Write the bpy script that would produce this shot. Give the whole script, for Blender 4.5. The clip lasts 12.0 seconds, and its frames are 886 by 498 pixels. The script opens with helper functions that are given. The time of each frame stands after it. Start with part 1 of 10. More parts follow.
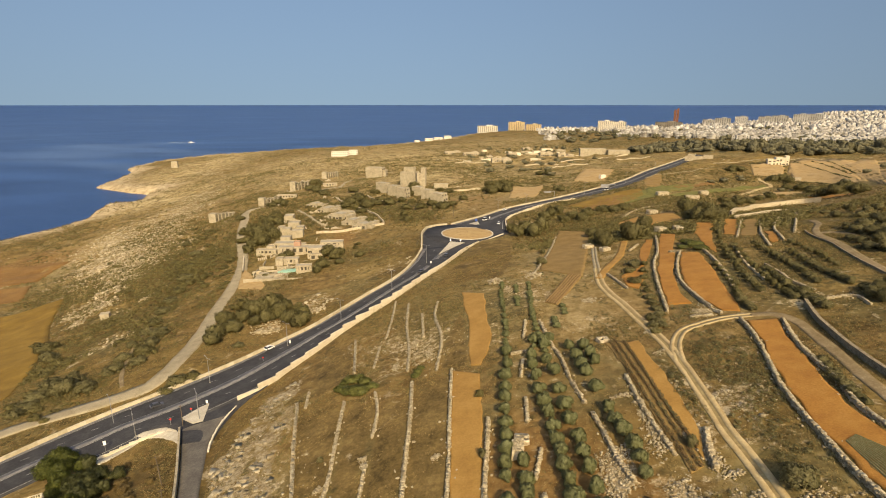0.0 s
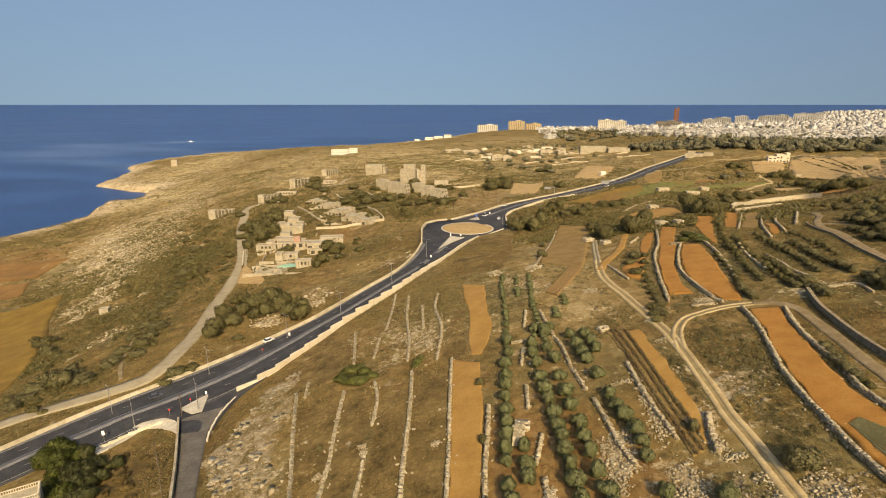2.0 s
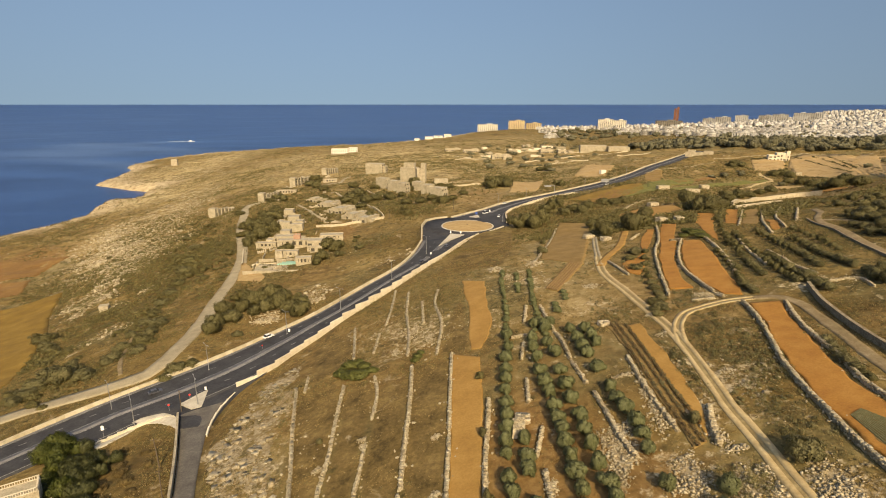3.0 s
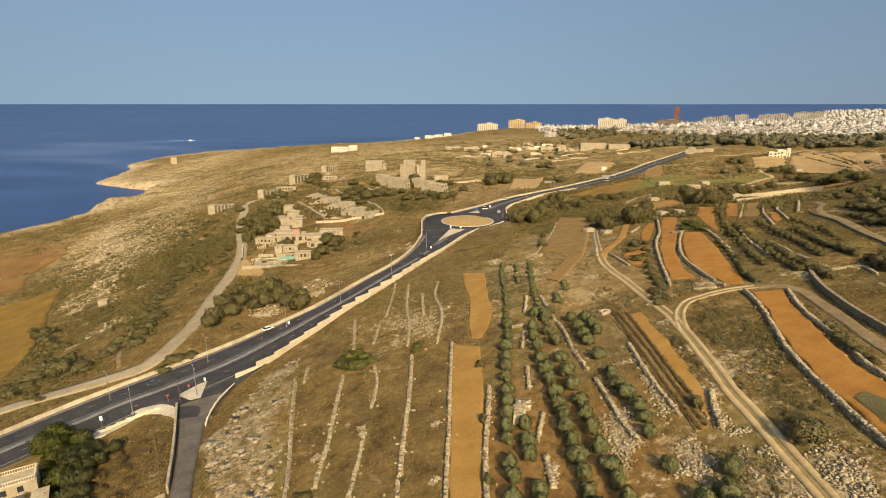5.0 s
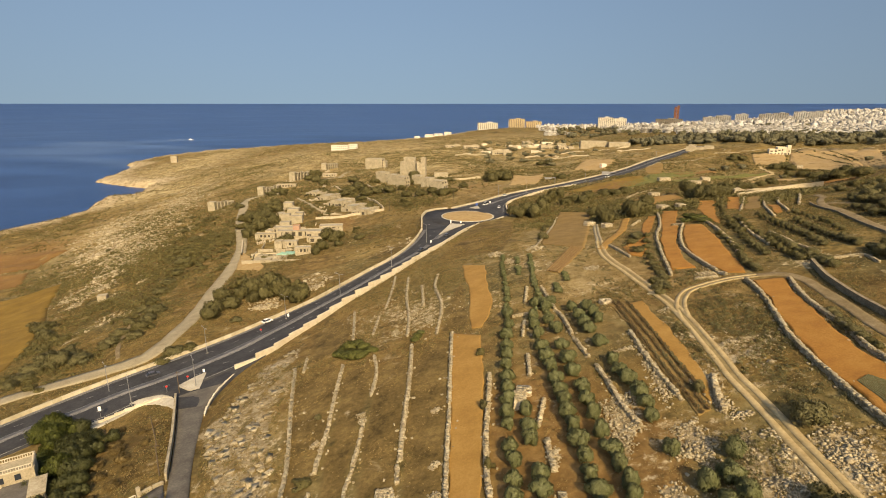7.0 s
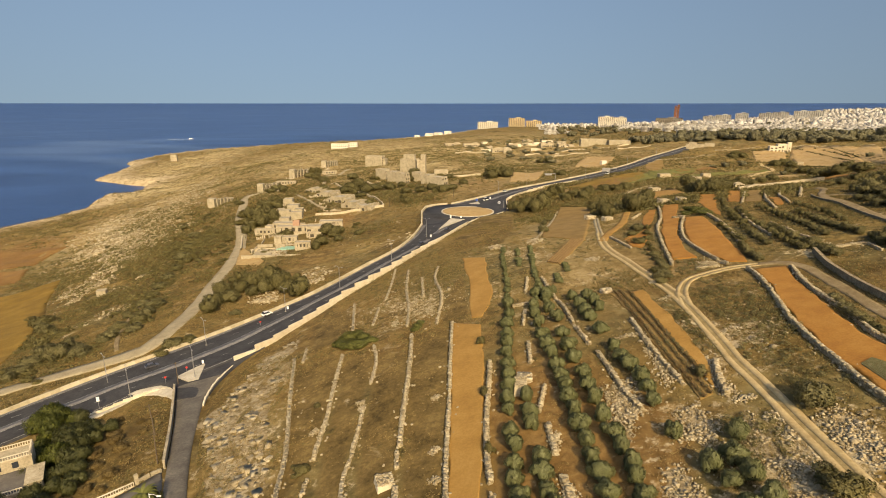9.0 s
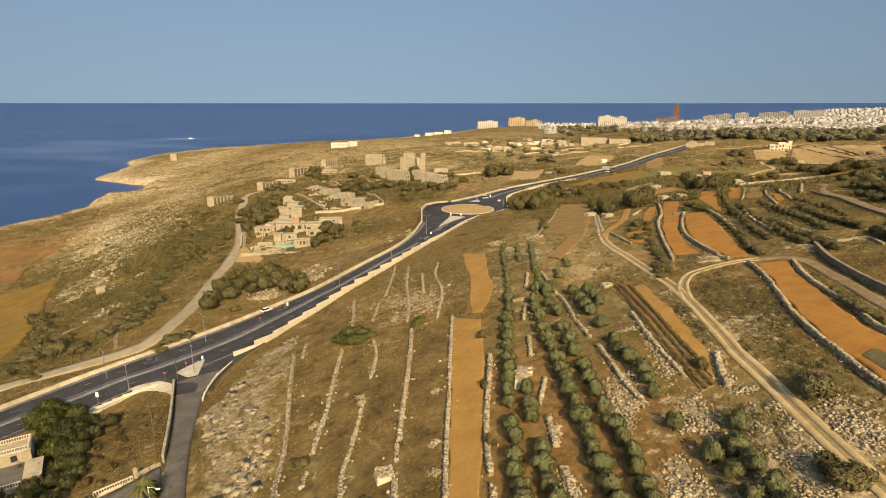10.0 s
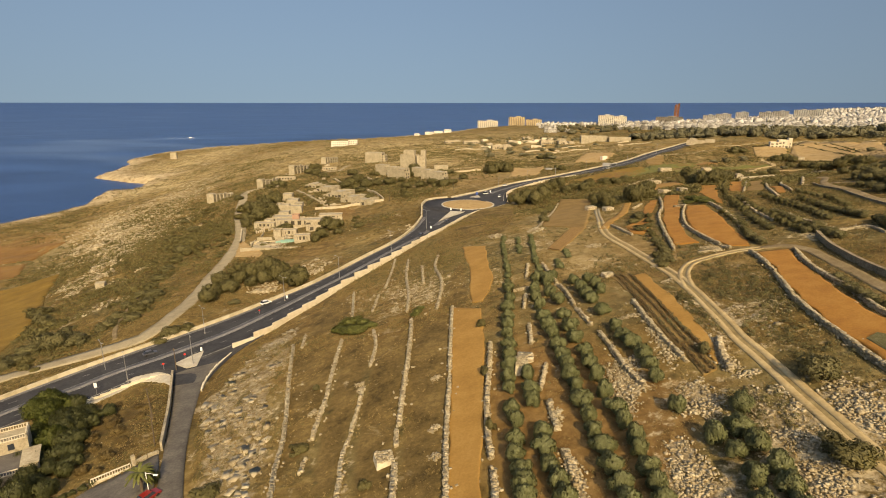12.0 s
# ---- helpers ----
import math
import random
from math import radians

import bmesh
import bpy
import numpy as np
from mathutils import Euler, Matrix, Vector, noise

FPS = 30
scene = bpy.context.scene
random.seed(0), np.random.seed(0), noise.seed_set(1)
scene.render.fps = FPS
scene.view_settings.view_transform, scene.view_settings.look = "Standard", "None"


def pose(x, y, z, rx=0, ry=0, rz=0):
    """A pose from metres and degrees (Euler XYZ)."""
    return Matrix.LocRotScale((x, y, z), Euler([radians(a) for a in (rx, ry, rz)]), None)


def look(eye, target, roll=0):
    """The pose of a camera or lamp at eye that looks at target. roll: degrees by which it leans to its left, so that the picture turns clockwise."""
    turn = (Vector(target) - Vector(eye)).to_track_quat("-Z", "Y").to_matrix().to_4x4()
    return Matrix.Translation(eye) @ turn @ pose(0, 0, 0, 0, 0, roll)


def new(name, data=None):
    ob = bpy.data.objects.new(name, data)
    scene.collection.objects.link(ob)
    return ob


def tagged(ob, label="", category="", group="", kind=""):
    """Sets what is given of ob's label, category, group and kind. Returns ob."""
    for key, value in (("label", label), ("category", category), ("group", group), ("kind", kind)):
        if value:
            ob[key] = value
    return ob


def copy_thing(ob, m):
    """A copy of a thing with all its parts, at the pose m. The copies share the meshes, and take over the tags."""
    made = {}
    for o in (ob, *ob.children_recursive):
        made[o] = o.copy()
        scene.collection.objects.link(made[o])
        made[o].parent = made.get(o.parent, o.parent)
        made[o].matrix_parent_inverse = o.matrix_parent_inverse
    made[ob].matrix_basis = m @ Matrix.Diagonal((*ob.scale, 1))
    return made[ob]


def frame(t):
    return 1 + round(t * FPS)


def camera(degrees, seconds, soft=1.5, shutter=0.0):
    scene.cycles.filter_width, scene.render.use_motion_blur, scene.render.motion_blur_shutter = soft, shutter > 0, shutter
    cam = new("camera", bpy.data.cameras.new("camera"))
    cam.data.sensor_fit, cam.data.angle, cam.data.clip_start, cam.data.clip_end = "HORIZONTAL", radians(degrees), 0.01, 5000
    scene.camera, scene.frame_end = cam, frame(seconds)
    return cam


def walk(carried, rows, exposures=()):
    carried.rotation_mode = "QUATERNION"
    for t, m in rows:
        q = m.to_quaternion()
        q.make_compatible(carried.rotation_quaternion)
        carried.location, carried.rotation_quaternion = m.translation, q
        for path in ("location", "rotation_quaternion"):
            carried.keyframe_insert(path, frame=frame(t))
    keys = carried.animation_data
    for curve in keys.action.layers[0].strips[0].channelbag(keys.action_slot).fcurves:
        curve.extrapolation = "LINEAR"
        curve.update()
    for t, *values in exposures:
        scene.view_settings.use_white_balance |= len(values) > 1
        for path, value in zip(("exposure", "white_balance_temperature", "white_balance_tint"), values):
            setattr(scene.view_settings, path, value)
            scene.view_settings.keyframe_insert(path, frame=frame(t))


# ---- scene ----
# ---- camera: a slow, nearly straight descent of a hovering drone ----
cam = camera(79.7, 12.0, 1.0)
PITCH, ROLL = -15.25, 0.0
PATH = [
    (0, 0.174, -0.237, 149.097),
    (1.5, 0.153, -0.373, 146.715),
    (3, 0.134, -0.491, 144.360),
    (4.5, 0.116, -0.592, 142.032),
    (6, 0.101, -0.674, 139.731),
    (7.5, 0.087, -0.739, 137.457),
    (9, 0.075, -0.786, 135.211),
    (10.5, 0.064, -0.815, 132.991),
    (12, 0.055, -0.827, 130.799),
]
EXPOSURE = [(0, 0.22, 7160, 10), (4, 0.22, 7260, 10), (9.5, 0.22, 7460, 10), (11.5, 0.21, 7500, 10), (12, 0.14, 7580, 10)]
walk(cam, [(t, pose(x, y, z, 90 + PITCH, ROLL, 0)) for t, x, y, z in PATH], EXPOSURE)

# ---- light: a low warm sun behind the camera, clear sky ----
SUN_UP, SUN_FROM = 35.0, 166.0      # degrees above the horizon; bearing clockwise from +y
world = bpy.data.worlds.new("sky")
scene.world = world
world.use_nodes = True
wn, wl = world.node_tree.nodes, world.node_tree.links
sky = wn.new("ShaderNodeTexSky")
sky.sky_type = "NISHITA"
sky.sun_disc = False
sky.sun_elevation, sky.sun_rotation = radians(SUN_UP), radians(SUN_FROM)
sky.altitude, sky.air_density, sky.dust_density, sky.ozone_density = 150, 0.9, 4.0, 3.6
wn["Background"].inputs["Strength"].default_value = 0.106
# the sky's colour at the horizon goes on just below it, behind the far rim of the sea
coord, split, high, join = (wn.new(k) for k in ("ShaderNodeTexCoord", "ShaderNodeSeparateXYZ", "ShaderNodeMath", "ShaderNodeCombineXYZ"))
high.operation = "MULTIPLY_ADD"
high.inputs[1].default_value, high.inputs[2].default_value = 0.42, 0.13
wl.new(coord.outputs["Generated"], split.inputs[0])
wl.new(split.outputs["Z"], high.inputs[0])
for k in "XY":
    wl.new(split.outputs[k], join.inputs[k])
wl.new(high.outputs[0], join.inputs["Z"])
wl.new(join.outputs[0], sky.inputs["Vector"])
wl.new(sky.outputs[0], wn["Background"].inputs["Color"])
lamp = bpy.data.lights.new("sun", "SUN")
lamp.energy, lamp.angle, lamp.color = 5.0, radians(0.6), (1.0, 0.80, 0.49)
sun = new("sun", lamp)
away = Vector((math.sin(radians(SUN_FROM)) * math.cos(radians(SUN_UP)), math.cos(radians(SUN_FROM)) * math.cos(radians(SUN_UP)), math.sin(radians(SUN_UP))))
sun.matrix_world = look(away * 300, (0, 0, 0))
# ---- materials ----


def shade(name, colours, scale=1.0, rough=0.85, bump=0.3, bump_scale=None, metal=0.0, detail=6.0, spread_by="position", fine=8.0, fine_mix=0.35, spec=0.3, thin=0.0):
    """Diffuse material: colours (position, r, g, b) laid along a large noise, broken by a finer one, with fine relief."""
    m = bpy.data.materials.new(name)
    m.use_nodes = True
    n, l = m.node_tree.nodes, m.node_tree.links
    b = n["Principled BSDF"]
    b.inputs["Roughness"].default_value, b.inputs["Metallic"].default_value = rough, metal
    b.inputs["Specular IOR Level"].default_value = spec
    geo = n.new("ShaderNodeNewGeometry")
    big, small = n.new("ShaderNodeTexNoise"), n.new("ShaderNodeTexNoise")
    for t, s, d in ((big, scale, detail), (small, scale * fine, 4.0)):
        t.inputs["Scale"].default_value, t.inputs["Detail"].default_value, t.inputs["Roughness"].default_value = s, d, 0.62
        l.new(geo.outputs["Position"], t.inputs["Vector"])
    mix = n.new("ShaderNodeMix")
    mix.inputs["Factor"].default_value = fine_mix
    l.new(big.outputs["Fac"], mix.inputs["A"])
    l.new(small.outputs["Fac"], mix.inputs["B"])
    src = mix.outputs["Result"]
    if spread_by == "object":
        info, add = n.new("ShaderNodeObjectInfo"), n.new("ShaderNodeMath")
        add.operation = "MULTIPLY_ADD"
        add.inputs[1].default_value, add.inputs[2].default_value = 0.22, -0.11
        l.new(info.outputs["Random"], add.inputs[0])
        plus = n.new("ShaderNodeMath")
        l.new(src, plus.inputs[0]), l.new(add.outputs[0], plus.inputs[1])
        src = plus.outputs[0]
    if spread_by == "island":
        add, plus = n.new("ShaderNodeMath"), n.new("ShaderNodeMath")
        add.operation = "MULTIPLY_ADD"
        add.inputs[1].default_value, add.inputs[2].default_value = (0.16, -0.08) if thin else (0.3, -0.15)
        l.new(geo.outputs["Random Per Island"], add.inputs[0])
        l.new(src, plus.inputs[0]), l.new(add.outputs[0], plus.inputs[1])
        src = plus.outputs[0]
    ramp = n.new("ShaderNodeValToRGB")
    el = ramp.color_ramp.elements
    while len(el) < len(colours):
        el.new(0.5)
    for e, (p, r, g, bl) in zip(el, colours):
        e.position, e.color = p, (r, g, bl, 1)
    l.new(src, ramp.inputs["Fac"])
    l.new(ramp.outputs["Color"], b.inputs["Base Color"])
    if bump:
        bp, tex = n.new("ShaderNodeBump"), n.new("ShaderNodeTexNoise")
        tex.inputs["Scale"].default_value, tex.inputs["Detail"].default_value = bump_scale or scale * 6, 5
        l.new(geo.outputs["Position"], tex.inputs["Vector"])
        bp.inputs["Strength"].default_value, bp.inputs["Distance"].default_value = bump, 0.6 / (bump_scale or scale * 6)
        l.new(tex.outputs["Fac"], bp.inputs["Height"])
        l.new(bp.outputs["Normal"], b.inputs["Normal"])
    if thin:
        glow, mixer = n.new("ShaderNodeBsdfTranslucent"), n.new("ShaderNodeMixShader")
        mixer.inputs[0].default_value = thin
        l.new(ramp.outputs["Color"], glow.inputs["Color"])
        l.new(b.outputs[0], mixer.inputs[1]), l.new(glow.outputs[0], mixer.inputs[2])
        l.new(mixer.outputs[0], n["Material Output"].inputs["Surface"])
    return m


def ground_material():
    """Dry grass, bare earth, low green scrub and limestone, mixed by noise at several scales; painted vertex masks say how rocky or bushy a stretch is."""
    m = bpy.data.materials.new("dry_land")
    m.use_nodes = True
    n, l = m.node_tree.nodes, m.node_tree.links
    b = n["Principled BSDF"]
    b.inputs["Roughness"].default_value, b.inputs["Specular IOR Level"].default_value = 0.95, 0.15
    geo = n.new("ShaderNodeNewGeometry")

    def noise_at(scale, detail=6, rough=0.6, dist=0.0):
        t = n.new("ShaderNodeTexNoise")
        t.inputs["Scale"].default_value, t.inputs["Detail"].default_value, t.inputs["Roughness"].default_value, t.inputs["Distortion"].default_value = scale, detail, rough, dist
        l.new(geo.outputs["Position"], t.inputs["Vector"])
        return t.outputs["Fac"]

    def ramp(src, stops):
        r = n.new("ShaderNodeValToRGB")
        el = r.color_ramp.elements
        while len(el) < len(stops):
            el.new(0.5)
        for e, (p, *c) in zip(el, stops):
            e.position, e.color = p, (*c, 1) if len(c) == 3 else (c[0], c[0], c[0], 1)
        l.new(src, r.inputs["Fac"])
        return r.outputs["Color"]

    def math_node(op, a, c):
        t = n.new("ShaderNodeMath")
        t.operation = op
        for s, v in zip(t.inputs, (a, c)):
            if isinstance(v, (int, float)):
                s.default_value = v
            else:
                l.new(v, s)
        return t.outputs[0]

    def blend(f, a, c):
        t = n.new("ShaderNodeMix")
        t.data_type = "RGBA"
        l.new(f, t.inputs["Factor"]), l.new(a, t.inputs[6]), l.new(c, t.inputs[7])
        return t.outputs[2]

    def mask(name):
        t = n.new("ShaderNodeAttribute")
        t.attribute_name = name
        return t.outputs["Fac"]
    def mixed(*parts):
        total = None
        for src, k in parts:
            p = math_node("MULTIPLY", src, k)
            total = p if total is None else math_node("ADD", total, p)
        return total
    mid = noise_at(0.42, 5, 0.68)
    grass = ramp(mixed((noise_at(0.03, 8, 0.72), 0.65), (mid, 0.35)),
                 [(0.385, 0.056, 0.038, 0.013), (0.45, 0.125, 0.084, 0.027), (0.52, 0.182, 0.124, 0.041), (0.61, 0.29, 0.21, 0.082)])
    rust = ramp(noise_at(0.2, 7, 0.7), [(0.36, 0.095, 0.060, 0.022), (0.5, 0.178, 0.115, 0.042), (0.64, 0.28, 0.195, 0.080)])
    sage = ramp(noise_at(0.3, 7, 0.7), [(0.36, 0.058, 0.050, 0.020), (0.5, 0.130, 0.108, 0.045), (0.66, 0.24, 0.195, 0.092)])
    straw = ramp(mixed((noise_at(0.05, 9, 0.78), 0.6), (mid, 0.4)),
                 [(0.38, 0.12, 0.082, 0.034), (0.46, 0.29, 0.215, 0.098), (0.54, 0.43, 0.34, 0.175), (0.62, 0.56, 0.47, 0.28)])
    scrub = ramp(noise_at(0.7, 5), [(0.35, 0.034, 0.030, 0.012), (0.5, 0.076, 0.065, 0.025), (0.68, 0.15, 0.12, 0.048)])
    stone = ramp(noise_at(0.6, 8, 0.74), [(0.36, 0.12, 0.088, 0.046), (0.46, 0.29, 0.225, 0.125), (0.62, 0.52, 0.435, 0.285)])
    red = ramp(noise_at(0.4, 6, 0.66), [(0.35, 0.125, 0.070, 0.024), (0.5, 0.190, 0.112, 0.040), (0.64, 0.27, 0.168, 0.066)])
    shore = ramp(noise_at(0.12, 6, 0.7), [(0.35, 0.26, 0.19, 0.10), (0.6, 0.50, 0.41, 0.26)])
    fallow = ramp(mixed((noise_at(0.17, 6, 0.62), 0.6), (noise_at(1.1, 5, 0.7), 0.4)), [(0.36, 0.060, 0.042, 0.015), (0.46, 0.115, 0.080, 0.029), (0.54, 0.160, 0.110, 0.041), (0.64, 0.225, 0.162, 0.064)])
    slab = ramp(mixed((noise_at(0.22, 5, 0.58, 0.5), 0.6), (noise_at(1.2, 4, 0.6), 0.4)), [(0.38, 0.115, 0.082, 0.038), (0.47, 0.28, 0.222, 0.132), (0.62, 0.42, 0.352, 0.232)])
    scrub_at = ramp(mixed((noise_at(0.13, 5), 0.62), (noise_at(0.5, 4, 0.5), 0.38), (mask("bushy"), 0.15), (mask("earthy"), -0.10), (mask("fallow"), -0.10)), [(0.515, 0.0), (0.63, 0.85)])
    stone_at = ramp(mixed((noise_at(0.10, 5), 0.5), (noise_at(0.6, 6, 0.68), 0.5), (mask("rocky"), 0.13), (mask("fallow"), -0.1)), [(0.59, 0.0), (0.67, 0.85)])
    red_at = ramp(mixed((noise_at(0.05, 4), 0.5), (mask("earthy"), 0.5)), [(0.42, 0.0), (0.6, 0.85)])
    slab_at = ramp(mixed((noise_at(0.12, 6, 0.62, 0.6), 0.9), (mask("slab"), 0.20)), [(0.555, 0.0), (0.62, 0.9)])
    col = blend(ramp(noise_at(0.011, 6, 0.62), [(0.50, 0.0), (0.60, 0.75)]), grass, rust)
    col = blend(ramp(noise_at(0.019, 7, 0.66, 0.4), [(0.51, 0.0), (0.60, 0.7)]), col, sage)
    col = blend(mask("bare"), col, straw)
    col = blend(red_at, col, red)
    col = blend(mask("fallow"), col, fallow)
    col = blend(scrub_at, col, scrub)
    col = blend(slab_at, col, slab)
    col = blend(stone_at, col, stone)
    col = blend(mask("shore"), col, shore)
    l.new(col, b.inputs["Base Color"])
    bp = n.new("ShaderNodeBump")
    bp.inputs["Strength"].default_value, bp.inputs["Distance"].default_value = 0.6, 0.6
    l.new(math_node("ADD", noise_at(0.8, 6, 0.7), math_node("MULTIPLY", scrub_at, 0.5)), bp.inputs["Height"])
    l.new(bp.outputs["Normal"], b.inputs["Normal"])
    return m


def sea_material():
    m = bpy.data.materials.new("sea_water")
    m.use_nodes = True
    n, l = m.node_tree.nodes, m.node_tree.links
    b = n["Principled BSDF"]
    b.inputs["Roughness"].default_value, b.inputs["IOR"].default_value = 0.32, 1.33
    geo, mp, big, ramp = (n.new(k) for k in ("ShaderNodeNewGeometry", "ShaderNodeMapping", "ShaderNodeTexNoise", "ShaderNodeValToRGB"))
    mp.inputs["Scale"].default_value = (0.0016, 0.0040, 1)
    mp.inputs["Rotation"].default_value = (0, 0, 0.25)
    big.inputs["Scale"].default_value, big.inputs["Detail"].default_value, big.inputs["Distortion"].default_value = 1.6, 7, 0.6
    l.new(geo.outputs["Position"], mp.inputs["Vector"])
    l.new(mp.outputs[0], big.inputs["Vector"])
    for e, p, c in zip(ramp.color_ramp.elements, (0.36, 0.64), ((0.007, 0.026, 0.105), (0.022, 0.062, 0.195))):
        e.position, e.color = p, (*c, 1)
    l.new(big.outputs["Fac"], ramp.inputs["Fac"])
    # broad paler patches where the wind ruffles the water
    mp2, slick, pale, lay = (n.new(k) for k in ("ShaderNodeMapping", "ShaderNodeTexNoise", "ShaderNodeValToRGB", "ShaderNodeMix"))
    mp2.inputs["Scale"].default_value, mp2.inputs["Rotation"].default_value = (0.0008, 0.0021, 1), (0, 0, 0.22)
    slick.inputs["Scale"].default_value, slick.inputs["Detail"].default_value, slick.inputs["Distortion"].default_value = 1.0, 8, 0.9
    l.new(geo.outputs["Position"], mp2.inputs["Vector"])
    l.new(mp2.outputs[0], slick.inputs["Vector"])
    for e, p, c in zip(pale.color_ramp.elements, (0.51, 0.70), (0.0, 0.62)):
        e.position, e.color = p, (c, c, c, 1)
    l.new(slick.outputs["Fac"], pale.inputs["Fac"])
    lay.data_type = "RGBA"
    l.new(pale.outputs["Color"], lay.inputs["Factor"]), l.new(ramp.outputs["Color"], lay.inputs[6])
    lay.inputs[7].default_value = (0.10, 0.16, 0.29, 1)
    l.new(lay.outputs[2], b.inputs["Base Color"])
    wave, bp = n.new("ShaderNodeTexNoise"), n.new("ShaderNodeBump")
    wave.inputs["Scale"].default_value, wave.inputs["Detail"].default_value = 0.22, 6
    l.new(geo.outputs["Position"], wave.inputs["Vector"])
    bp.inputs["Strength"].default_value, bp.inputs["Distance"].default_value = 0.6, 0.8
    l.new(wave.outputs["Fac"], bp.inputs["Height"])
    l.new(bp.outputs["Normal"], b.inputs["Normal"])
    return m


LAND = ground_material()
SEA = sea_material()
ASPHALT = shade("asphalt", [(0.35, 0.022, 0.022, 0.025), (0.5, 0.036, 0.036, 0.040), (0.65, 0.055, 0.054, 0.056)], 0.18, 0.8, 0.15, 6)
WORN_ASPHALT = shade("worn_asphalt", [(0.35, 0.09, 0.09, 0.10), (0.55, 0.15, 0.145, 0.15), (0.7, 0.20, 0.195, 0.19)], 0.35, 0.85, 0.15, 6)
OLD_ASPHALT = shade("old_asphalt", [(0.35, 0.077, 0.069, 0.061), (0.55, 0.129, 0.116, 0.099), (0.7, 0.189, 0.169, 0.140)], 0.25, 0.88, 0.2, 6)
CONCRETE = shade("pale_concrete", [(0.35, 0.34, 0.31, 0.25), (0.55, 0.46, 0.42, 0.34), (0.7, 0.56, 0.52, 0.44)], 0.4, 0.85, 0.2, 5)
LIMESTONE = shade("limestone", [(0.3, 0.30, 0.24, 0.15), (0.5, 0.46, 0.39, 0.27), (0.7, 0.60, 0.53, 0.40)], 0.8, 0.9, 0.4, 5, spread_by="island")
WHITE_PAINT = shade("white_road_paint", [(0.35, 0.12, 0.12, 0.115), (0.6, 0.32, 0.32, 0.31)], 0.8, 0.7, 0.0)
DIRT = shade("pale_dirt", [(0.3, 0.267, 0.194, 0.092), (0.5, 0.386, 0.296, 0.154), (0.7, 0.488, 0.391, 0.220)], 0.25, 0.95, 0.35, 3)
GREY_DIRT = shade("grey_dirt", [(0.3, 0.20, 0.163, 0.100), (0.5, 0.29, 0.245, 0.160), (0.7, 0.37, 0.32, 0.22)], 0.25, 0.95, 0.35, 3)
TRACK_EARTH = shade("trodden_brown_earth", [(0.3, 0.135, 0.095, 0.045), (0.5, 0.205, 0.152, 0.080), (0.7, 0.30, 0.24, 0.145)], 0.3, 0.96, 0.4, 3, fine=8)
SAND_SOIL = shade("sandy_soil", [(0.3, 0.211, 0.116, 0.028), (0.5, 0.302, 0.172, 0.045), (0.7, 0.378, 0.231, 0.071)], 0.16, 0.97, 0.4, 2.2, fine=14)
RED_SOIL = shade("red_soil", [(0.3, 0.217, 0.096, 0.021), (0.5, 0.303, 0.145, 0.030), (0.7, 0.372, 0.196, 0.051)], 0.2, 0.97, 0.5, 2.5, fine=16)
BROWN_SOIL = shade("brown_soil", [(0.3, 0.15, 0.092, 0.030), (0.5, 0.21, 0.136, 0.046), (0.7, 0.28, 0.185, 0.068)], 0.2, 0.97, 0.5, 2.5, fine=16)
RUST_SOIL = shade("rust_soil", [(0.3, 0.125, 0.066, 0.019), (0.5, 0.185, 0.102, 0.031), (0.7, 0.25, 0.150, 0.052)], 0.05, 0.97, 0.4, 2.0, fine=12)
STUBBLE = shade("yellow_stubble", [(0.3, 0.12, 0.070, 0.012), (0.5, 0.20, 0.122, 0.020), (0.7, 0.28, 0.178, 0.036)], 0.09, 0.97, 0.4, 2.5, fine=20)
GREEN_CROP = shade("green_crop", [(0.3, 0.06, 0.065, 0.014), (0.5, 0.13, 0.125, 0.03), (0.7, 0.22, 0.20, 0.055)], 0.3, 0.95, 0.5, 2.0, fine=12)
TRACK_MIDDLE = shade("trodden_grass", [(0.3, 0.155, 0.110, 0.046), (0.5, 0.25, 0.187, 0.085), (0.7, 0.36, 0.283, 0.145)], 0.5, 0.97, 0.4, 3, fine=8)
ISLAND_SAND = shade("trodden_sand", [(0.3, 0.25, 0.165, 0.070), (0.5, 0.34, 0.235, 0.105), (0.7, 0.42, 0.31, 0.155)], 0.3, 0.97, 0.4, 2.2, fine=10)
# dark grey that holds the shadow on the villa's lower terrace
TERRACE_SHADE = shade("terrace_shade", [(0.3, 0.07, 0.065, 0.06), (0.5, 0.11, 0.10, 0.09), (0.7, 0.16, 0.145, 0.13)], 0.5, 0.9, 0.2, 4)

OLD_CONCRETE = shade("weathered_concrete", [(0.32, 0.20, 0.167, 0.108), (0.46, 0.31, 0.265, 0.180), (0.58, 0.385, 0.336, 0.238), (0.7, 0.45, 0.40, 0.295)], 0.3, 0.92, 0.3, 3, fine=8, fine_mix=0.45)
PLASTER = shade("stained_cream_plaster", [(0.32, 0.17, 0.138, 0.088), (0.44, 0.30, 0.253, 0.172), (0.56, 0.40, 0.345, 0.245), (0.7, 0.49, 0.435, 0.33)], 0.35, 0.9, 0.2, 3, fine=7, fine_mix=0.45)
PINK_PLASTER = shade("faded_pink_plaster", [(0.3, 0.30, 0.17, 0.115), (0.7, 0.40, 0.26, 0.18)], 0.4, 0.9, 0.2, 3)
WHITEWASH = shade("whitewash", [(0.3, 0.52, 0.48, 0.39), (0.7, 0.70, 0.665, 0.575)], 0.3, 0.85, 0.1, 3)
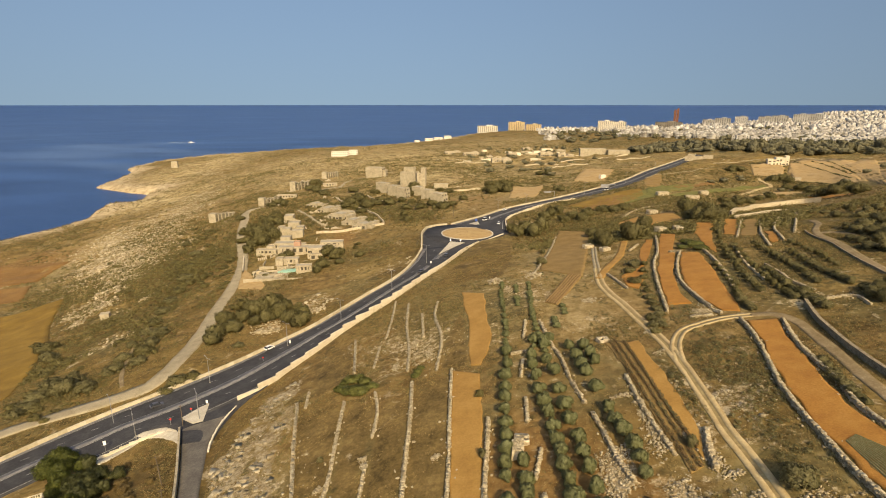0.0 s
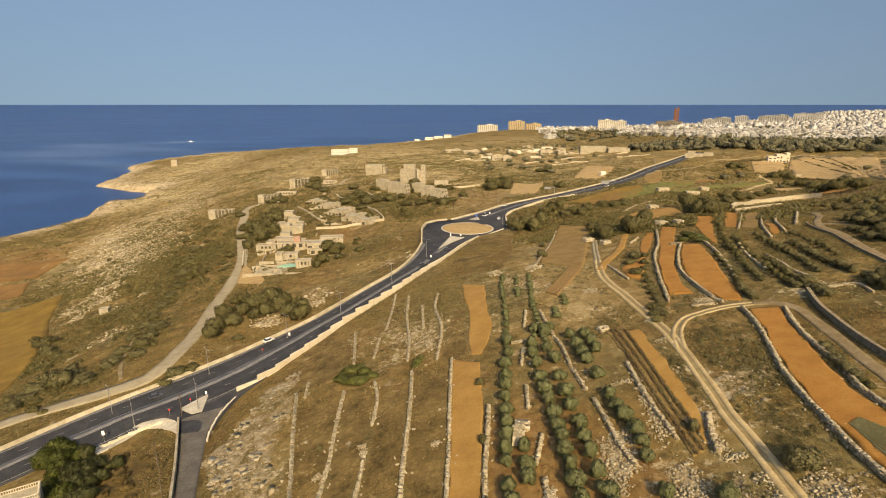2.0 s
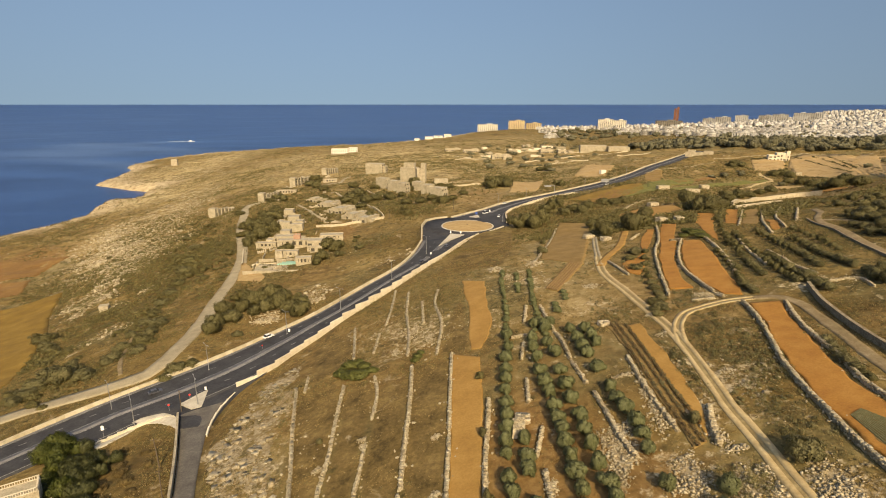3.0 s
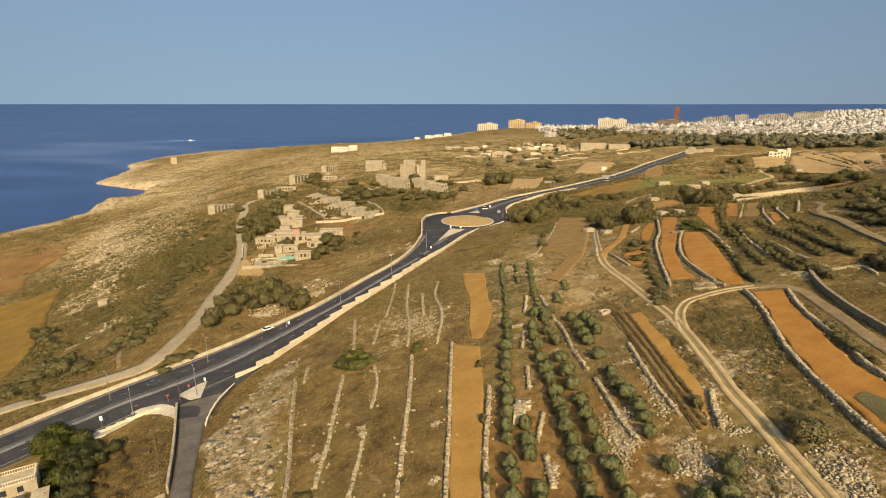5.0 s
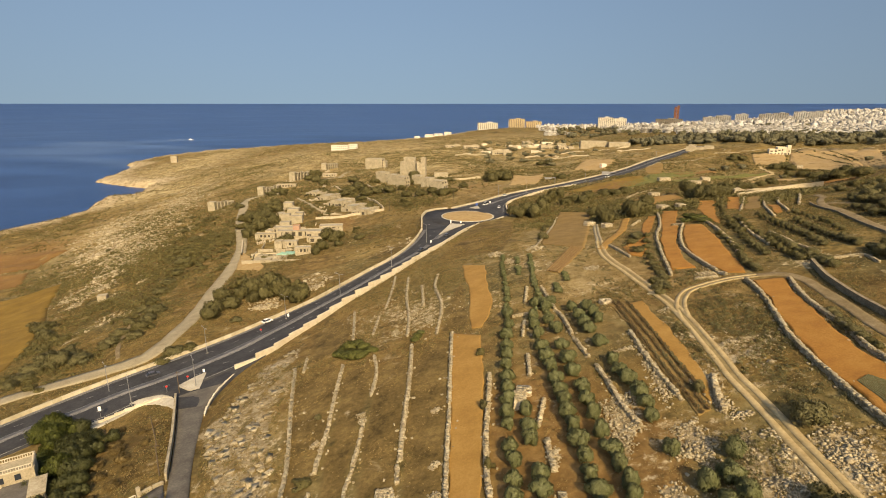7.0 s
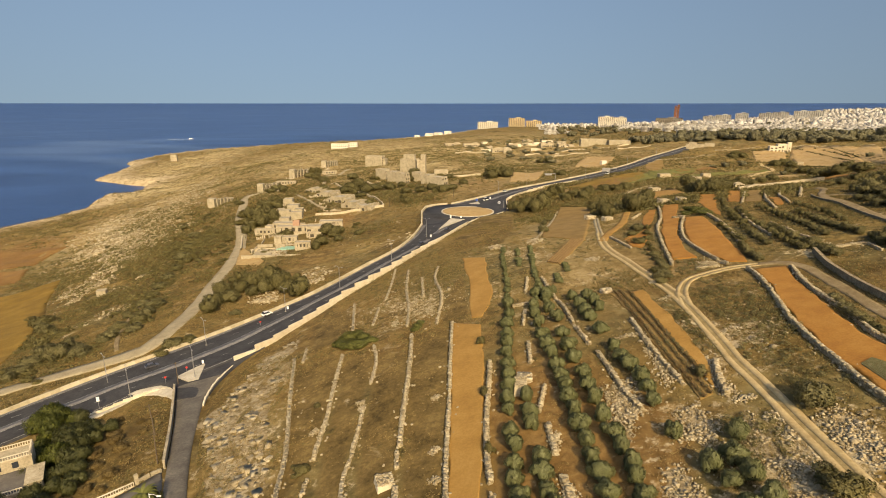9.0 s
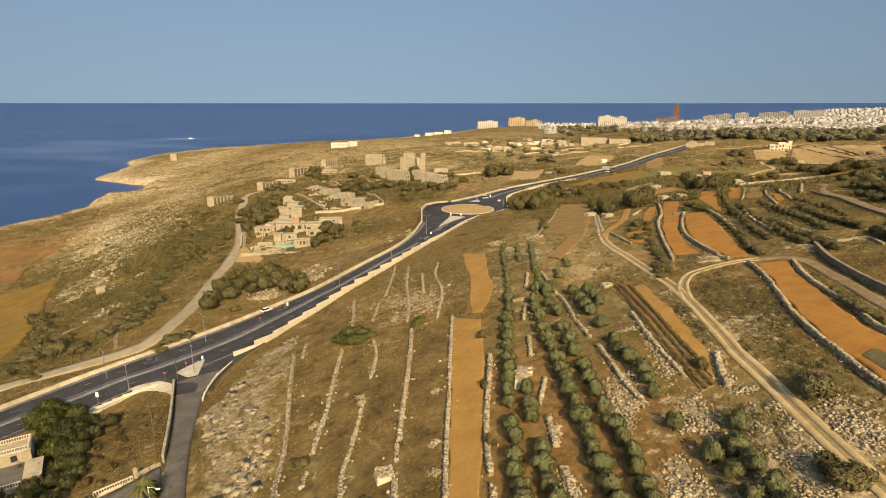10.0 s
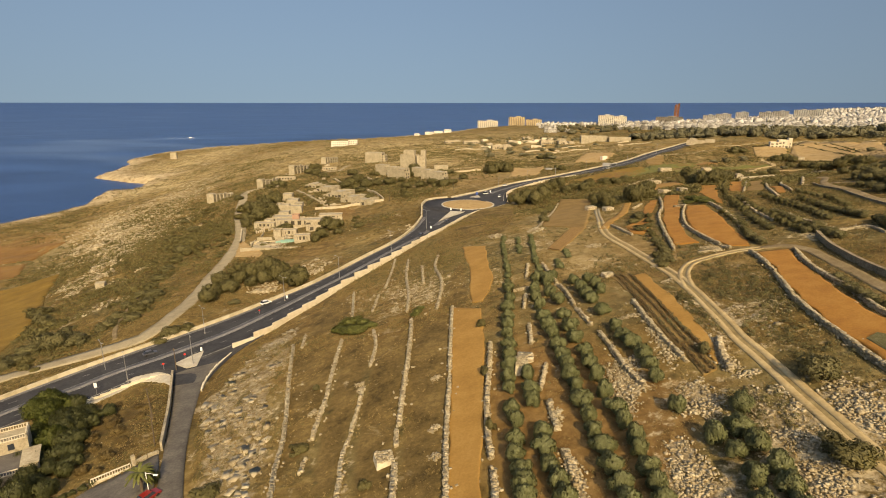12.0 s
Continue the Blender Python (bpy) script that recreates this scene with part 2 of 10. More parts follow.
# near-black colour that paints in the shade of rooms behind openings
ROOM_SHADE = shade("interior_shade", [(0.3, 0.05, 0.042, 0.03), (0.7, 0.09, 0.075, 0.055)], 0.8, 0.9, 0.0)
GLASS = bpy.data.materials.new("window_glass")
GLASS.use_nodes = True
GLASS.node_tree.nodes["Principled BSDF"].inputs["Base Color"].default_value = (0.03, 0.035, 0.045, 1)
GLASS.node_tree.nodes["Principled BSDF"].inputs["Roughness"].default_value = 0.12
ROOF_FELT = shade("pale_flat_roof", [(0.3, 0.23, 0.205, 0.155), (0.7, 0.37, 0.34, 0.27)], 0.3, 0.92, 0.2, 2)
TURQUOISE = shade("faded_turquoise_tiles", [(0.3, 0.18, 0.34, 0.27), (0.7, 0.30, 0.48, 0.38)], 0.5, 0.6, 0.1, 4)
TERRACOTTA = shade("tower_cladding", [(0.3, 0.24, 0.100, 0.050), (0.7, 0.34, 0.150, 0.078)], 0.05, 0.7, 0.0)

STEEL = shade("galvanised_steel", [(0.3, 0.25, 0.25, 0.25), (0.7, 0.42, 0.42, 0.41)], 2.0, 0.45, 0.0, metal=0.6)
SIGN_WHITE = shade("sign_white", [(0.3, 0.7, 0.7, 0.68), (0.7, 0.82, 0.82, 0.8)], 2.0, 0.5, 0.0)
SIGN_RED = shade("sign_red", [(0.3, 0.45, 0.03, 0.03), (0.7, 0.6, 0.06, 0.05)], 2.0, 0.5, 0.0)
SIGN_BLUE = shade("sign_blue", [(0.3, 0.03, 0.07, 0.3), (0.7, 0.06, 0.12, 0.4)], 2.0, 0.5, 0.0)
DARK = shade("dark_rubber", [(0.3, 0.015, 0.015, 0.016), (0.7, 0.03, 0.03, 0.03)], 2.0, 0.7, 0.0)
PALE_STONE = shade("new_limestone", [(0.3, 0.46, 0.39, 0.27), (0.5, 0.58, 0.51, 0.38), (0.7, 0.68, 0.62, 0.50)], 0.7, 0.88, 0.3, 4, spread_by="object")
CREAM_STONE = shade("cream_parapet_stone", [(0.3, 0.36, 0.30, 0.19), (0.5, 0.48, 0.41, 0.28), (0.7, 0.57, 0.51, 0.38)], 0.6, 0.9, 0.3, 4, spread_by="object")

# ---- the land ----
STATIONS = (-640,-500,-380,-280,-200,-140,-100,-65,-35,-8,18,45,75,110,160,240,360,560,900)
SECTIONS = {}
SECTIONS[-150] = (12, 20, 29, 39, 48.9, 57.4, 63.5, 69.2, 74.7, 80.3, 86.8, 94.2, 102.1, 110, 115.3, 120.8, 125.2, 128.2, 129.7)
SECTIONS[-20] = (7, 13.5, 21.3, 31.6, 43.6, 54, 60.8, 66.6, 71.7, 77.1, 84.2, 92.5, 101.3, 110.1, 115.6, 121.1, 125.2, 127.6, 128.7)
SECTIONS[50] = (5.4, 11.1, 17.4, 28.5, 43, 53.7, 58.9, 64.1, 69.4, 75.3, 81.7, 89.1, 97.8, 107.2, 114.9, 121, 124.9, 127.1, 127.9)
SECTIONS[80] = (5.2, 10.5, 16, 27.7, 42.5, 51.8, 56.1, 61.1, 67.3, 74.5, 81.8, 88.4, 96.6, 105.1, 114, 120.8, 124.7, 126.8, 127.5)
SECTIONS[110] = (5.1, 10, 15.2, 26.8, 40.8, 49.2, 52.7, 58.7, 67.4, 75.2, 82.2, 88.8, 94.7, 102.6, 112.8, 120.3, 124.4, 126.4, 127.1)
SECTIONS[140] = (5.1, 9.5, 14.5, 25.3, 37.9, 47, 51.3, 56.9, 67.1, 74.6, 81.7, 87.1, 93.1, 100.8, 111.2, 119.4, 124, 126, 126.6)
SECTIONS[175] = (5.2, 9, 13.2, 22.6, 34.5, 45.9, 54.5, 56.6, 65, 74, 81.3, 86.2, 91.5, 98, 108.3, 117.8, 123.3, 125.5, 126)
SECTIONS[215] = (4.1, 7.7, 10.3, 17.8, 29.5, 43.2, 52, 55.4, 63.3, 72.2, 79.3, 83.9, 88, 95, 103.9, 115.9, 122.5, 124.8, 125.2)
SECTIONS[265] = (-0.2, 5.3, 7, 10.8, 20.8, 37.4, 49.2, 53.6, 60.8, 69.4, 75.3, 78.3, 84.1, 92, 96.7, 114.7, 121.9, 123.8, 124.2)
SECTIONS[330] = (-6, 1.3, 4.8, 5.9, 13, 36.6, 48.4, 53.3, 58.4, 66.5, 72.4, 76.2, 80.9, 84.6, 83.5, 112.3, 120.3, 122, 122.9)
SECTIONS[410] = (-6, -5.3, 1.7, 3.4, 10.8, 34.8, 48.1, 54.6, 58.7, 65.3, 69.7, 74.1, 78.9, 80.9, 77.4, 106.3, 117.3, 119.3, 121.3)
SECTIONS[510] = (-6, -6, -5.7, 1, 9.6, 34, 50.2, 57.2, 60.4, 65.4, 68.5, 71.9, 77.5, 82, 80.7, 98.9, 112.3, 115.7, 119.7)
SECTIONS[650] = (-6, -6, -6, -5, 4.5, 29.5, 51.1, 58, 61.2, 66.2, 68.1, 69.2, 75, 82.3, 92.1, 94.5, 104, 111.2, 118)
SECTIONS[850] = (-6, -6, -6, -6, 1.8, 21.8, 46.9, 58, 63.3, 66.7, 68.5, 70, 73.6, 79.7, 86.5, 86.8, 95.1, 104.7, 116.5)
SECTIONS[1100] = (-6, -6, -6, -6, 0.4, 25.5, 42, 51, 57.6, 62.3, 65, 66.4, 66.9, 72.6, 78.5, 79.4, 87.7, 100, 115.4)
SECTIONS[1450] = (-6, -6, -6, -6, -6, 24.4, 34.8, 42.6, 46.3, 50.1, 54.5, 59.2, 61.6, 65.8, 72, 74.2, 82, 96.9, 114.8)
SECTIONS[1900] = (-6, -6, -6, -6, -6, 14.3, 25.3, 31.1, 33.8, 36.2, 40.3, 46.2, 50.7, 55.9, 64.8, 69.4, 77.7, 94.6, 114.5)
SECTIONS[2500] = (-6, -6, -6, -6, -6, 1.2, 12.5, 18.1, 20.9, 23.2, 26.4, 30.4, 34.7, 40.8, 52.3, 70.5, 80.3, 96.7, 114.5)
SECTIONS[3300] = (-6, -6, -6, -6, -6, -6, -1.7, 4.5, 7.9, 10.4, 13.3, 16.8, 21.4, 28.4, 48.9, 92.0, 99.4, 106.1, 114.8)
COAST = [(-800, -3000), (-720, -200), (-680, 150), (-600, 350), (-520, 480), (-500, 583), (-492, 615), (-484, 650), (-481, 700), (-509, 782), (-472, 806), (-485, 890),
         (-548, 915), (-643, 970), (-658, 1023), (-686, 1178), (-748, 1257), (-752, 1332), (-735, 1365), (-620, 1362), (-500, 1372), (-390, 1378), (-290, 1362), (-195, 1390), (-105, 1495), (-30, 1650),
         (60, 1920), (175, 2190), (400, 2400), (800, 2480), (1200, 2580), (1620, 2740), (1950, 2980), (2230, 3400), (2500, 3850), (3300, 4100), (6000, 4200), (6000, -3000)]
LEVELS = sorted(SECTIONS)


def catmull(xs, ys, q):
    """Smooth curve through (xs, ys) at q, with tangents from neighbouring stations; ys may hold several curves."""
    xs, ys = np.asarray(xs, float), np.asarray(ys, float)
    m = np.gradient(ys, xs, axis=0)
    i = np.clip(np.searchsorted(xs, q) - 1, 0, len(xs) - 2)
    h = xs[i + 1] - xs[i]
    t = np.clip((q - xs[i]) / h, 0, 1)
    shape = t.shape + (1,) * (ys.ndim - 1)
    t, h = t.reshape(shape), h.reshape(shape)
    return ((1 + 2 * t) * (1 - t) ** 2 * ys[i] + t * (1 - t) ** 2 * h * m[i]
            + t * t * (3 - 2 * t) * ys[i + 1] + t * t * (t - 1) * h * m[i + 1])


def spread(y):
    return np.maximum(1, (y + 150) / 350)


def lie_of_land(x, y):
    """Height of the natural land, with no roads cut into it."""
    x, y = np.asarray(x, float), np.asarray(y, float)
    u = x / spread(y)
    table = np.array([SECTIONS[k] for k in LEVELS])
    i = np.clip(np.searchsorted(LEVELS, y) - 1, 0, len(LEVELS) - 2)
    lv = np.array(LEVELS, float)
    slopes = np.gradient(table, lv, axis=0)
    st = np.array(STATIONS, float)
    h = lv[i + 1] - lv[i]
    t = np.clip((y - lv[i]) / h, 0, 1)
    j = np.clip(np.searchsorted(st, u) - 1, 0, len(st) - 2)
    g = st[j + 1] - st[j]
    s = np.clip((u - st[j]) / g, 0, 1)

    def across(tab):
        grad = np.gradient(tab, st, axis=1)
        return lambda r: ((1 + 2 * s) * (1 - s) ** 2 * tab[r, j] + s * (1 - s) ** 2 * g * grad[r, j]
                          + s * s * (3 - 2 * s) * tab[r, j + 1] + s * s * (s - 1) * g * grad[r, j + 1])
    a, b = across(table), across(slopes)
    return ((1 + 2 * t) * (1 - t) ** 2 * a(i) + t * (1 - t) ** 2 * h * b(i)
            + t * t * (3 - 2 * t) * a(i + 1) + t * t * (t - 1) * h * b(i + 1)
            + 11 * np.exp(-((x - 250) / 190) ** 2 - ((y - 1950) / 330) ** 2))


def near_line(x, y, line):
    """Distance from each (x, y) to a polyline, and the line's own third value there, if it has one."""
    best, val = np.full(x.shape, 1e9), np.zeros(x.shape)
    for p, q in zip(line[:-1], line[1:]):
        dx, dy = q[0] - p[0], q[1] - p[1]
        t = np.clip(((x - p[0]) * dx + (y - p[1]) * dy) / (dx * dx + dy * dy + 1e-9), 0, 1)
        d = np.hypot(x - p[0] - t * dx, y - p[1] - t * dy)
        closer = d < best
        best = np.where(closer, d, best)
        if len(p) > 2:
            val = np.where(closer, p[2] + t * (q[2] - p[2]), val)
    return best, val


def inside(x, y, loop):
    """Whether each (x, y) lies inside a closed loop."""
    odd = np.zeros(x.shape, bool)
    for p, q in zip(loop, loop[1:] + loop[:1]):
        cross = (p[1] > y) != (q[1] > y)
        odd ^= cross & (x < (q[0] - p[0]) * (y - p[1]) / (q[1] - p[1] + 1e-12) + p[0])
    return odd


def ease(a, b, v):
    t = np.clip((v - a) / (b - a), 0, 1)
    return t * t * (3 - 2 * t)


# main road: its two edges (x, y, height), from the junction past the roundabout to the town
FAR_EDGE = [(-150, 105, 46.5), (-127.1, 132.6, 49.3), (-118.1, 143.2, 50.2), (-106.6, 153.2, 52), (-92.9, 163.1, 54.3), (-78.4, 175.5, 56.4), (-62.7, 192.5, 58.7), (-54, 202.6, 60),
            (-44.9, 216.3, 61.6), (-34.5, 230.4, 64.2), (-22.8, 246, 67), (-14.9, 268, 68.7), (-11.2, 292, 69.6)]
NEAR_EDGE = [(-137, 93, 46.5), (-115, 119.5, 49.3), (-106.3, 127.5, 50.4), (-98, 131.5, 51.4), (-90, 138, 53), (-77, 144.5, 55.2), (-66.8, 153.2, 56.6), (-59.2, 161, 57.9), (-52.8, 172.3, 59.2),
             (-47, 182.5, 60.2), (-39.5, 196.2, 62), (-30.2, 207.6, 64.5), (-20.7, 220.3, 67), (-12.2, 234, 68.8), (-1, 254, 69.9), (10, 281, 70.3), (20, 300, 70.4)]
FAR_EDGE_B = [(6.1, 351, 70.4), (26.7, 373.2, 70.9), (50.1, 400.6, 72), (74.1, 415.4, 74), (100, 432.2, 76), (129.2, 455, 78), (165.8, 493.5, 79.6), (218.8, 565.2, 81.6), (251.6, 602.3, 83.5), (285, 643.2, 85), (330, 700, 86)]
NEAR_EDGE_B = [(41, 337, 70.6), (45.5, 367.7, 71.4), (58, 384, 72.4), (78, 403, 74.2), (106, 419, 76.2), (136, 443, 78), (173, 482, 79.6), (227, 554, 81.6), (260, 592, 83.5), (293, 634, 85), (338, 690, 86)]
HUB, HUB_R, RING_R, HUB_Z = (15.5, 326.0), 16.5, 27.0, 70.4
SIDE_LEFT = [(-79, 141, 54.9), (-73, 128, 55.9), (-66.5, 114, 58.0), (-58.3, 95.3, 61.1), (-50, 76, 63.5), (-41, 56, 65.5)]
SIDE_RIGHT = [(-66, 150, 56.2), (-67, 143, 56.2), (-66, 132, 57.0), (-61, 115, 58.8), (-52.3, 92.1, 61.8), (-45, 76, 63.8), (-36, 57, 65.8)]


def resample(line, count):
    p = np.array(line, float)
    s = np.r_[0, np.cumsum(np.hypot(*np.diff(p[:, :2], axis=0).T))]
    q = np.linspace(0, s[-1], count)
    return np.stack([np.interp(q, s, p[:, i]) for i in range(p.shape[1])], 1)


def smooth(line, count):
    """A line rounded through its points."""
    p = np.array(line, float)
    s = np.r_[0, np.cumsum(np.hypot(*np.diff(p[:, :2], axis=0).T))]
    return catmull(s, p, np.linspace(0, s[-1], count))


CUTS = []       # (outline with heights, middle line, reach of the bank)
for a, b, bank in ((FAR_EDGE, NEAR_EDGE, 3.5), (FAR_EDGE_B, NEAR_EDGE_B, 5), (SIDE_LEFT, SIDE_RIGHT, 2.5)):
    a, b = smooth(a, 40), smooth(b, 40)
    CUTS.append(([tuple(v) for v in a] + [tuple(v) for v in b[::-1]] + [tuple(a[0])], [tuple(v) for v in (a + b) / 2], bank))
PAVED = [(-14.9, 268, 68.65), (-11.4, 292, 69.55), (-11.8, 310, 70.2), (-12.4, 326, 70.3), (-10.2, 340, 70.35), (-4, 347.5, 70.35), (6, 352, 70.37), (26.7, 373, 70.85),
         (45.3, 367.7, 71.3), (43.5, 350, 70.7), (41, 337, 70.5), (37, 324, 70.4), (28, 311, 70.37), (20, 300, 70.36), (10, 281, 70.25), (-1, 254, 69.85)]
MOUTH_LEFT = [(-92, 140, 53.2), (-84, 141.2, 54.4), (-79.4, 138.6, 54.9), (-75, 131, 55.6)]
MOUTH_RIGHT = [(-57, 163.5, 58.2), (-63, 153, 56.8), (-65.6, 142, 56.3), (-65.3, 131, 57.0)]
CUTS.append((PAVED + PAVED[:1], [(-4, 265, 69.3), (0, 300, 70.2), (15, 326, 70.4), (32, 358, 70.6)], 3.5))
CUTS.append((MOUTH_LEFT + MOUTH_RIGHT[::-1] + MOUTH_LEFT[:1], [(-70, 150, 56.2), (-72, 140, 55.8), (-70, 131, 56.3)], 2.0))


def relief(x, y, step, seed, octaves=3):
    """Smooth value noise between -1 and 1."""
    out, amp, tot = np.zeros(np.shape(x)), 1.0, 0.0
    for o in range(octaves):
        u, v = x / step * 2 ** o + 17.3 * o + seed, y / step * 2 ** o + 5.1 * o - seed
        i, j = np.floor(u), np.floor(v)
        f, g = u - i, v - j
        f, g = f * f * (3 - 2 * f), g * g * (3 - 2 * g)

        def lattice(a, b):
            h = np.sin(a * 127.1 + b * 311.7 + seed * 74.7) * 43758.5453
            return 2 * (h - np.floor(h)) - 1
        out += amp * ((lattice(i, j) * (1 - f) + lattice(i + 1, j) * f) * (1 - g) + (lattice(i, j + 1) * (1 - f) + lattice(i + 1, j + 1) * f) * g)
        tot, amp = tot + amp, amp * 0.5
    return out / tot


def ground_z(x, y):
    x, y = np.atleast_1d(np.asarray(x, float)), np.atleast_1d(np.asarray(y, float))
    z = lie_of_land(x, y)
    away_far = ease(120, 900, np.hypot(x, y))
    z = z + (0.35 + 2.0 * away_far) * relief(x, y, 14 + 60 * away_far.mean() * 0, 3.0) * (0.5 + away_far)
    edge = near_line(x, y, COAST)[0] * np.where(inside(x, y, COAST), 1, -1)
    z = np.where(edge < 0, -4 - np.minimum(-edge * 0.2, 20), np.maximum(z, 0.8 + 2.2 * ease(0, 10, edge)) * ease(-3, 14 + 8 * relief(x, y, 40, 9.0), edge) - 1.2 * (1 - ease(0, 6, edge)))
    for loop, line, bank in CUTS:
        lx, ly = [p[0] for p in loop], [p[1] for p in loop]
        box = (x > min(lx) - 8) & (x < max(lx) + 8) & (y > min(ly) - 8) & (y < max(ly) + 8)
        if not box.any():
            continue
        bx, by = x[box], y[box]
        d, ez = near_line(bx, by, loop)
        within = inside(bx, by, loop)
        lz = near_line(bx, by, line)[1]
        base = np.where(within, ez + (lz - ez) * ease(0, 6, d) - 0.8 * ease(0, 2.5, d), ez) - 0.35
        k = np.where(within, 0, ease(0.9, 0.9 + bank, d))
        z[box] = base + (z[box] - base) * k
    d = np.hypot(x - HUB[0], y - HUB[1])
    z = HUB_Z - 1.0 + (z - HUB_Z + 1.0) * ease(RING_R - 1.5, RING_R + 4, d)
    return z

# stretches with a character of their own: (x, y, reach along x, reach along y, strength)
ROCKY = [(-43, 96.5, 18, 22, 0.35), (-37.8, 77.6, 16, 12, 0.35), (-48.9, 119.3, 12, 14, 0.3), (-264.4, 408.7, 35, 50, 1), (-226, 360, 18, 40, 0.7), (-332.3, 493, 25, 50, 0.6), (-191.8, 307.9, 20, 30, 0.25), (-214, 287.1, 10, 25, 0.3), (-212, 397.7, 40, 60, 0.3), (38.1, 70.2, 6, 6, 0.7), (35.3, 86.1, 6, 8, 0.6), (31.3, 58.1, 6, 7, 0.6), (31.5, 53.8, 7, 6, 0.5), (54.7, 62.7, 7, 7, 1), (46.6, 57, 9, 7, 0.9), (44.2, 49.5, 9, 6, 0.9), (45.2, 61.5, 7, 7, 0.8), (30.1, 184.1, 12, 16, 0.6), (-4.2, 154.8, 20, 25, 0.6), (-17.7, 165.2, 15, 20, 0.4), (73.1, 140.2, 6, 6, 1), (-61.3, 243.5, 10, 14, 0.7), (54.3, 99.3, 12, 14, 0.6), (57.5, 90.4, 12, 12, 0.5), (-77.4, 216.2, 10, 10, 0.7), (-25.5, 275.2, 14, 20, 0.4), (46.5, 137.8, 10, 10, 0.5), (104.8, 130.9, 14, 14, 0.5), (-451.6, 935.2, 80, 150, 0.5), (-614.5, 1043, 60, 100, 0.7), (-300.4, 575.1, 50, 70, 0.7), (-275.2, 472, 40, 50, 0.8), (-319.8, 688.6, 50, 60, 0.5), (-439.6, 1003.8, 60, 90, 0.35), (-225, 303.9, 12, 16, 0.8), (-158.9, 229.5, 12, 16, 0.6), (-55.4, 498.6, 25, 30, 0.3)]
BUSHY = [(-165, 250, 45, 90, 0.42), (-240, 330, 40, 70, 0.36), (-300, 420, 50, 60, 0.2), (-172, 335, 16, 50, 0.4), (-134, 215, 9, 30, 0.4), (-148, 176, 16, 18, 0.6), (-150, 262, 6, 30, 0.4), (160.3, 207.5, 60, 70, 0.8), (106.7, 156.7, 30, 30, 0.4), (70.8, 110.6, 15, 20, 0.4), (22, 167.4, 10, 30, 0.4), (-68, 471.8, 60, 90, 0.4), (-130.3, 392.6, 30, 50, 0.5), (-80.3, 122.2, 10, 12, 0.3), (153.3, 390.9, 60, 80, 0.3), (80.6, 655.7, 80, 120, 0.3), (-12.3, 97.3, 20, 15, 0.3)]
EARTHY = [(44, 79, 18, 10, 0.2), (32.8, 69.3, 6, 6, 0.45), (65.1, 154.2, 20, 25, 0.4), (-382.1, 470, 60, 60, 0.8), (-70.6, 364.8, 8, 20, 1.0), (-77.7, 388.2, 15, 25, 0.4), (-115, 291.5, 8, 20, 0.8), (32.3, 454.4, 40, 50, 0.5), (42.2, 204.5, 20, 30, 0.3), (27.3, 106.7, 14, 40, 0.35), (44.2, 70.9, 8, 6, 0.25), (-66.2, 264.7, 15, 15, 0.4), (-77.4, 216.2, 8, 8, 0.5), (16.5, 82.3, 9, 24, 0.55), (23.8, 69.8, 9, 24, 0.5), (29, 67.9, 8, 20, 0.4), (17.4, 64, 10, 14, 0.5), (9.9, 85.3, 4, 20, 0.3)]
BARE = [(-60, 720, 170, 220, 0.28), (-300, 700, 110, 180, 0.3), (120, 620, 120, 120, 0.25), (40, 165, 26, 40, 0.3), (45, 230, 30, 40, 0.2), (150, 420, 130, 130, 0.3), (60, 230, 60, 60, 0.15), (60, 900, 260, 300, 0.45), (-150, 900, 150, 250, 0.3), (-501.9, 1044.5, 90, 160, 0.9), (-409.2, 790.3, 70, 90, 0.8), (-497, 1301.2, 90, 200, 0.6), (-412, 717, 60, 70, 0.4), (-264.4, 408.7, 40, 60, 0.5), (-332.3, 493, 40, 70, 0.6), (-279.4, 934, 70, 130, 0.35), (-180.2, 1285.8, 120, 200, 0.4), (158.1, 1305.8, 150, 250, 0.4), (-15.2, 598.5, 60, 80, 0.25), (-43, 96.5, 12, 18, 0.3), (-37.8, 77.6, 12, 12, 0.3), (-254.7, 341.1, 14, 20, 0.5)]


FALLOW_PLOTS = [
    [(-41.0, 133.9), (-26.1, 128.7), (-25.0, 108.4), (-25.0, 94.1), (-24.9, 84.2), (-28.1, 76), (-30.9, 86.4), (-34.8, 103.6)],
    [(-25.2, 128.2), (-17.3, 125.0), (-17.3, 109.6), (-18.1, 98.2), (-17.9, 86.7), (-17.3, 70), (-20.5, 70), (-23.7, 90.7), (-23.9, 103.1)],
    [(-16.5, 124.5), (-8.8, 123.4), (-8.5, 104.9), (-8.1, 84.3), (-7.2, 60), (-12.2, 60), (-14.8, 74.2), (-15.6, 89.3), (-15.9, 103.8)],
    [(-7.4, 132.2), (1.7, 130), (0.7, 89.8), (0.1, 56), (-6.2, 56), (-7.2, 82.3), (-7.5, 102.1)],
    [(-43.6, 165), (-32.6, 175), (-28.3, 148.7), (-31.0, 142.6), (-36.6, 137.2)],
    [(1.3, 155.2), (7.0, 178), (7.2, 136.2), (2.7, 131.8), (-0.5, 135.1)],
    [(21.2, 289.6), (40, 296), (33, 240), (24, 206), (6, 212), (-3, 214)]]
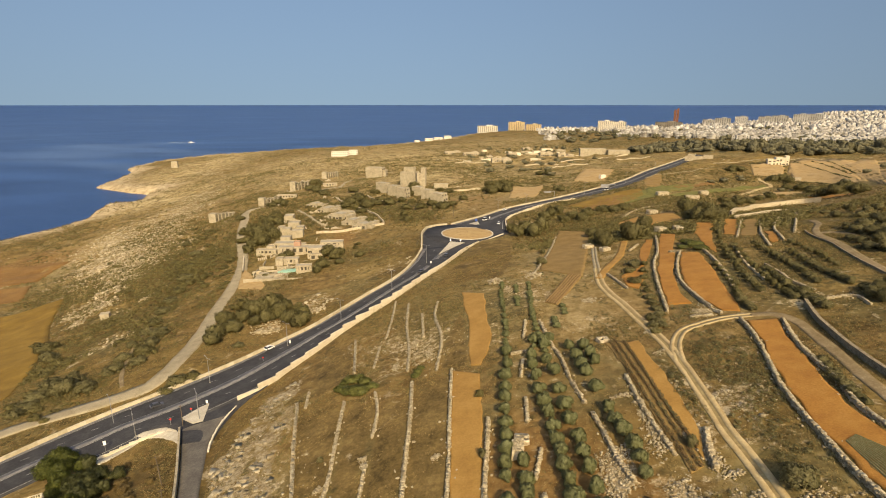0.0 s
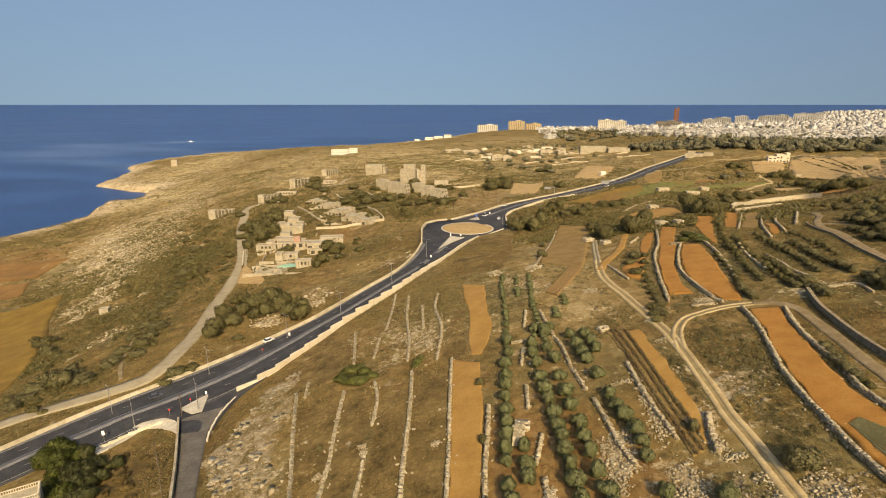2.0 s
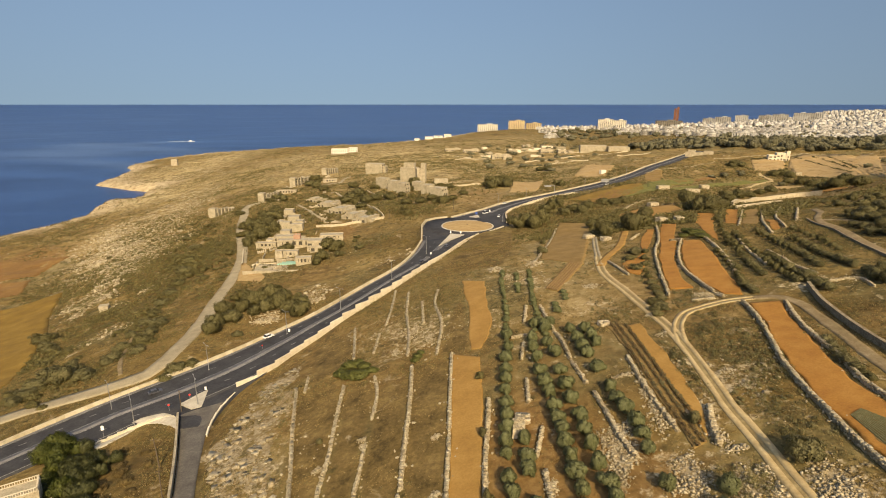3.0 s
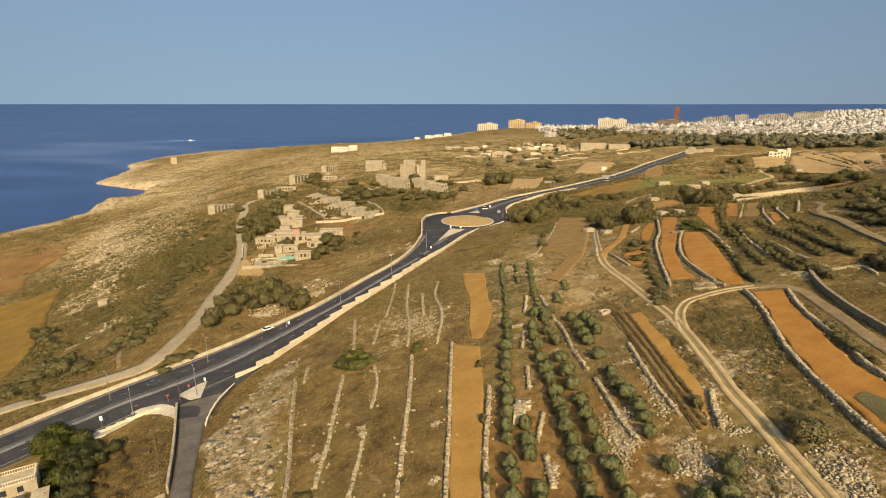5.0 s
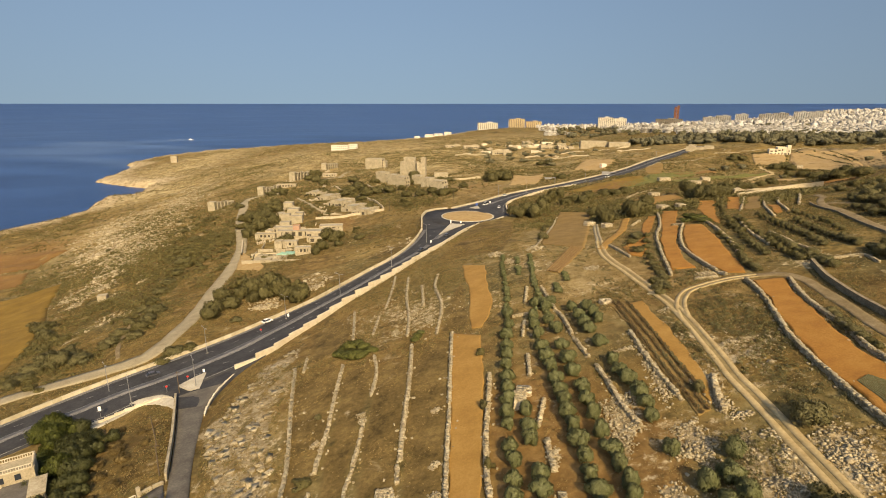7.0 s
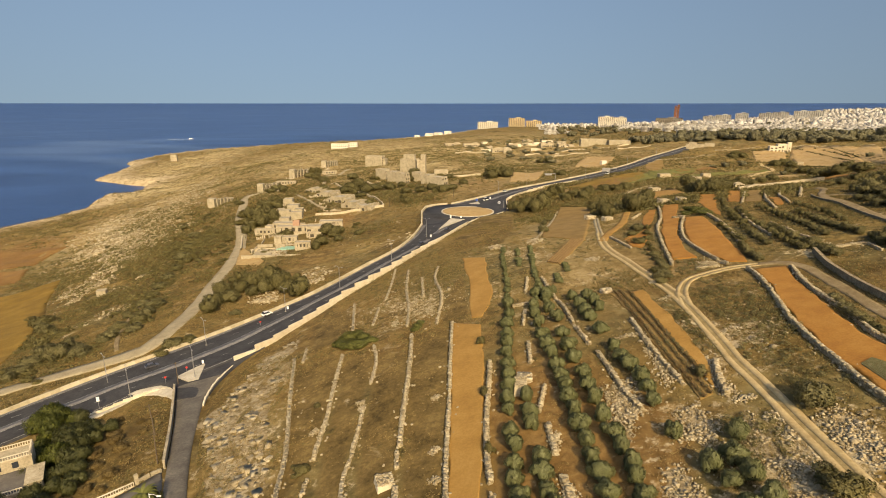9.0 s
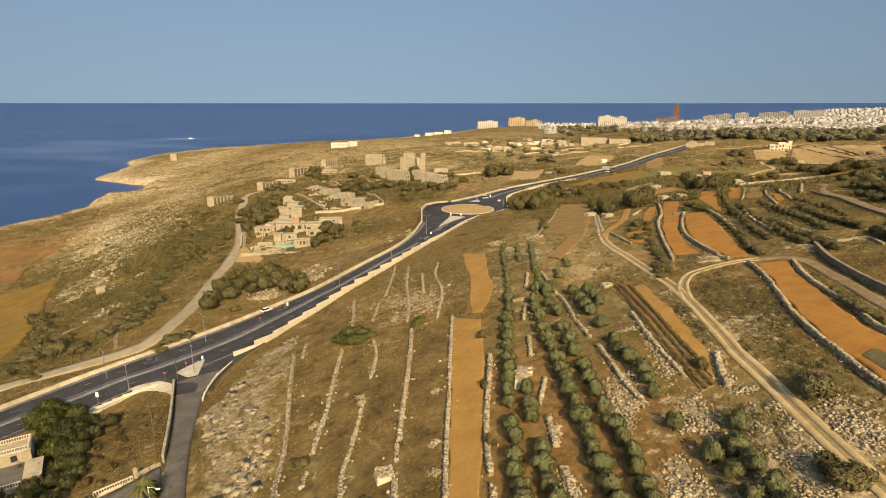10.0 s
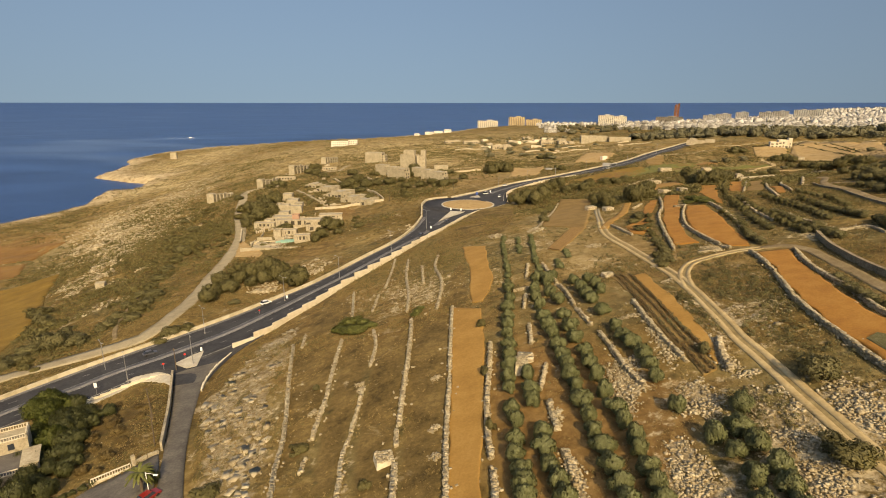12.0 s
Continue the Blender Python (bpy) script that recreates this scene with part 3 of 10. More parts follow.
SLABS = [
    [(-55.4, 136.8), (-47.9, 144.9), (-42.6, 127.5), (-41.1, 109.1), (-33.5, 88.8), (-30.5, 75.0), (-31.4, 66), (-41.7, 68), (-47.0, 90.3), (-60.0, 114.0), (-56.9, 124.4)],
    [(-56.4, 142.9), (-51.2, 151.9), (-45.4, 158.1), (-42, 134.4), (-41.5, 123.4)],
    [(42.5, 66), (46, 66.5), (46.5, 61), (43.5, 60)]]
RUBBLE_FIELDS = [
    [(29.4, 86.5), (33.5, 86.8), (32.7, 77.5), (29.3, 71.4), (28.7, 79.1)],
    [(38.1, 75.2), (41.7, 77.2), (41.1, 68.9), (39.9, 65.6), (38.5, 68.4)],
    [(31.1, 63.0), (33.9, 63.3), (33.7, 55.1), (34.3, 50), (28.1, 52)],
    [(54.5, 67.4), (58.6, 69.4), (58.8, 63.5), (54.9, 56.0), (53.9, 59.6)],
    [(44.0, 60.6), (49.2, 61.0), (47.6, 56.0), (44.2, 57.4)],
    [(42.2, 55.3), (46.3, 52.6), (44.5, 47.3), (41.6, 48.3)],
    [(17.7, 65.1), (19.1, 61.1), (18.5, 55), (16.4, 56)],
    [(50.4, 69.2), (50.0, 64.7), (48.0, 63.7)],
    [(41.3, 97.2), (42.2, 87.2), (39.6, 82.1), (39.9, 90.6)],
    [(49.6, 90.4), (47.6, 80.3), (46.7, 75.8), (46.3, 80.8)],
    [(46.9, 71.3), (45.9, 65.3), (43.8, 65.5)]]


def plots(x, y, loops, soft=0.9):
    """1 inside the loops, 0 outside, with soft edges."""
    out = np.zeros(np.shape(x))
    for loop in loops:
        lx, ly = [p[0] for p in loop], [p[1] for p in loop]
        box = (x > min(lx) - 3) & (x < max(lx) + 3) & (y > min(ly) - 3) & (y < max(ly) + 3)
        if box.any():
            bx, by = x[box], y[box]
            d = near_line(bx, by, loop + loop[:1])[0] * np.where(inside(bx, by, loop), 1, -1)
            out[box] = np.maximum(out[box], ease(-soft, soft, d + 0.6 * relief(bx, by, 4.0, 6.0)))
    return out


def zones(x, y, spots):
    v = np.zeros(np.shape(x))
    for cx, cy, rx, ry, s in spots:
        v += s * np.exp(-(((x - cx) / rx) ** 2 + ((y - cy) / ry) ** 2))
    return v


def mesh_grid(name, x, y, z, material, wrap=False):
    """A sheet from 2-D arrays of points."""
    n, k = x.shape
    me = bpy.data.meshes.new(name)
    i, j = np.meshgrid(np.arange(n - 1), np.arange(k - (0 if wrap else 1)), indexing="ij")
    a, b = i * k + j, i * k + (j + 1) % k
    quads = np.stack([a, b, b + k, a + k], -1).reshape(-1, 4)
    me.vertices.add(n * k)
    me.vertices.foreach_set("co", np.stack([x, y, z], -1).reshape(-1).astype(np.float32))
    me.loops.add(quads.size)
    me.loops.foreach_set("vertex_index", quads.reshape(-1).astype(np.int32))
    me.polygons.add(len(quads))
    me.polygons.foreach_set("loop_start", np.arange(0, quads.size, 4, dtype=np.int32))
    me.update(calc_edges=True)
    me.validate()
    me.materials.append(material)
    me.polygons.foreach_set("use_smooth", np.ones(len(quads), bool))
    return me


def mask_layer(me, name, values):
    me.attributes.new(name, "FLOAT", "POINT").data.foreach_set("value", np.ravel(values).astype(np.float32))


def build_ground():
    # rings round a point behind the camera, dense ahead of it
    ahead = np.linspace(-62, 62, 560)
    behind = np.linspace(62, 298, 50)[1:-1]
    th = np.radians(np.r_[ahead, behind])[None, :]
    r = np.r_[0.5, 30, 60, 80 * 1.0078 ** np.arange(0, 520)][:, None]
    x, y = r * np.sin(th), -50 + r * np.cos(th)
    z = ground_z(x, y)
    me = mesh_grid("ground", x, y, z, LAND, wrap=True)
    mask_layer(me, "rocky", zones(x, y, ROCKY))
    mask_layer(me, "bushy", zones(x, y, BUSHY))
    mask_layer(me, "bare", np.clip(zones(x, y, BARE), 0, 0.95))
    mask_layer(me, "earthy", zones(x, y, EARTHY))
    mask_layer(me, "fallow", plots(x, y, FALLOW_PLOTS))
    mask_layer(me, "slab", np.maximum(plots(x, y, SLABS, 2.5), 1.25 * plots(x, y, RUBBLE_FIELDS, 1.0)))
    edge = near_line(x, y, COAST)[0]
    mask_layer(me, "shore", (1 - ease(10, 65 + 40 * relief(x, y, 60, 4.0), edge)) * (np.hypot(x, y) < 2600))
    tagged(new("ground", me), "dry hillside of golden grass, low scrub and limestone", "ground", kind="structure")


def build_sea():
    # the last kilometres lift very slightly, so that the rim stands where the true horizon would
    th = np.radians(np.linspace(-180, 180, 240, endpoint=False))[None, :]
    r = np.r_[1.0, np.linspace(300, 2400, 40), np.linspace(2450, 4920, 60)][:, None]
    z = 142.0 * np.clip((r - 2400) / 2520, 0, 1) ** 2 + 0 * th
    me = mesh_grid("sea", r * np.sin(th), r * np.cos(th), z, SEA, wrap=True)
    tagged(new("sea", me), "calm deep blue sea with darker wind streaks", "sea", kind="structure")


build_ground()
build_sea()


def link(name, me, label="", category="", group="", kind="", parent=None):
    ob = new(name, me)
    if parent:
        ob.parent = parent
    return tagged(ob, label, category, group, kind)


def loft(name, left, right, material, along=60, across=4, lift=0.0, drape=False, skirt=1.2, crown=0.0, ragged=0.0):
    """A strip between two lines; draped strips follow the ground, others keep the lines' own heights. Its rim turns down."""
    a, b = smooth(left, along), smooth(right, along)
    if ragged:
        for e, o in ((a, 1.0), (b, 2.0)):
            e[:, 0] += ragged * relief(e[:, 0] * 1.0, e[:, 1], 5.0, o)
            e[:, 1] += ragged * relief(e[:, 0], e[:, 1], 4.0, o + 5)
    t = np.linspace(0, 1, across + 1)[None, :]
    x, y = (a[:, :1] * (1 - t) + b[:, :1] * t), (a[:, 1:2] * (1 - t) + b[:, 1:2] * t)
    z = ground_z(x, y) if drape else a[:, 2:3] * (1 - t) + b[:, 2:3] * t
    z = z + lift + crown * (1 - (2 * t - 1) ** 2)

    def rim(v, grow=0.0):
        return np.pad(v, 1, mode="edge")
    x, y, z = rim(x), rim(y), rim(z)
    z[0, :] -= skirt
    z[-1, :] -= skirt
    z[1:-1, 0] -= skirt
    z[1:-1, -1] -= skirt
    return mesh_grid(name, x, y, z, material)


def build_roads():
    link("road", loft("road", FAR_EDGE, NEAR_EDGE, ASPHALT, 120, 8), "dark new asphalt main road climbing past the fields", "road", kind="structure")
    link("road_beyond", loft("road_beyond", FAR_EDGE_B, NEAR_EDGE_B, ASPHALT, 120, 8), "dark asphalt main road running on towards the town", "road", kind="structure")
    th = np.radians(np.linspace(0, 360, 96, endpoint=False))[None, :]
    r = np.array([1.0, HUB_R, RING_R, RING_R])[:, None]
    me = mesh_grid("roundabout_road", HUB[0] + r * np.sin(th), HUB[1] + r * np.cos(th), HUB_Z + 0.03 + np.array([0, 0, 0, -0.5])[:, None] + 0 * th, ASPHALT, wrap=True)
    link("roundabout_road", me, "dark asphalt ring of a roundabout", "road", kind="structure")
    r = np.array([0.5, 8, HUB_R - 1.2, HUB_R - 0.9, HUB_R - 0.9])[:, None]
    me = mesh_grid("roundabout_island", HUB[0] + r * np.sin(th), HUB[1] + r * np.cos(th), HUB_Z + np.array([0.9, 0.7, 0.3, 0.25, -0.2])[:, None] + 0 * th, ISLAND_SAND, wrap=True)
    island = link("roundabout_island", me, "bare sandy central island of the roundabout", "traffic island")
    r = np.array([HUB_R - 0.9, HUB_R - 0.9, HUB_R, HUB_R])[:, None]
    me = mesh_grid("kerb", HUB[0] + r * np.sin(th), HUB[1] + r * np.cos(th), HUB_Z + np.array([0.1, 0.3, 0.28, -0.1])[:, None] + 0 * th, CONCRETE, wrap=True)
    link("kerb", me, "pale concrete kerb ring", parent=island)
    link("side_road", loft("side_road", SIDE_LEFT, SIDE_RIGHT, OLD_ASPHALT, 60, 4, 0.02), "narrow grey asphalt lane joining the main road", "road", kind="structure")
    link("side_road_mouth", loft("side_road_mouth", MOUTH_LEFT, MOUTH_RIGHT, ASPHALT, 40, 6, 0.03), "dark asphalt mouth of the side lane", "road", kind="structure")


build_roads()

# ---- plan of fields, walls, tracks and plants, in metres ----
FIELDS = []
FIELDS.append((ISLAND_SAND, 'far terraced golden stubble field', [(329.7, 571.3), (319.4, 550.4), (304.7, 520.6)],
               [(369.3, 578.9), (347.1, 541.6), (328.2, 513.1)], 'far field'))
FIELDS.append((ISLAND_SAND, 'far terraced golden stubble field below the town', [(374.2, 579.4), (351.8, 539.2), (328.7, 497.8), (317.6, 469.8)],
               [(409, 567.7), (379.9, 505.5), (343.2, 438.3), (320.9, 399.9)], 'far field'))
FIELDS.append((ISLAND_SAND, 'far golden stubble field on the upper slope', [(417.1, 563.8), (399.6, 527.5), (370.4, 474.3)],
               [(441.5, 545.2), (414, 507.9), (350.8, 426.9)], 'far field'))
FIELDS.append((BROWN_SOIL, 'small far vineyard plot', [(205.9, 542), (184.6, 485.8), (172.5, 454.2)],
               [(213.5, 516.7), (201.5, 488.2), (187.2, 454.8)], 'far field'))
FIELDS.append((GREEN_CROP, 'narrow green plot on the plain', [(171.6, 445), (166.9, 432.4), (162.4, 420.3)],
               [(225.8, 474.1), (218.4, 459.9), (205.6, 439.1)], 'far field'))
FIELDS.append((CONCRETE, 'pale stony bank at the junction corner', [(-100.6, 130.8), (-98.5, 135.1), (-92.8, 138.4), (-88.4, 141.9), (-83.2, 141.8), (-78.8, 138.5)],
               [(-95.2, 126.4), (-92, 131.5), (-89.3, 136.7), (-84.4, 137), (-78, 133.8), (-75.9, 131.9)], 'verge'))
FIELDS.append((SAND_SOIL, 'long strip of bare sandy soil between dry-stone walls', [(2.6, 133.1), (1.9, 107.4), (1.4, 85.7), (0.9, 72.8), (0.5, 62.4), (0.3, 56.2)],
               [(10.1, 127.6), (8.8, 103.8), (7.4, 82.9), (6.1, 70.7), (5.3, 61), (4.8, 55)], 'strip field'))
FIELDS.append((SAND_SOIL, 'irregular patch of bare sandy soil', [(7.5, 195.7), (7.7, 178.5), (8.8, 159.9), (7.8, 146.2), (7.8, 133.1)],
               [(15.7, 188), (14.9, 172.3), (15, 155.7), (13.8, 142.5), (10.7, 132.1)], 'field'))
FIELDS.append((RED_SOIL, 'narrow curved field of red soil', [(95.2, 240.2), (82.2, 213.4), (71.6, 187.6), (65.9, 183.4), (62.6, 169.9)],
               [(97.2, 237.3), (82.7, 204.9), (73.4, 184.5), (69.6, 174.8), (65.3, 165.9)], 'field'))
FIELDS.append((RED_SOIL, 'red soil field beside a rubble wall', [(104.2, 247), (87.5, 206.4), (75, 174.8), (70.7, 160.7), (67.3, 148.5)],
               [(108.3, 239.4), (95.4, 211.9), (86.2, 189), (76.9, 166.1), (73, 146.2)], 'field'))
FIELDS.append((RED_SOIL, 'curved terrace of bright red soil', [(94.4, 201.7), (86.1, 184), (79.5, 165.7), (77.4, 150.1), (77.7, 137.5)],
               [(98.4, 196.7), (94.5, 181.2), (87.3, 156.1), (84.2, 143.6), (81.2, 134.6)], 'field'))
FIELDS.append((RED_SOIL, 'small red soil field below a thicket', [(126.1, 257.9), (114.9, 234.9), (109.4, 217.8), (103.4, 199.6)],
               [(131.1, 251.4), (119.5, 229), (108.9, 206.4), (102.6, 191.2)], 'field'))
FIELDS.append((RED_SOIL, 'small red soil plot between stone walls', [(140.1, 258.3), (120.5, 221.3)],
               [(143, 249.9), (122.4, 214.7)], 'field'))
FIELDS.append((BROWN_SOIL, 'small plot of red-brown soil between stone walls', [(144.1, 249.1), (123.5, 212.9)],
               [(151.4, 249.1), (125.8, 206.6)], 'field'))
FIELDS.append((RED_SOIL, 'tiny red soil plot under terrace shrubs', [(132.6, 213), (122.7, 191.5)],
               [(133.1, 206.3), (125.1, 191.1)], 'field'))
FIELDS.append((RED_SOIL, 'long sloping field of orange-red soil', [(79.2, 128.5), (76.8, 117.4), (71.3, 102.3), (68.2, 91.1), (66.4, 82), (65.6, 74.8), (65.1, 67.6), (64.9, 63.1)],
               [(85.6, 126.1), (79.8, 109), (77, 98.2), (74.3, 85.7), (73.7, 77.9), (75.2, 71), (76.4, 65), (76.8, 60.7)], 'field'))
FIELDS.append((BROWN_SOIL, 'brown ploughed field behind the trees', [(67.3, 300), (52.7, 251.3), (39.3, 207.1)],
               [(81.7, 285.6), (66.4, 234.3), (52.4, 187.8)], 'field'))
FIELDS.append((BROWN_SOIL, 'brown furrowed strip with low ridges', [(48.3, 193.8), (40.9, 179.6), (34.3, 167.8)],
               [(52.3, 189), (44.6, 175.6), (37.6, 163.5)], 'furrow field'))
FIELDS.append((BROWN_SOIL, 'narrow vegetable beds of brown soil', [(43.7, 130), (43.1, 102.3), (42.9, 77.4)],
               [(47.5, 128.9), (46.2, 101), (45.4, 78.3)], 'beds'))
FIELDS.append((SAND_SOIL, 'orange soil strip beside vegetable beds', [(47.7, 127.9), (46.5, 101.8), (46.2, 80)],
               [(51.3, 127.4), (50.1, 104.2), (48.5, 86.6)], 'field'))
FIELDS.append((STUBBLE, 'golden yellow stubble field on the coastal slope', [(-336.6, 312.4), (-274.7, 250.3), (-215.8, 192.4), (-172.1, 150)],
               [(-268.8, 355.5), (-238.9, 301), (-196.5, 238.7), (-168.8, 185.1)], 'field'))
FIELDS.append((RUST_SOIL, 'orange-brown ploughed field near the shore', [(-467.4, 463.9), (-401.9, 393.7)],
               [(-337.8, 461.6), (-332.8, 412.3)], 'field'))
FIELDS.append((RUST_SOIL, 'rust-brown ploughed strip near the shore', [(-394.7, 395.4), (-357.7, 354.8)],
               [(-328.8, 401.5), (-311.3, 369.2)], 'field'))
FIELDS.append((ISLAND_SAND, 'golden field beyond the main road', [(69, 521.3), (55.8, 448.4)],
               [(98.4, 509.7), (79.6, 447.5)], 'field'))
FIELDS.append((ISLAND_SAND, 'bare tan plot beside the main road', [(170.3, 636.6), (127.1, 517.5)],
               [(191.5, 591.9), (152.1, 500.3)], 'field'))
FIELDS.append((STUBBLE, 'golden strip beside the main road', [(88.3, 379.9), (121.9, 412.5), (167.1, 446.5)],
               [(109.9, 357), (129.3, 375), (156.9, 412)], 'field'))
FIELDS.append((GREEN_CROP, 'pale green crop field beside the main road', [(129.2, 393.9), (157.2, 425.3), (192.1, 461.6)],
               [(130.4, 372.4), (153.3, 390.9), (183.7, 423.6)], 'field'))
FIELDS.append((SAND_SOIL, 'orange field below the dark thicket', [(98.7, 297.2), (117, 310.7), (142.4, 323.3)],
               [(103.8, 274.1), (115.4, 273.8), (125.5, 267.1)], 'field'))
FIELDS.append((ISLAND_SAND, 'golden terraced field on the far slope', [(381.4, 586), (409.6, 575.9), (466.9, 544.7)],
               [(341, 525.5), (340.3, 460.7), (258.9, 284.3)], 'field'))
FIELDS.append((ISLAND_SAND, 'small golden field beside the white house', [(332.6, 575.6), (363.9, 581.2)],
               [(319.7, 548.4), (334.4, 528.1)], 'field'))
FIELDS.append((ISLAND_SAND, 'sandy clearing below the ruined villas', [(-124.5, 315.6), (-114.1, 278.5)],
               [(-99.3, 281.5), (-99.1, 273.2)], 'field'))
FIELDS.append((BROWN_SOIL, 'plot of grey-green seedlings in rows', [(67.4, 76.8), (66.9, 72), (66.4, 65.9)],
               [(69.7, 77.7), (71.4, 72.4), (72.5, 65.8)], 'crop field'))
FIELDS.append((RUST_SOIL, 'red-brown strip between far plots', [(97.3, 365.0), (115.3, 387.0), (142.4, 419.1)], [(104.4, 348.5), (125.1, 372.2), (146.6, 393.1)], 'far field'))
FIELDS.append((GREEN_CROP, 'long green crop strip on the far plots', [(177.8, 412.5), (222.5, 445.3), (264.0, 469.0), (290, 478)], [(176.8, 398), (219.4, 430), (261.7, 457), (286, 465)], 'far field'))
FIELDS.append((RUST_SOIL, 'far strip of red-brown soil', [(198.2, 456.1), (247.1, 486.0)], [(199.2, 446.7), (243.7, 473.8)], 'far field'))
FIELDS.append((RED_SOIL, 'far red soil strip below the golden terraces', [(277.4, 399.2), (281.0, 360.3)], [(271.7, 388), (271.4, 349)], 'far field'))
FIELDS.append((ISLAND_SAND, 'far tan plot beside the farm path', [(248, 432), (278.4, 440), (294, 430)], [(250.6, 425), (274.5, 424), (283.8, 412)], 'far field'))
WALLS = []      # line, height, thickness
WALLS.append(([(-41.9, 135.8), (-36.4, 111.8), (-32, 94.1), (-30.1, 84.5), (-29.5, 79.4), (-27.8, 71.2), (-26.4, 64.8)], 1.3, 1.0))
WALLS.append(([(-26.9, 129.3), (-25.9, 113), (-24.7, 97), (-24.7, 90.2), (-24.5, 85.8)], 1.2, 1.0))
WALLS.append(([(-24.3, 80), (-24.3, 76.2)], 0.8, 0.8))
WALLS.append(([(-18.6, 131), (-16.7, 120.7), (-16.6, 109.3)], 0.9, 0.8))
WALLS.append(([(-16.9, 84.5), (-17.4, 79), (-17.0, 73.5)], 0.7, 0.7))
WALLS.append(([(-16.9, 99.8), (-16.8, 89.9), (-17, 85.5)], 1.1, 0.9))
WALLS.append(([(-16.6, 72.7), (-16.3, 67.6), (-16, 63)], 1.1, 1.0))
WALLS.append(([(-8.4, 131), (-8, 121.1), (-7.8, 107.2), (-8, 93.7), (-7.9, 83.4)], 1.5, 1.2))
WALLS.append(([(-8.2, 81.8), (-8, 77.7)], 1, 1))
WALLS.append(([(-7.7, 72), (-7.4, 64.8), (-7.2, 59.3)], 1.4, 1.2))
WALLS.append(([(2.5, 132.8), (1.7, 107.5), (1.3, 93.6), (0.8, 82.4), (0.5, 73), (0.4, 62.3), (0.2, 57.3)], 1.3, 1.0))
WALLS.append(([(10.4, 105.1), (9.4, 96), (8.4, 88.1), (7.6, 79.3), (7.3, 73.1), (7.4, 68.6)], 1.6, 1.3))
WALLS.append(([(7.4, 65.5), (7.2, 60.3), (6.9, 55.4)], 1.5, 1.3))
WALLS.append(([(-19.6, 208.5), (-19.2, 184.4), (-19.5, 169.6)], 1, 0.9))
WALLS.append(([(-20.9, 162.5), (-21.1, 147.4)], 0.9, 0.8))
WALLS.append(([(-13.7, 200.6), (-12.4, 171.6), (-10.4, 152.2), (-10.1, 139.2)], 1.2, 1))
WALLS.append(([(-1.8, 191.6), (-2.7, 178.1), (-0.3, 156.7), (-1.6, 135.1)], 1.2, 1))
WALLS.append(([(-31.5, 176.5), (-27, 146.9)], 1.1, 0.9))
WALLS.append(([(-7.5, 182.5), (-6.2, 161)], 1, 0.9))
WALLS.append(([(-40, 142.2), (-38.6, 132.4)], 1, 0.9))
WALLS.append(([(30.1, 152.5), (30.3, 135.8), (31, 124.5), (30.7, 113.7), (31.4, 103.5)], 1.3, 1.1))
WALLS.append(([(32, 99), (32.4, 92.1), (32.5, 85.2), (33.4, 78.1)], 1.3, 1.2))
WALLS.append(([(19.2, 134.2), (23.3, 133.7)], 1.2, 0.9))
WALLS.append(([(21.5, 128.9), (19.9, 120.8)], 1.3, 1))
WALLS.append(([(19.6, 110.9), (18.6, 101.3)], 1.2, 1))
WALLS.append(([(19.8, 91.3), (17.4, 83.6)], 1.1, 1))
WALLS.append(([(18, 79), (17.9, 71.6)], 1.3, 1.4))
WALLS.append(([(17.9, 66.3), (18.1, 62.6), (18, 59.1)], 1.0, 2.0))
WALLS.append(([(26, 154.1), (23.7, 142.7)], 1.2, 1))
WALLS.append(([(42.6, 110.6), (42, 102.7), (41.8, 95.4), (41.9, 89.8), (42.3, 82.8)], 1.2, 1.1))
WALLS.append(([(49.7, 87), (48, 82.5), (46.7, 77.2)], 1.6, 1.6))
WALLS.append(([(78.2, 129.2), (75.8, 117.8), (70.8, 103.3), (68, 94.7), (66.2, 85.8), (65.1, 78.2), (64.1, 71.7), (63.7, 66.1), (63.6, 62.4)], 1.6, 1.1))
WALLS.append(([(86.1, 124.6), (81.6, 111.5), (79.2, 101.3), (77.9, 93.8), (75.3, 84.5), (74.9, 79.2), (75, 74.8)], 1.4, 1.2))
WALLS.append(([(96.1, 130), (102.4, 131.3), (107.3, 129.9), (106.5, 123.5)], 1.0, 0.8))
WALLS.append(([(94, 202.3), (85.4, 184.7), (78.4, 165.2), (76.8, 152.8), (76.1, 142.4), (76.3, 135.6)], 1.5, 1.1))
WALLS.append(([(100.3, 242.5), (87.1, 207.1), (79, 189.7), (72.3, 169.4), (65.2, 143.7)], 1.5, 1.1))
WALLS.append(([(101.9, 202.1), (97.3, 181.6), (93.6, 167.8), (87.3, 148.8)], 1.4, 1.1))
WALLS.append(([(68.9, 136.4), (74, 135.5)], 1.0, 0.8))
WALLS.append(([(143.5, 249.5), (120.8, 211)], 1.3, 0.9))
WALLS.append(([(144.6, 236.2), (125.6, 201.8), (119.9, 187.7)], 1.2, 0.9))
WALLS.append(([(161.4, 249), (134.6, 208.9), (127.1, 191.6)], 1.3, 0.9))
WALLS.append(([(173.1, 254.9), (136.2, 199.7)], 1.4, 0.9))
WALLS.append(([(107.3, 311.7), (128.7, 343.1), (153, 357.4)], 1.2, 0.9))
WALLS.append(([(91.2, 204.5), (94, 202.3)], 1.4, 0.8))
WALLS.append(([(62, 282.4), (47.2, 232.7), (36.9, 202.6)], 1.1, 0.8))
WALLS.append(([(60.9, 186.5), (61.9, 167.7)], 1.2, 0.9))
WALLS.append(([(81, 220.9), (87.1, 229.1)], 1.4, 1.0))
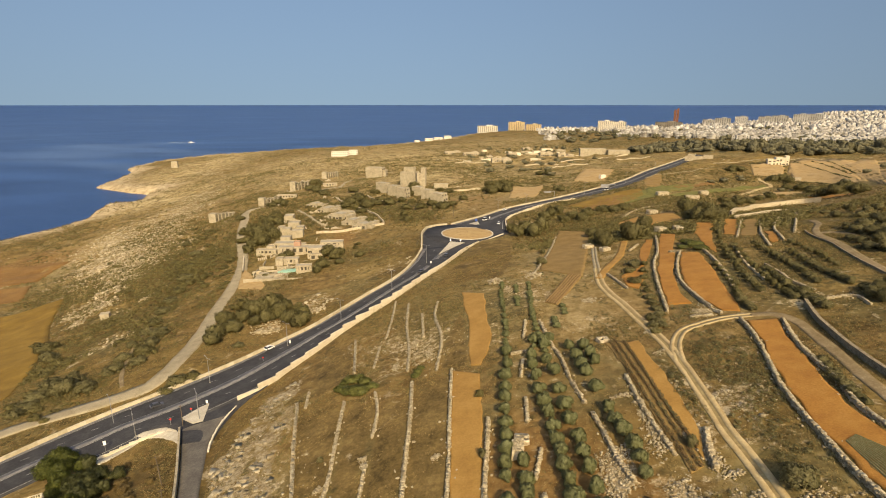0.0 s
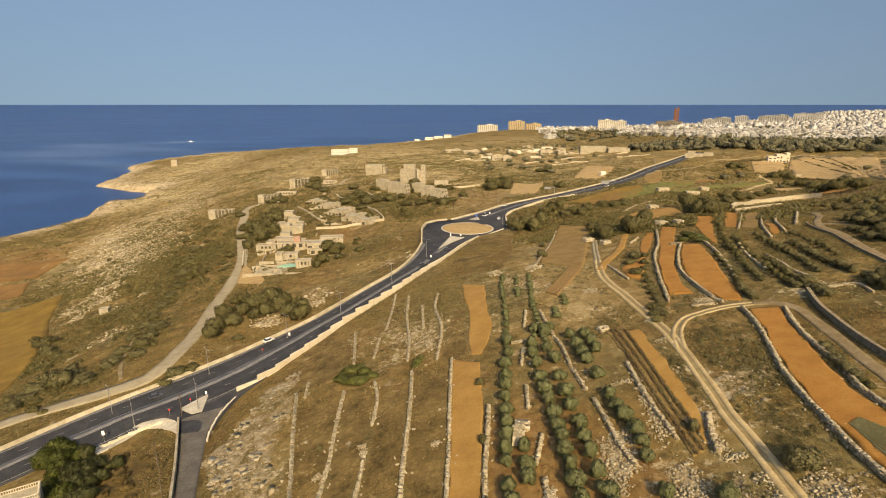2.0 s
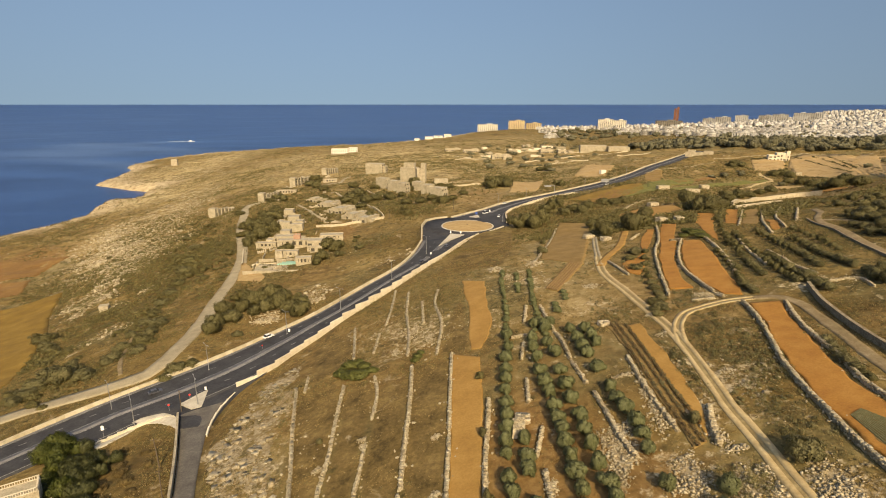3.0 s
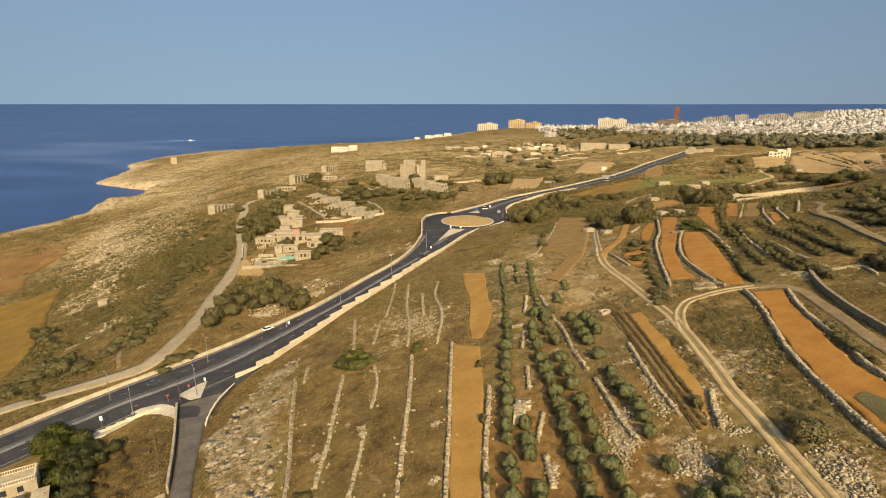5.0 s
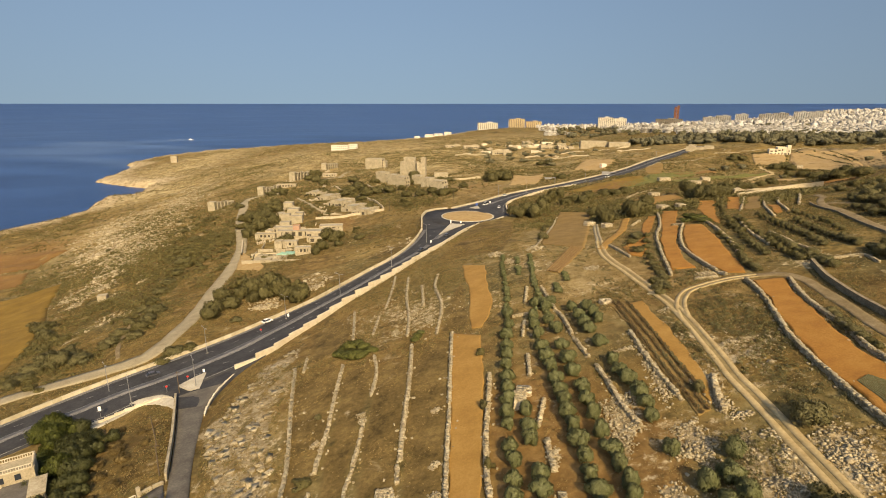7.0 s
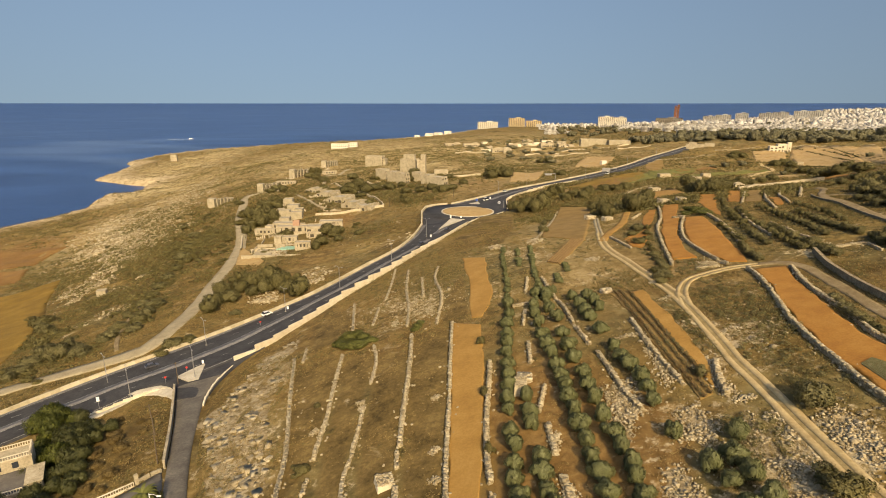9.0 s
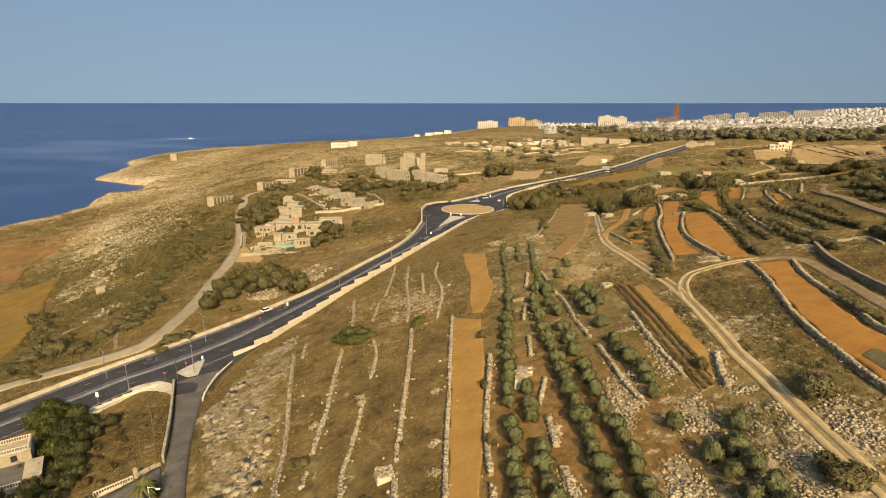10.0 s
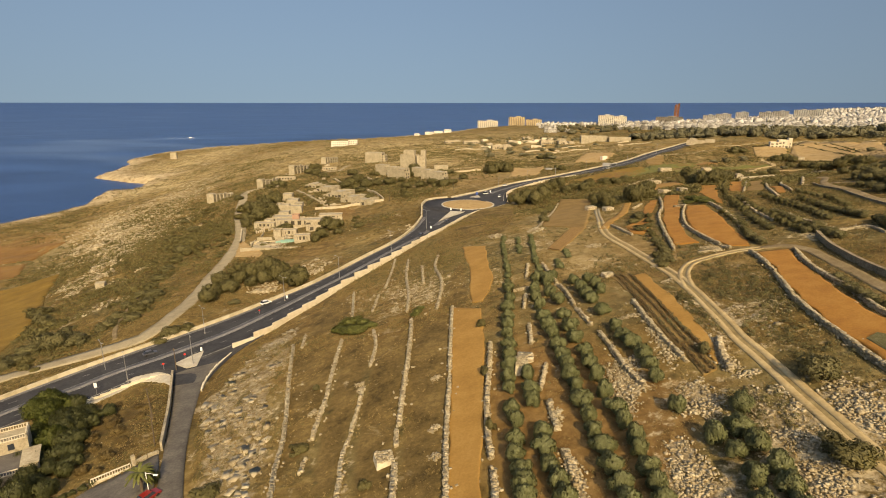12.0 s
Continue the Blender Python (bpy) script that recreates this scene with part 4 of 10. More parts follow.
WALLS.append(([(296.6, 584.9), (329.3, 594.3), (382.5, 590), (411.7, 579)], 1.3, 0.8))
WALLS.append(([(194.4, 514.2), (233.7, 530.6), (293.4, 577.8)], 1.2, 0.8))
WALLS.append(([(-13.3, 522.7), (3.5, 537.5), (21.9, 539.2)], 1.2, 0.8))
WALLS.append(([(110.1, 192.8), (102.9, 172.1), (98.6, 154.4)], 1.1, 0.9))
WALLS.append(([(103.7, 153.6), (102.6, 144.2), (102.7, 138.3)], 1.1, 0.9))
WALLS.append(([(106.6, 167.2), (104.2, 153.1)], 1, 0.9))
MASONRY = []    # line, height, thickness
MASONRY.append(([(95.9, 131.4), (94.2, 127), (91.6, 119.5), (89.9, 112.5), (88.0, 104.2), (86.6, 97), (85.6, 89)], 1.3, 0.7))
MASONRY.append(([(139, 198), (136.4, 190.7), (133.4, 176.2), (129.5, 164), (126.1, 153), (122.6, 139.5)], 0.6, 0.4))
MASONRY.append(([(144, 260.4), (191.4, 329.2), (229.2, 367.8), (253.5, 369.1), (258.8, 359.1)], 3.2, 0.9))
MASONRY.append(([(142.3, 253.2), (163.1, 265.1), (221.1, 335.3)], 1.8, 0.7))
MASONRY.append(([(-105.8, 520.9), (-85.5, 483.3), (-62.6, 448.6), (-51.2, 422.1), (-44.9, 397.8)], 1.6, 0.6))
MASONRY.append(([(-44.9, 397.8), (-57.8, 395.7), (-78, 387.9), (-95.8, 391.3)], 1.6, 0.6))
MASONRY.append(([(-133.3, 341.7), (-121.2, 306.6)], 1.8, 0.6))
MASONRY.append(([(-114.2, 303.2), (-99.7, 303.9)], 1.4, 0.5))
MASONRY.append(([(9, 513.2), (36.6, 515)], 1.5, 0.6))
MASONRY.append(([(-75.9, 528), (-55.7, 488.8)], 1.2, 0.6))
TRACKS = []     # material, label, line, width, whether it is two ruts
TRACKS.append((GREY_DIRT, 'dusty grey track below the main road', [(-147.6, 144), (-141.6, 149.9), (-128, 156.8), (-111.9, 162), (-102.6, 166.7), (-101.1, 175.5), (-102.1, 190.3), (-105.2, 211.6), (-113.6, 252.2), (-118.2, 281), (-124.4, 311.5), (-136.3, 347.7), (-158.4, 404.2), (-177.3, 465.1), (-184.5, 500.5), (-173, 512.2), (-159.4, 513.4)], 7.0, False))
TRACKS.append((DIRT, 'dirt track with two wheel ruts and a grassy middle', [(60.1, 197.4), (57.2, 184.5), (55.9, 176.5), (55.6, 166), (56.3, 156.3), (56.6, 142.1), (56.7, 130.0), (56.5, 122.2), (56.0, 115.5), (55.4, 108.8), (54.3, 99.1), (53.6, 92), (52.9, 86), (52.7, 79.5), (52.4, 73.7), (51.9, 67.6), (51.6, 62.4), (51.3, 57.9), (51.1, 54), (51.1, 49)], 2.9, True))
TRACKS.append((SAND_SOIL, 'sandy branch of the dirt track', [(57, 183), (61.4, 191.8), (65.8, 199.1), (73.8, 213.5), (82, 233.2), (87, 246)], 3.2, False))
TRACKS.append((GREY_DIRT, 'faint old track beside the field rooms', [(60.1, 197), (63.4, 211), (67.1, 225.6), (71.9, 243.5)], 2.2, True))
TRACKS.append((DIRT, 'pale dirt track branching off between fields', [(55.8, 113), (57.6, 119.5), (60.2, 125), (63.9, 129.6), (69, 131.4), (75.5, 132.4), (82.4, 131.4)], 2.9, True))
TRACKS.append((TRACK_EARTH, 'brown earth track along the red soil field', [(82.0, 131.5), (86.8, 128.4), (88.2, 123.6), (87.2, 115.2), (85.1, 104.4), (82.9, 95.1), (81.3, 86.3), (80.6, 79.5)], 2.6, False))
TRACKS.append((TRACK_EARTH, 'dusty pale track on the upper terrace', [(158, 222), (151, 208), (144, 199.5), (139.2, 191), (136.2, 178), (131.4, 163.5), (126.0, 147), (123.0, 136)], 2.4, False))
TRACKS.append((TRACK_EARTH, 'dusty spur track under the bushes', [(139.5, 193.5), (143.5, 189.5), (145, 184), (142.5, 178)], 2.4, False))
TRACKS.append((TRACK_EARTH, 'worn footpath beside the gully', [(-114, 169), (-119.6, 177.8), (-130.1, 198.8), (-139.8, 225.8), (-144, 243)], 1.6, False))
TRACKS.append((DIRT, 'pale farm path between the far plots', [(300, 505), (294, 482), (291, 468.6), (271.7, 455.9), (243.9, 431.4)], 3.2, False))
TRACKS.append((GREY_DIRT, 'broken path between the ruined terraces', [(-133, 480.6), (-117.9, 455), (-104.6, 429.5), (-91, 409.5)], 2.6, False))
TRACKS.append((GREY_DIRT, 'pale service road behind the ruins', [(-136.2, 580.9), (-121.5, 585.9), (-115.4, 622), (-102.1, 666.7)], 4.0, False))
OLIVES = []
OLIVES += [(18.6, 143.7), (17.8, 134.7), (17.3, 127.6), (16.1, 122), (15.5, 116.7), (15, 111.8), (14.3, 106.6), (13.8, 101.5), (13.3, 97), (12.9, 92.8), (12.4, 89), (12.1, 85.3), (11.7, 78.6), (11.7, 74.8), (11.3, 70.4), (10.9, 67), (11.2, 63.4), (11, 60.7), (10.9, 58.4), (25.9, 138.8)]
OLIVES += [(23.7, 129.7), (23.1, 123.9), (23, 118), (22.7, 112.2), (22.9, 106.7), (23.1, 101.8), (23, 96.9), (22.8, 92.5), (23, 88.7), (22.8, 84.7), (22.8, 80.6), (22.8, 76.6), (22.8, 72.4), (22.5, 68.3), (22.7, 64.8), (22.7, 60.7), (22.6, 56.5), (22.8, 53.9), (28.2, 134.9), (27.1, 125.5)]
OLIVES += [(27.5, 118.8), (27.1, 110.2), (26.9, 103.8), (26.7, 98.1), (27.3, 92), (26.9, 87.4), (26.8, 82.6), (26.6, 77.6), (27, 73.1), (27, 69.1), (27.2, 65), (27, 62.3), (26.8, 58.7), (26.7, 55.4), (26.5, 52.7), (15.9, 88.3), (15.4, 83.3), (15.3, 79.5), (15.4, 71.2), (15.1, 67.3)]
OLIVES += [(15, 63.2), (15.5, 59.6), (15.8, 56.5), (34.1, 131), (34.3, 124.6), (34.5, 119), (34.4, 115.1), (37.6, 129.6), (37.8, 124.2), (37.9, 119.8), (35.1, 107.8), (35.2, 99.3), (35.2, 95), (35.6, 91.4), (36.1, 86.5), (35.9, 82.8), (35.6, 79), (35.3, 70.1), (43, 66.8), (36.8, 62.1)]
OLIVES += [(40.3, 62.5), (37.6, 58), (40.6, 58.6), (37.2, 52.8), (40.5, 54.1), (39.8, 50.4), (39.2, 47.3), (36.1, 49.1), (22.9, 193.1), (21.5, 183.4), (20.8, 173.4), (20.5, 165.4), (19.9, 157.5), (19.6, 151.2), (32.2, 187), (30.8, 175.7), (29.6, 166.1), (28.8, 157.8), (28.4, 150.1), (28.1, 143.6)]
OLIVES += [(28.2, 137.6), (27.3, 185.9), (25.8, 171.6), (30.3, 138.3), (38.6, 158.2), (34.2, 149.7)]
BUSHS = []
BUSHS += [(55.9, 70.4, 3, 3.2), (48.2, 53.5, 3.2, 2.6), (-40.4, 75.7, 2.6, 1.8), (-26.2, 83, 2.4, 1.4), (-7.3, 248.2, 2.2, 1.6), (45.8, 84.4, 1.8, 1.8), (8.3, 93.3, 1.3, 2.2), (9.1, 115.9, 1.2, 1.8), (7.8, 75.6, 1.2, 2), (184.1, 235.4, 3, 3), (73.2, 193.8, 4, 2.2), (68.4, 186.1, 3, 2), (66.5, 173.1, 3, 1.6), (42.4, 218, 2.5, 3), (48, 245.3, 2, 2.5), (102.6, 215.6, 4, 3.5)]
BUSHS += [(102.5, 208.9, 4.5, 3.5), (100.9, 199.9, 4, 3), (97.9, 208.6, 3.5, 3), (-197, 240.3, 6, 5), (-180.9, 221.8, 5, 4), (-235.5, 399.3, 3, 2), (-12.1, 68.5, 1.2, 1), (-28.2, 105.1, 1, 1), (-142, 183.5, 5, 4), (-140.7, 175.6, 6, 5), (-149.5, 181.5, 5, 4.5), (-130.6, 173.5, 4, 3.5), (-148.1, 172.6, 5, 3), (-147.8, 167, 4, 2.5), (-146.8, 160.7, 4, 2.5), (-92.9, 167.1, 4, 3)]
BUSHS += [(-94.6, 162.6, 3, 2), (-89, 169.5, 3.5, 2.5), (-82.3, 196.4, 3, 2), (-125.5, 203.4, 4.5, 3.5), (-127.2, 213, 4, 3), (-120.9, 191.4, 4, 3), (-129.3, 224, 5, 3.5), (-133.3, 202, 4, 3), (-137.6, 215.5, 3.5, 2.5), (-143.1, 244.2, 4, 3.5), (-148.7, 263.1, 4, 3.5), (-152.3, 279.1, 4, 3.5), (-153.5, 291.9, 4, 3), (-139.1, 229.6, 3.5, 3), (-128.4, 188.5, 4, 3), (-129.7, 185.3, 3.5, 2.5)]
BUSHS += [(-162.2, 317.1, 5, 3), (-170.5, 342.8, 5, 3), (-180.9, 374.1, 5, 3), (-205.4, 412.7, 5, 2.5)]
TREES = []
TREES += [(-96.6, 208.7, 5, 6), (-94.8, 200.2, 4.5, 6), (-99.1, 223.9, 5, 6.5), (-92.2, 214.8, 5, 5), (-92.2, 226.1, 5.5, 7), (-89.8, 233.9, 5.5, 7), (-86.4, 237.3, 5, 8), (-82.7, 240.8, 6, 9), (-75.4, 227.8, 5, 7), (-68.4, 219.9, 5, 6.5), (-62.1, 213.3, 5, 6), (-63.2, 224.1, 4, 5), (-80, 224.3, 5, 6), (-75.1, 238.4, 4, 6), (-84.1, 221.3, 4, 5), (43.2, 327, 6, 7)]
TREES += [(43.6, 298.2, 6, 8), (48.2, 302.8, 7, 9), (51.6, 293.6, 7, 9), (57.8, 305.2, 7, 9), (66, 336.4, 6, 7), (71.3, 345.1, 6, 8), (78.2, 351.3, 6, 7), (75.7, 323.3, 6, 6), (83.1, 332.5, 6, 6), (85.8, 321.9, 6, 6), (92.3, 333.5, 6, 6), (76.2, 250.6, 6, 9), (76.2, 241.5, 6, 8), (78.8, 271.7, 5, 6), (92, 258.9, 6, 9), (91.1, 246.8, 7, 10)]
TREES += [(96.3, 251.8, 7, 9), (106, 272.7, 6, 8), (106.6, 345.8, 7, 5), (112.8, 341.8, 7, 5), (119.7, 346.1, 7, 5), (128.5, 269.5, 7, 7), (129.8, 263.4, 7, 8), (133.5, 260.5, 7, 8), (139.6, 263.3, 7, 8), (188.5, 344.7, 7, 7), (214.9, 380.2, 7, 6.5), (228.2, 390.8, 7, 6), (244.5, 406.3, 7, 6), (258.4, 415.3, 7, 5.5), (144.5, 308.7, 8, 9), (168, 335, 7, 6)]
TREES += [(206.9, 384.5, 7, 6), (45, 488, 8, 9), (53.1, 491.7, 9, 10), (59.2, 485.4, 8, 8), (42.2, 505.6, 6, 6), (100.2, 466.8, 6, 5), (103.6, 459.6, 6, 5), (111.8, 616.1, 7, 5), (119.9, 607.8, 8, 6), (17.9, 460.4, 6, 4), (6.1, 508.1, 7, 5), (-2.1, 526.1, 5, 4), (-140.4, 394.7, 7, 9), (-153.8, 410.1, 6, 8), (-138.5, 407.6, 7, 9), (-128, 392.2, 6, 8)]
TREES += [(-136.8, 370.4, 6, 7), (-131.6, 373.1, 6, 8), (-143.3, 431.5, 6, 8), (-135, 353.7, 5, 6), (-181.8, 467.8, 5, 4), (-135.2, 431.3, 5, 5), (-165.2, 523.1, 7, 5), (-166.9, 510.3, 6, 5), (-152.8, 505.8, 6, 5), (-136.3, 569.7, 8, 8), (-147.7, 586.3, 7, 7), (-124.3, 548.4, 7, 6), (-101.5, 336.3, 4, 5), (-104.2, 330.5, 4, 5), (-73.5, 327.5, 6, 7), (-67.4, 322.2, 6, 7)]
TREES += [(-65.3, 328.4, 4, 5), (-71.2, 300.8, 5, 6), (-73.1, 294.1, 4, 5), (-86.2, 489.5, 8, 7), (-80.5, 504.2, 8, 8), (-68, 471.8, 8, 7), (-88.7, 479.8, 7, 6), (-70.6, 455, 7, 5), (-94.7, 557.9, 7, 6), (-61.4, 480.9, 7, 6), (-47.9, 474.9, 6, 6), (-29.3, 540.4, 7, 9), (-32, 508.6, 6, 7), (-38.2, 482.3, 6, 5), (-18.4, 439.9, 6, 6), (-9, 447.6, 6, 5)]
TREES += [(0.6, 427.8, 6, 6), (7.6, 437.7, 5, 5), (-30.5, 443.3, 6, 5), (-111.6, 497, 6, 6), (-102.3, 477.5, 5, 5), (-56.8, 406.4, 5, 5), (-62.2, 306.5, 4, 4), (-51.8, 316.5, 4, 3), (313.9, 491.5, 8, 8), (309.9, 473.1, 7, 6), (306.3, 491.8, 7, 6), (296.3, 436.5, 8, 7), (300.8, 551.3, 9, 8), (305, 548.2, 8, 7), (296.9, 549, 7, 6), (294.2, 451.5, 6, 5)]
TREES += [(289.8, 413.5, 8, 7), (282.7, 390.9, 9, 8), (284.9, 383.2, 9, 9), (291.6, 381.8, 9, 8), (275.5, 350.6, 9, 8)]
HILL_BUSHS = []
HILL_BUSHS += [(149.8, 191.1, 6, 4), (147.4, 183.9, 6, 4), (152.5, 186.8, 6, 5), (148.6, 177.9, 6, 5), (153.5, 180.6, 6, 5), (142.3, 167.3, 6, 5), (136.7, 163.5, 6, 4), (139.7, 170.9, 5, 4), (137.3, 158.1, 6, 5), (140.5, 176.2, 5, 3), (162.4, 190.6, 6, 5), (164.6, 197.2, 6, 4), (168.4, 222.4, 6, 4), (178.5, 243.2, 5, 3), (168.7, 210.7, 6, 4), (181.2, 222.4, 6, 4)]
HILL_BUSHS += [(194.8, 251.2, 6, 4), (187.2, 224, 6, 4), (223, 300.4, 5, 3), (148.9, 171.2, 6, 5), (110, 128.2, 5, 4), (112.6, 128.9, 5, 5), (109.8, 123.6, 5, 5), (112.2, 133.1, 4, 3), (113.2, 123.6, 6, 5), (116.9, 130.8, 5, 4), (-162.7, 353, 2, 2.4), (-194.5, 437.6, 2.8, 1.9), (-166.1, 343.9, 1.5, 2.2), (-157, 312.2, 1.9, 2.5), (-150.3, 334, 3.2, 1.3), (-160.1, 342.1, 2.8, 1.9)]
HILL_BUSHS += [(-196, 425.4, 1.5, 1.8), (-175.3, 361.8, 1.5, 2.4), (-166, 327.6, 1.4, 2.7), (-138.5, 292.2, 3.4, 2.5), (-173.5, 333, 1.8, 1.6), (-166.6, 332.6, 2.3, 2), (-174.5, 349.2, 1.9, 1.6), (-202.5, 427.7, 2.3, 2.7), (-191.9, 442.8, 1.9, 2.6), (-193, 418.1, 1.5, 1.6), (-167.1, 326.6, 3.4, 2.5), (-126, 290.7, 3.3, 1.4), (-216, 430.8, 2.6, 2), (-161.7, 319.8, 2.2, 1.5), (-198.3, 388.7, 2.6, 2.1), (-210, 434, 2.2, 1.7)]
HILL_BUSHS += [(-199.1, 378.6, 1.8, 2.3), (-196.5, 433.3, 2.7, 1.7), (-171.3, 350.7, 2.9, 2.6), (-183.6, 413.4, 2.5, 1.7), (-151.5, 309.8, 2, 2.5), (-213.7, 452.3, 2.8, 1.7), (-214.6, 457, 1.4, 2.7), (-124.9, 282.8, 2.7, 1.8), (-148.3, 347.7, 1.7, 2.3), (-210.2, 423.7, 2, 1.8), (-190.7, 363.1, 3.1, 2.1), (-139.9, 323.9, 3.2, 2.4), (-232.1, 458.7, 2.3, 2.3), (-214.8, 417.8, 2.9, 1.8), (-165.3, 354.3, 3.3, 1.2), (-176.4, 334.7, 2.7, 1.4)]
HILL_BUSHS += [(-145.5, 303.4, 1.8, 1.5), (-168.8, 372.2, 3.1, 2.8), (-133.5, 316, 2.4, 1.3), (-161.3, 369.6, 2.3, 2.2), (-141.1, 338.6, 3.2, 2.7), (-133.4, 310.5, 3.3, 1.5), (-144.4, 299.9, 2.5, 2.3), (-196.7, 423.1, 3.1, 1.7), (-159.7, 362.3, 3.3, 1.3), (-197.2, 423.5, 2.7, 2), (-146.5, 309.4, 3, 2.7), (-217.8, 414.2, 3.3, 1.8), (-195, 383.1, 1.8, 2.6), (-202.9, 444.9, 3.3, 2), (-185.5, 359.9, 3.3, 1.8), (-211.3, 390.7, 2, 2.6)]
HILL_BUSHS += [(-215.4, 449.1, 2, 1.6), (-189.3, 359.8, 3.3, 1.8), (-181, 394.7, 3.2, 2.1), (-172.7, 384.3, 2.5, 2.3), (-190.8, 352.4, 2.8, 2.7), (-204.4, 377.5, 2.4, 2.6), (-172.8, 344.9, 3.2, 1.8), (-147.5, 305.2, 1.5, 2.8), (-195.5, 387.1, 2, 2.5), (-155.4, 324.5, 1.6, 2.6), (-142.3, 324.8, 1.8, 1.6), (-223.8, 465.7, 3.3, 1.9), (-145.4, 313.7, 2.7, 1.9), (-151.9, 303, 3.3, 2.7), (-196.9, 423.1, 2.6, 1.8), (-157.6, 304.4, 1.8, 2.6)]
HILL_BUSHS += [(-161.4, 337.4, 1.7, 2.4), (-172, 406.8, 2.3, 2.2), (-158.9, 326.3, 2.7, 1.7), (-145, 316.3, 2.3, 2.1), (-167.9, 364, 1.6, 1.9), (-142.4, 320.3, 1.5, 2), (-166.9, 356.5, 1.7, 2.2), (-158.6, 349.9, 3.3, 2.1), (-198.2, 443.6, 3.3, 2.3), (-184.2, 419.3, 1.4, 2.6), (-180.1, 377.2, 2.4, 2.4), (-164.3, 327.7, 1.7, 2.8), (-176.7, 392.2, 2.4, 2.6), (-172.8, 341.1, 3.2, 2.7), (-170.6, 329.6, 2.6, 2.5), (-156.1, 318, 2.3, 1.3)]
HILL_BUSHS += [(-171.2, 326.2, 3.2, 2.1), (-185, 341.4, 3.1, 1.7), (-197.5, 411.8, 1.5, 2.4), (-138.1, 308.2, 1.9, 1.8), (-179.5, 344.6, 3.3, 2.4), (-173.3, 360, 2.2, 2.3), (-221.2, 435.5, 2.8, 1.6), (-202.5, 438.7, 2.4, 2.2), (-162, 371.6, 2.5, 2.5), (-156.3, 179.7, 2.2, 1.6), (-151.9, 175.4, 2.5, 1.6), (-162.5, 195.6, 1.2, 1.4), (-166.2, 202.4, 2.5, 1.3), (-178.3, 208.8, 2.8, 1.9), (-140.1, 174.8, 1.3, 1.4), (-167.4, 201.7, 2.7, 1.4)]
HILL_BUSHS += [(-152.7, 175.1, 1.4, 2.1), (-152.5, 181.4, 1.7, 1.6), (-156.6, 170.1, 2.6, 1.3), (-140.8, 162.6, 2.8, 2.1), (-136.1, 156.1, 2.1, 1.9), (-152.7, 164.1, 2.5, 1.2), (-131.7, 153.8, 1.9, 1.4), (-146.3, 162.8, 2.8, 1.5), (-270.8, 414.6, 2.3, 2.2), (-229.3, 361.6, 2.1, 1.9), (-231, 356, 2.1, 1.7), (-261.2, 404, 1.8, 2.1), (-227.7, 354.4, 1.7, 1.1), (-225.6, 342.6, 2.4, 1.4), (-213.9, 341.3, 2.6, 2.1), (-207.4, 322.2, 2.7, 1.7)]
HILL_BUSHS += [(-179.8, 301.6, 1.8, 1.3), (-188.4, 317.2, 1.3, 2), (-181.9, 303, 2.5, 1.1), (-197, 317.8, 1.9, 1.2), (-199.7, 318.1, 2.6, 2.2), (-182.5, 303.3, 1.6, 2.2), (-159.5, 234.3, 1.2, 1.3), (-150.7, 227.1, 2.6, 1.7), (-167.7, 244.7, 2.6, 1.4), (-176.4, 260.9, 2.4, 1), (-149.2, 221.4, 1.2, 1.7), (-119.7, 201.6, 2.1, 1.3), (-123, 201.7, 2.6, 1.2), (-141.2, 225.8, 1.2, 1.5), (-129.1, 206, 2.2, 1.2), (-128.4, 214.9, 2, 1.3)]
HILL_BUSHS += [(-138, 222.2, 1.8, 1.9), (-171.3, 346.4, 2.3, 2), (-142.7, 291.9, 1.2, 1.6), (-158.2, 302, 1.5, 1.9), (-156.1, 303.7, 1.7, 1.1), (-165.6, 328.4, 2.6, 1.4), (-154.9, 309.3, 2.7, 1.1), (-154.1, 311, 2.4, 2.2), (-171.8, 302.8, 2, 1.7), (-173.4, 299.8, 2.8, 1.4), (-164.5, 289, 1.4, 1.1), (-173.2, 299.7, 2.4, 1.5), (-184, 334.2, 2.2, 1.5), (-163.9, 212.7, 1.8, 1.3), (-172.7, 216.4, 1.6, 1.8), (-152.7, 202.2, 1.9, 1.3)]
HILL_BUSHS += [(-164.6, 211.3, 2.2, 2.2), (-112.3, 369.1, 1.5, 2.2), (-119.2, 382.3, 3, 1.5), (-104.2, 372.7, 2.1, 1.9), (-111.6, 339.3, 1.5, 1.5), (-118.4, 352.6, 2, 2.5), (-113, 353.3, 1.7, 2.6), (-81.8, 326.3, 1.9, 2.1), (-77.4, 322.8, 2.1, 2.1), (-70, 322.7, 1.5, 1.3), (-70, 325.4, 1.6, 2.5), (-88.3, 404.7, 2.8, 1.6), (-94.6, 400.6, 1.5, 2.3), (-105.6, 411.9, 2.5, 2.5), (-81.8, 415.6, 1.6, 1.4), (-93.1, 419.4, 1.4, 2.5)]
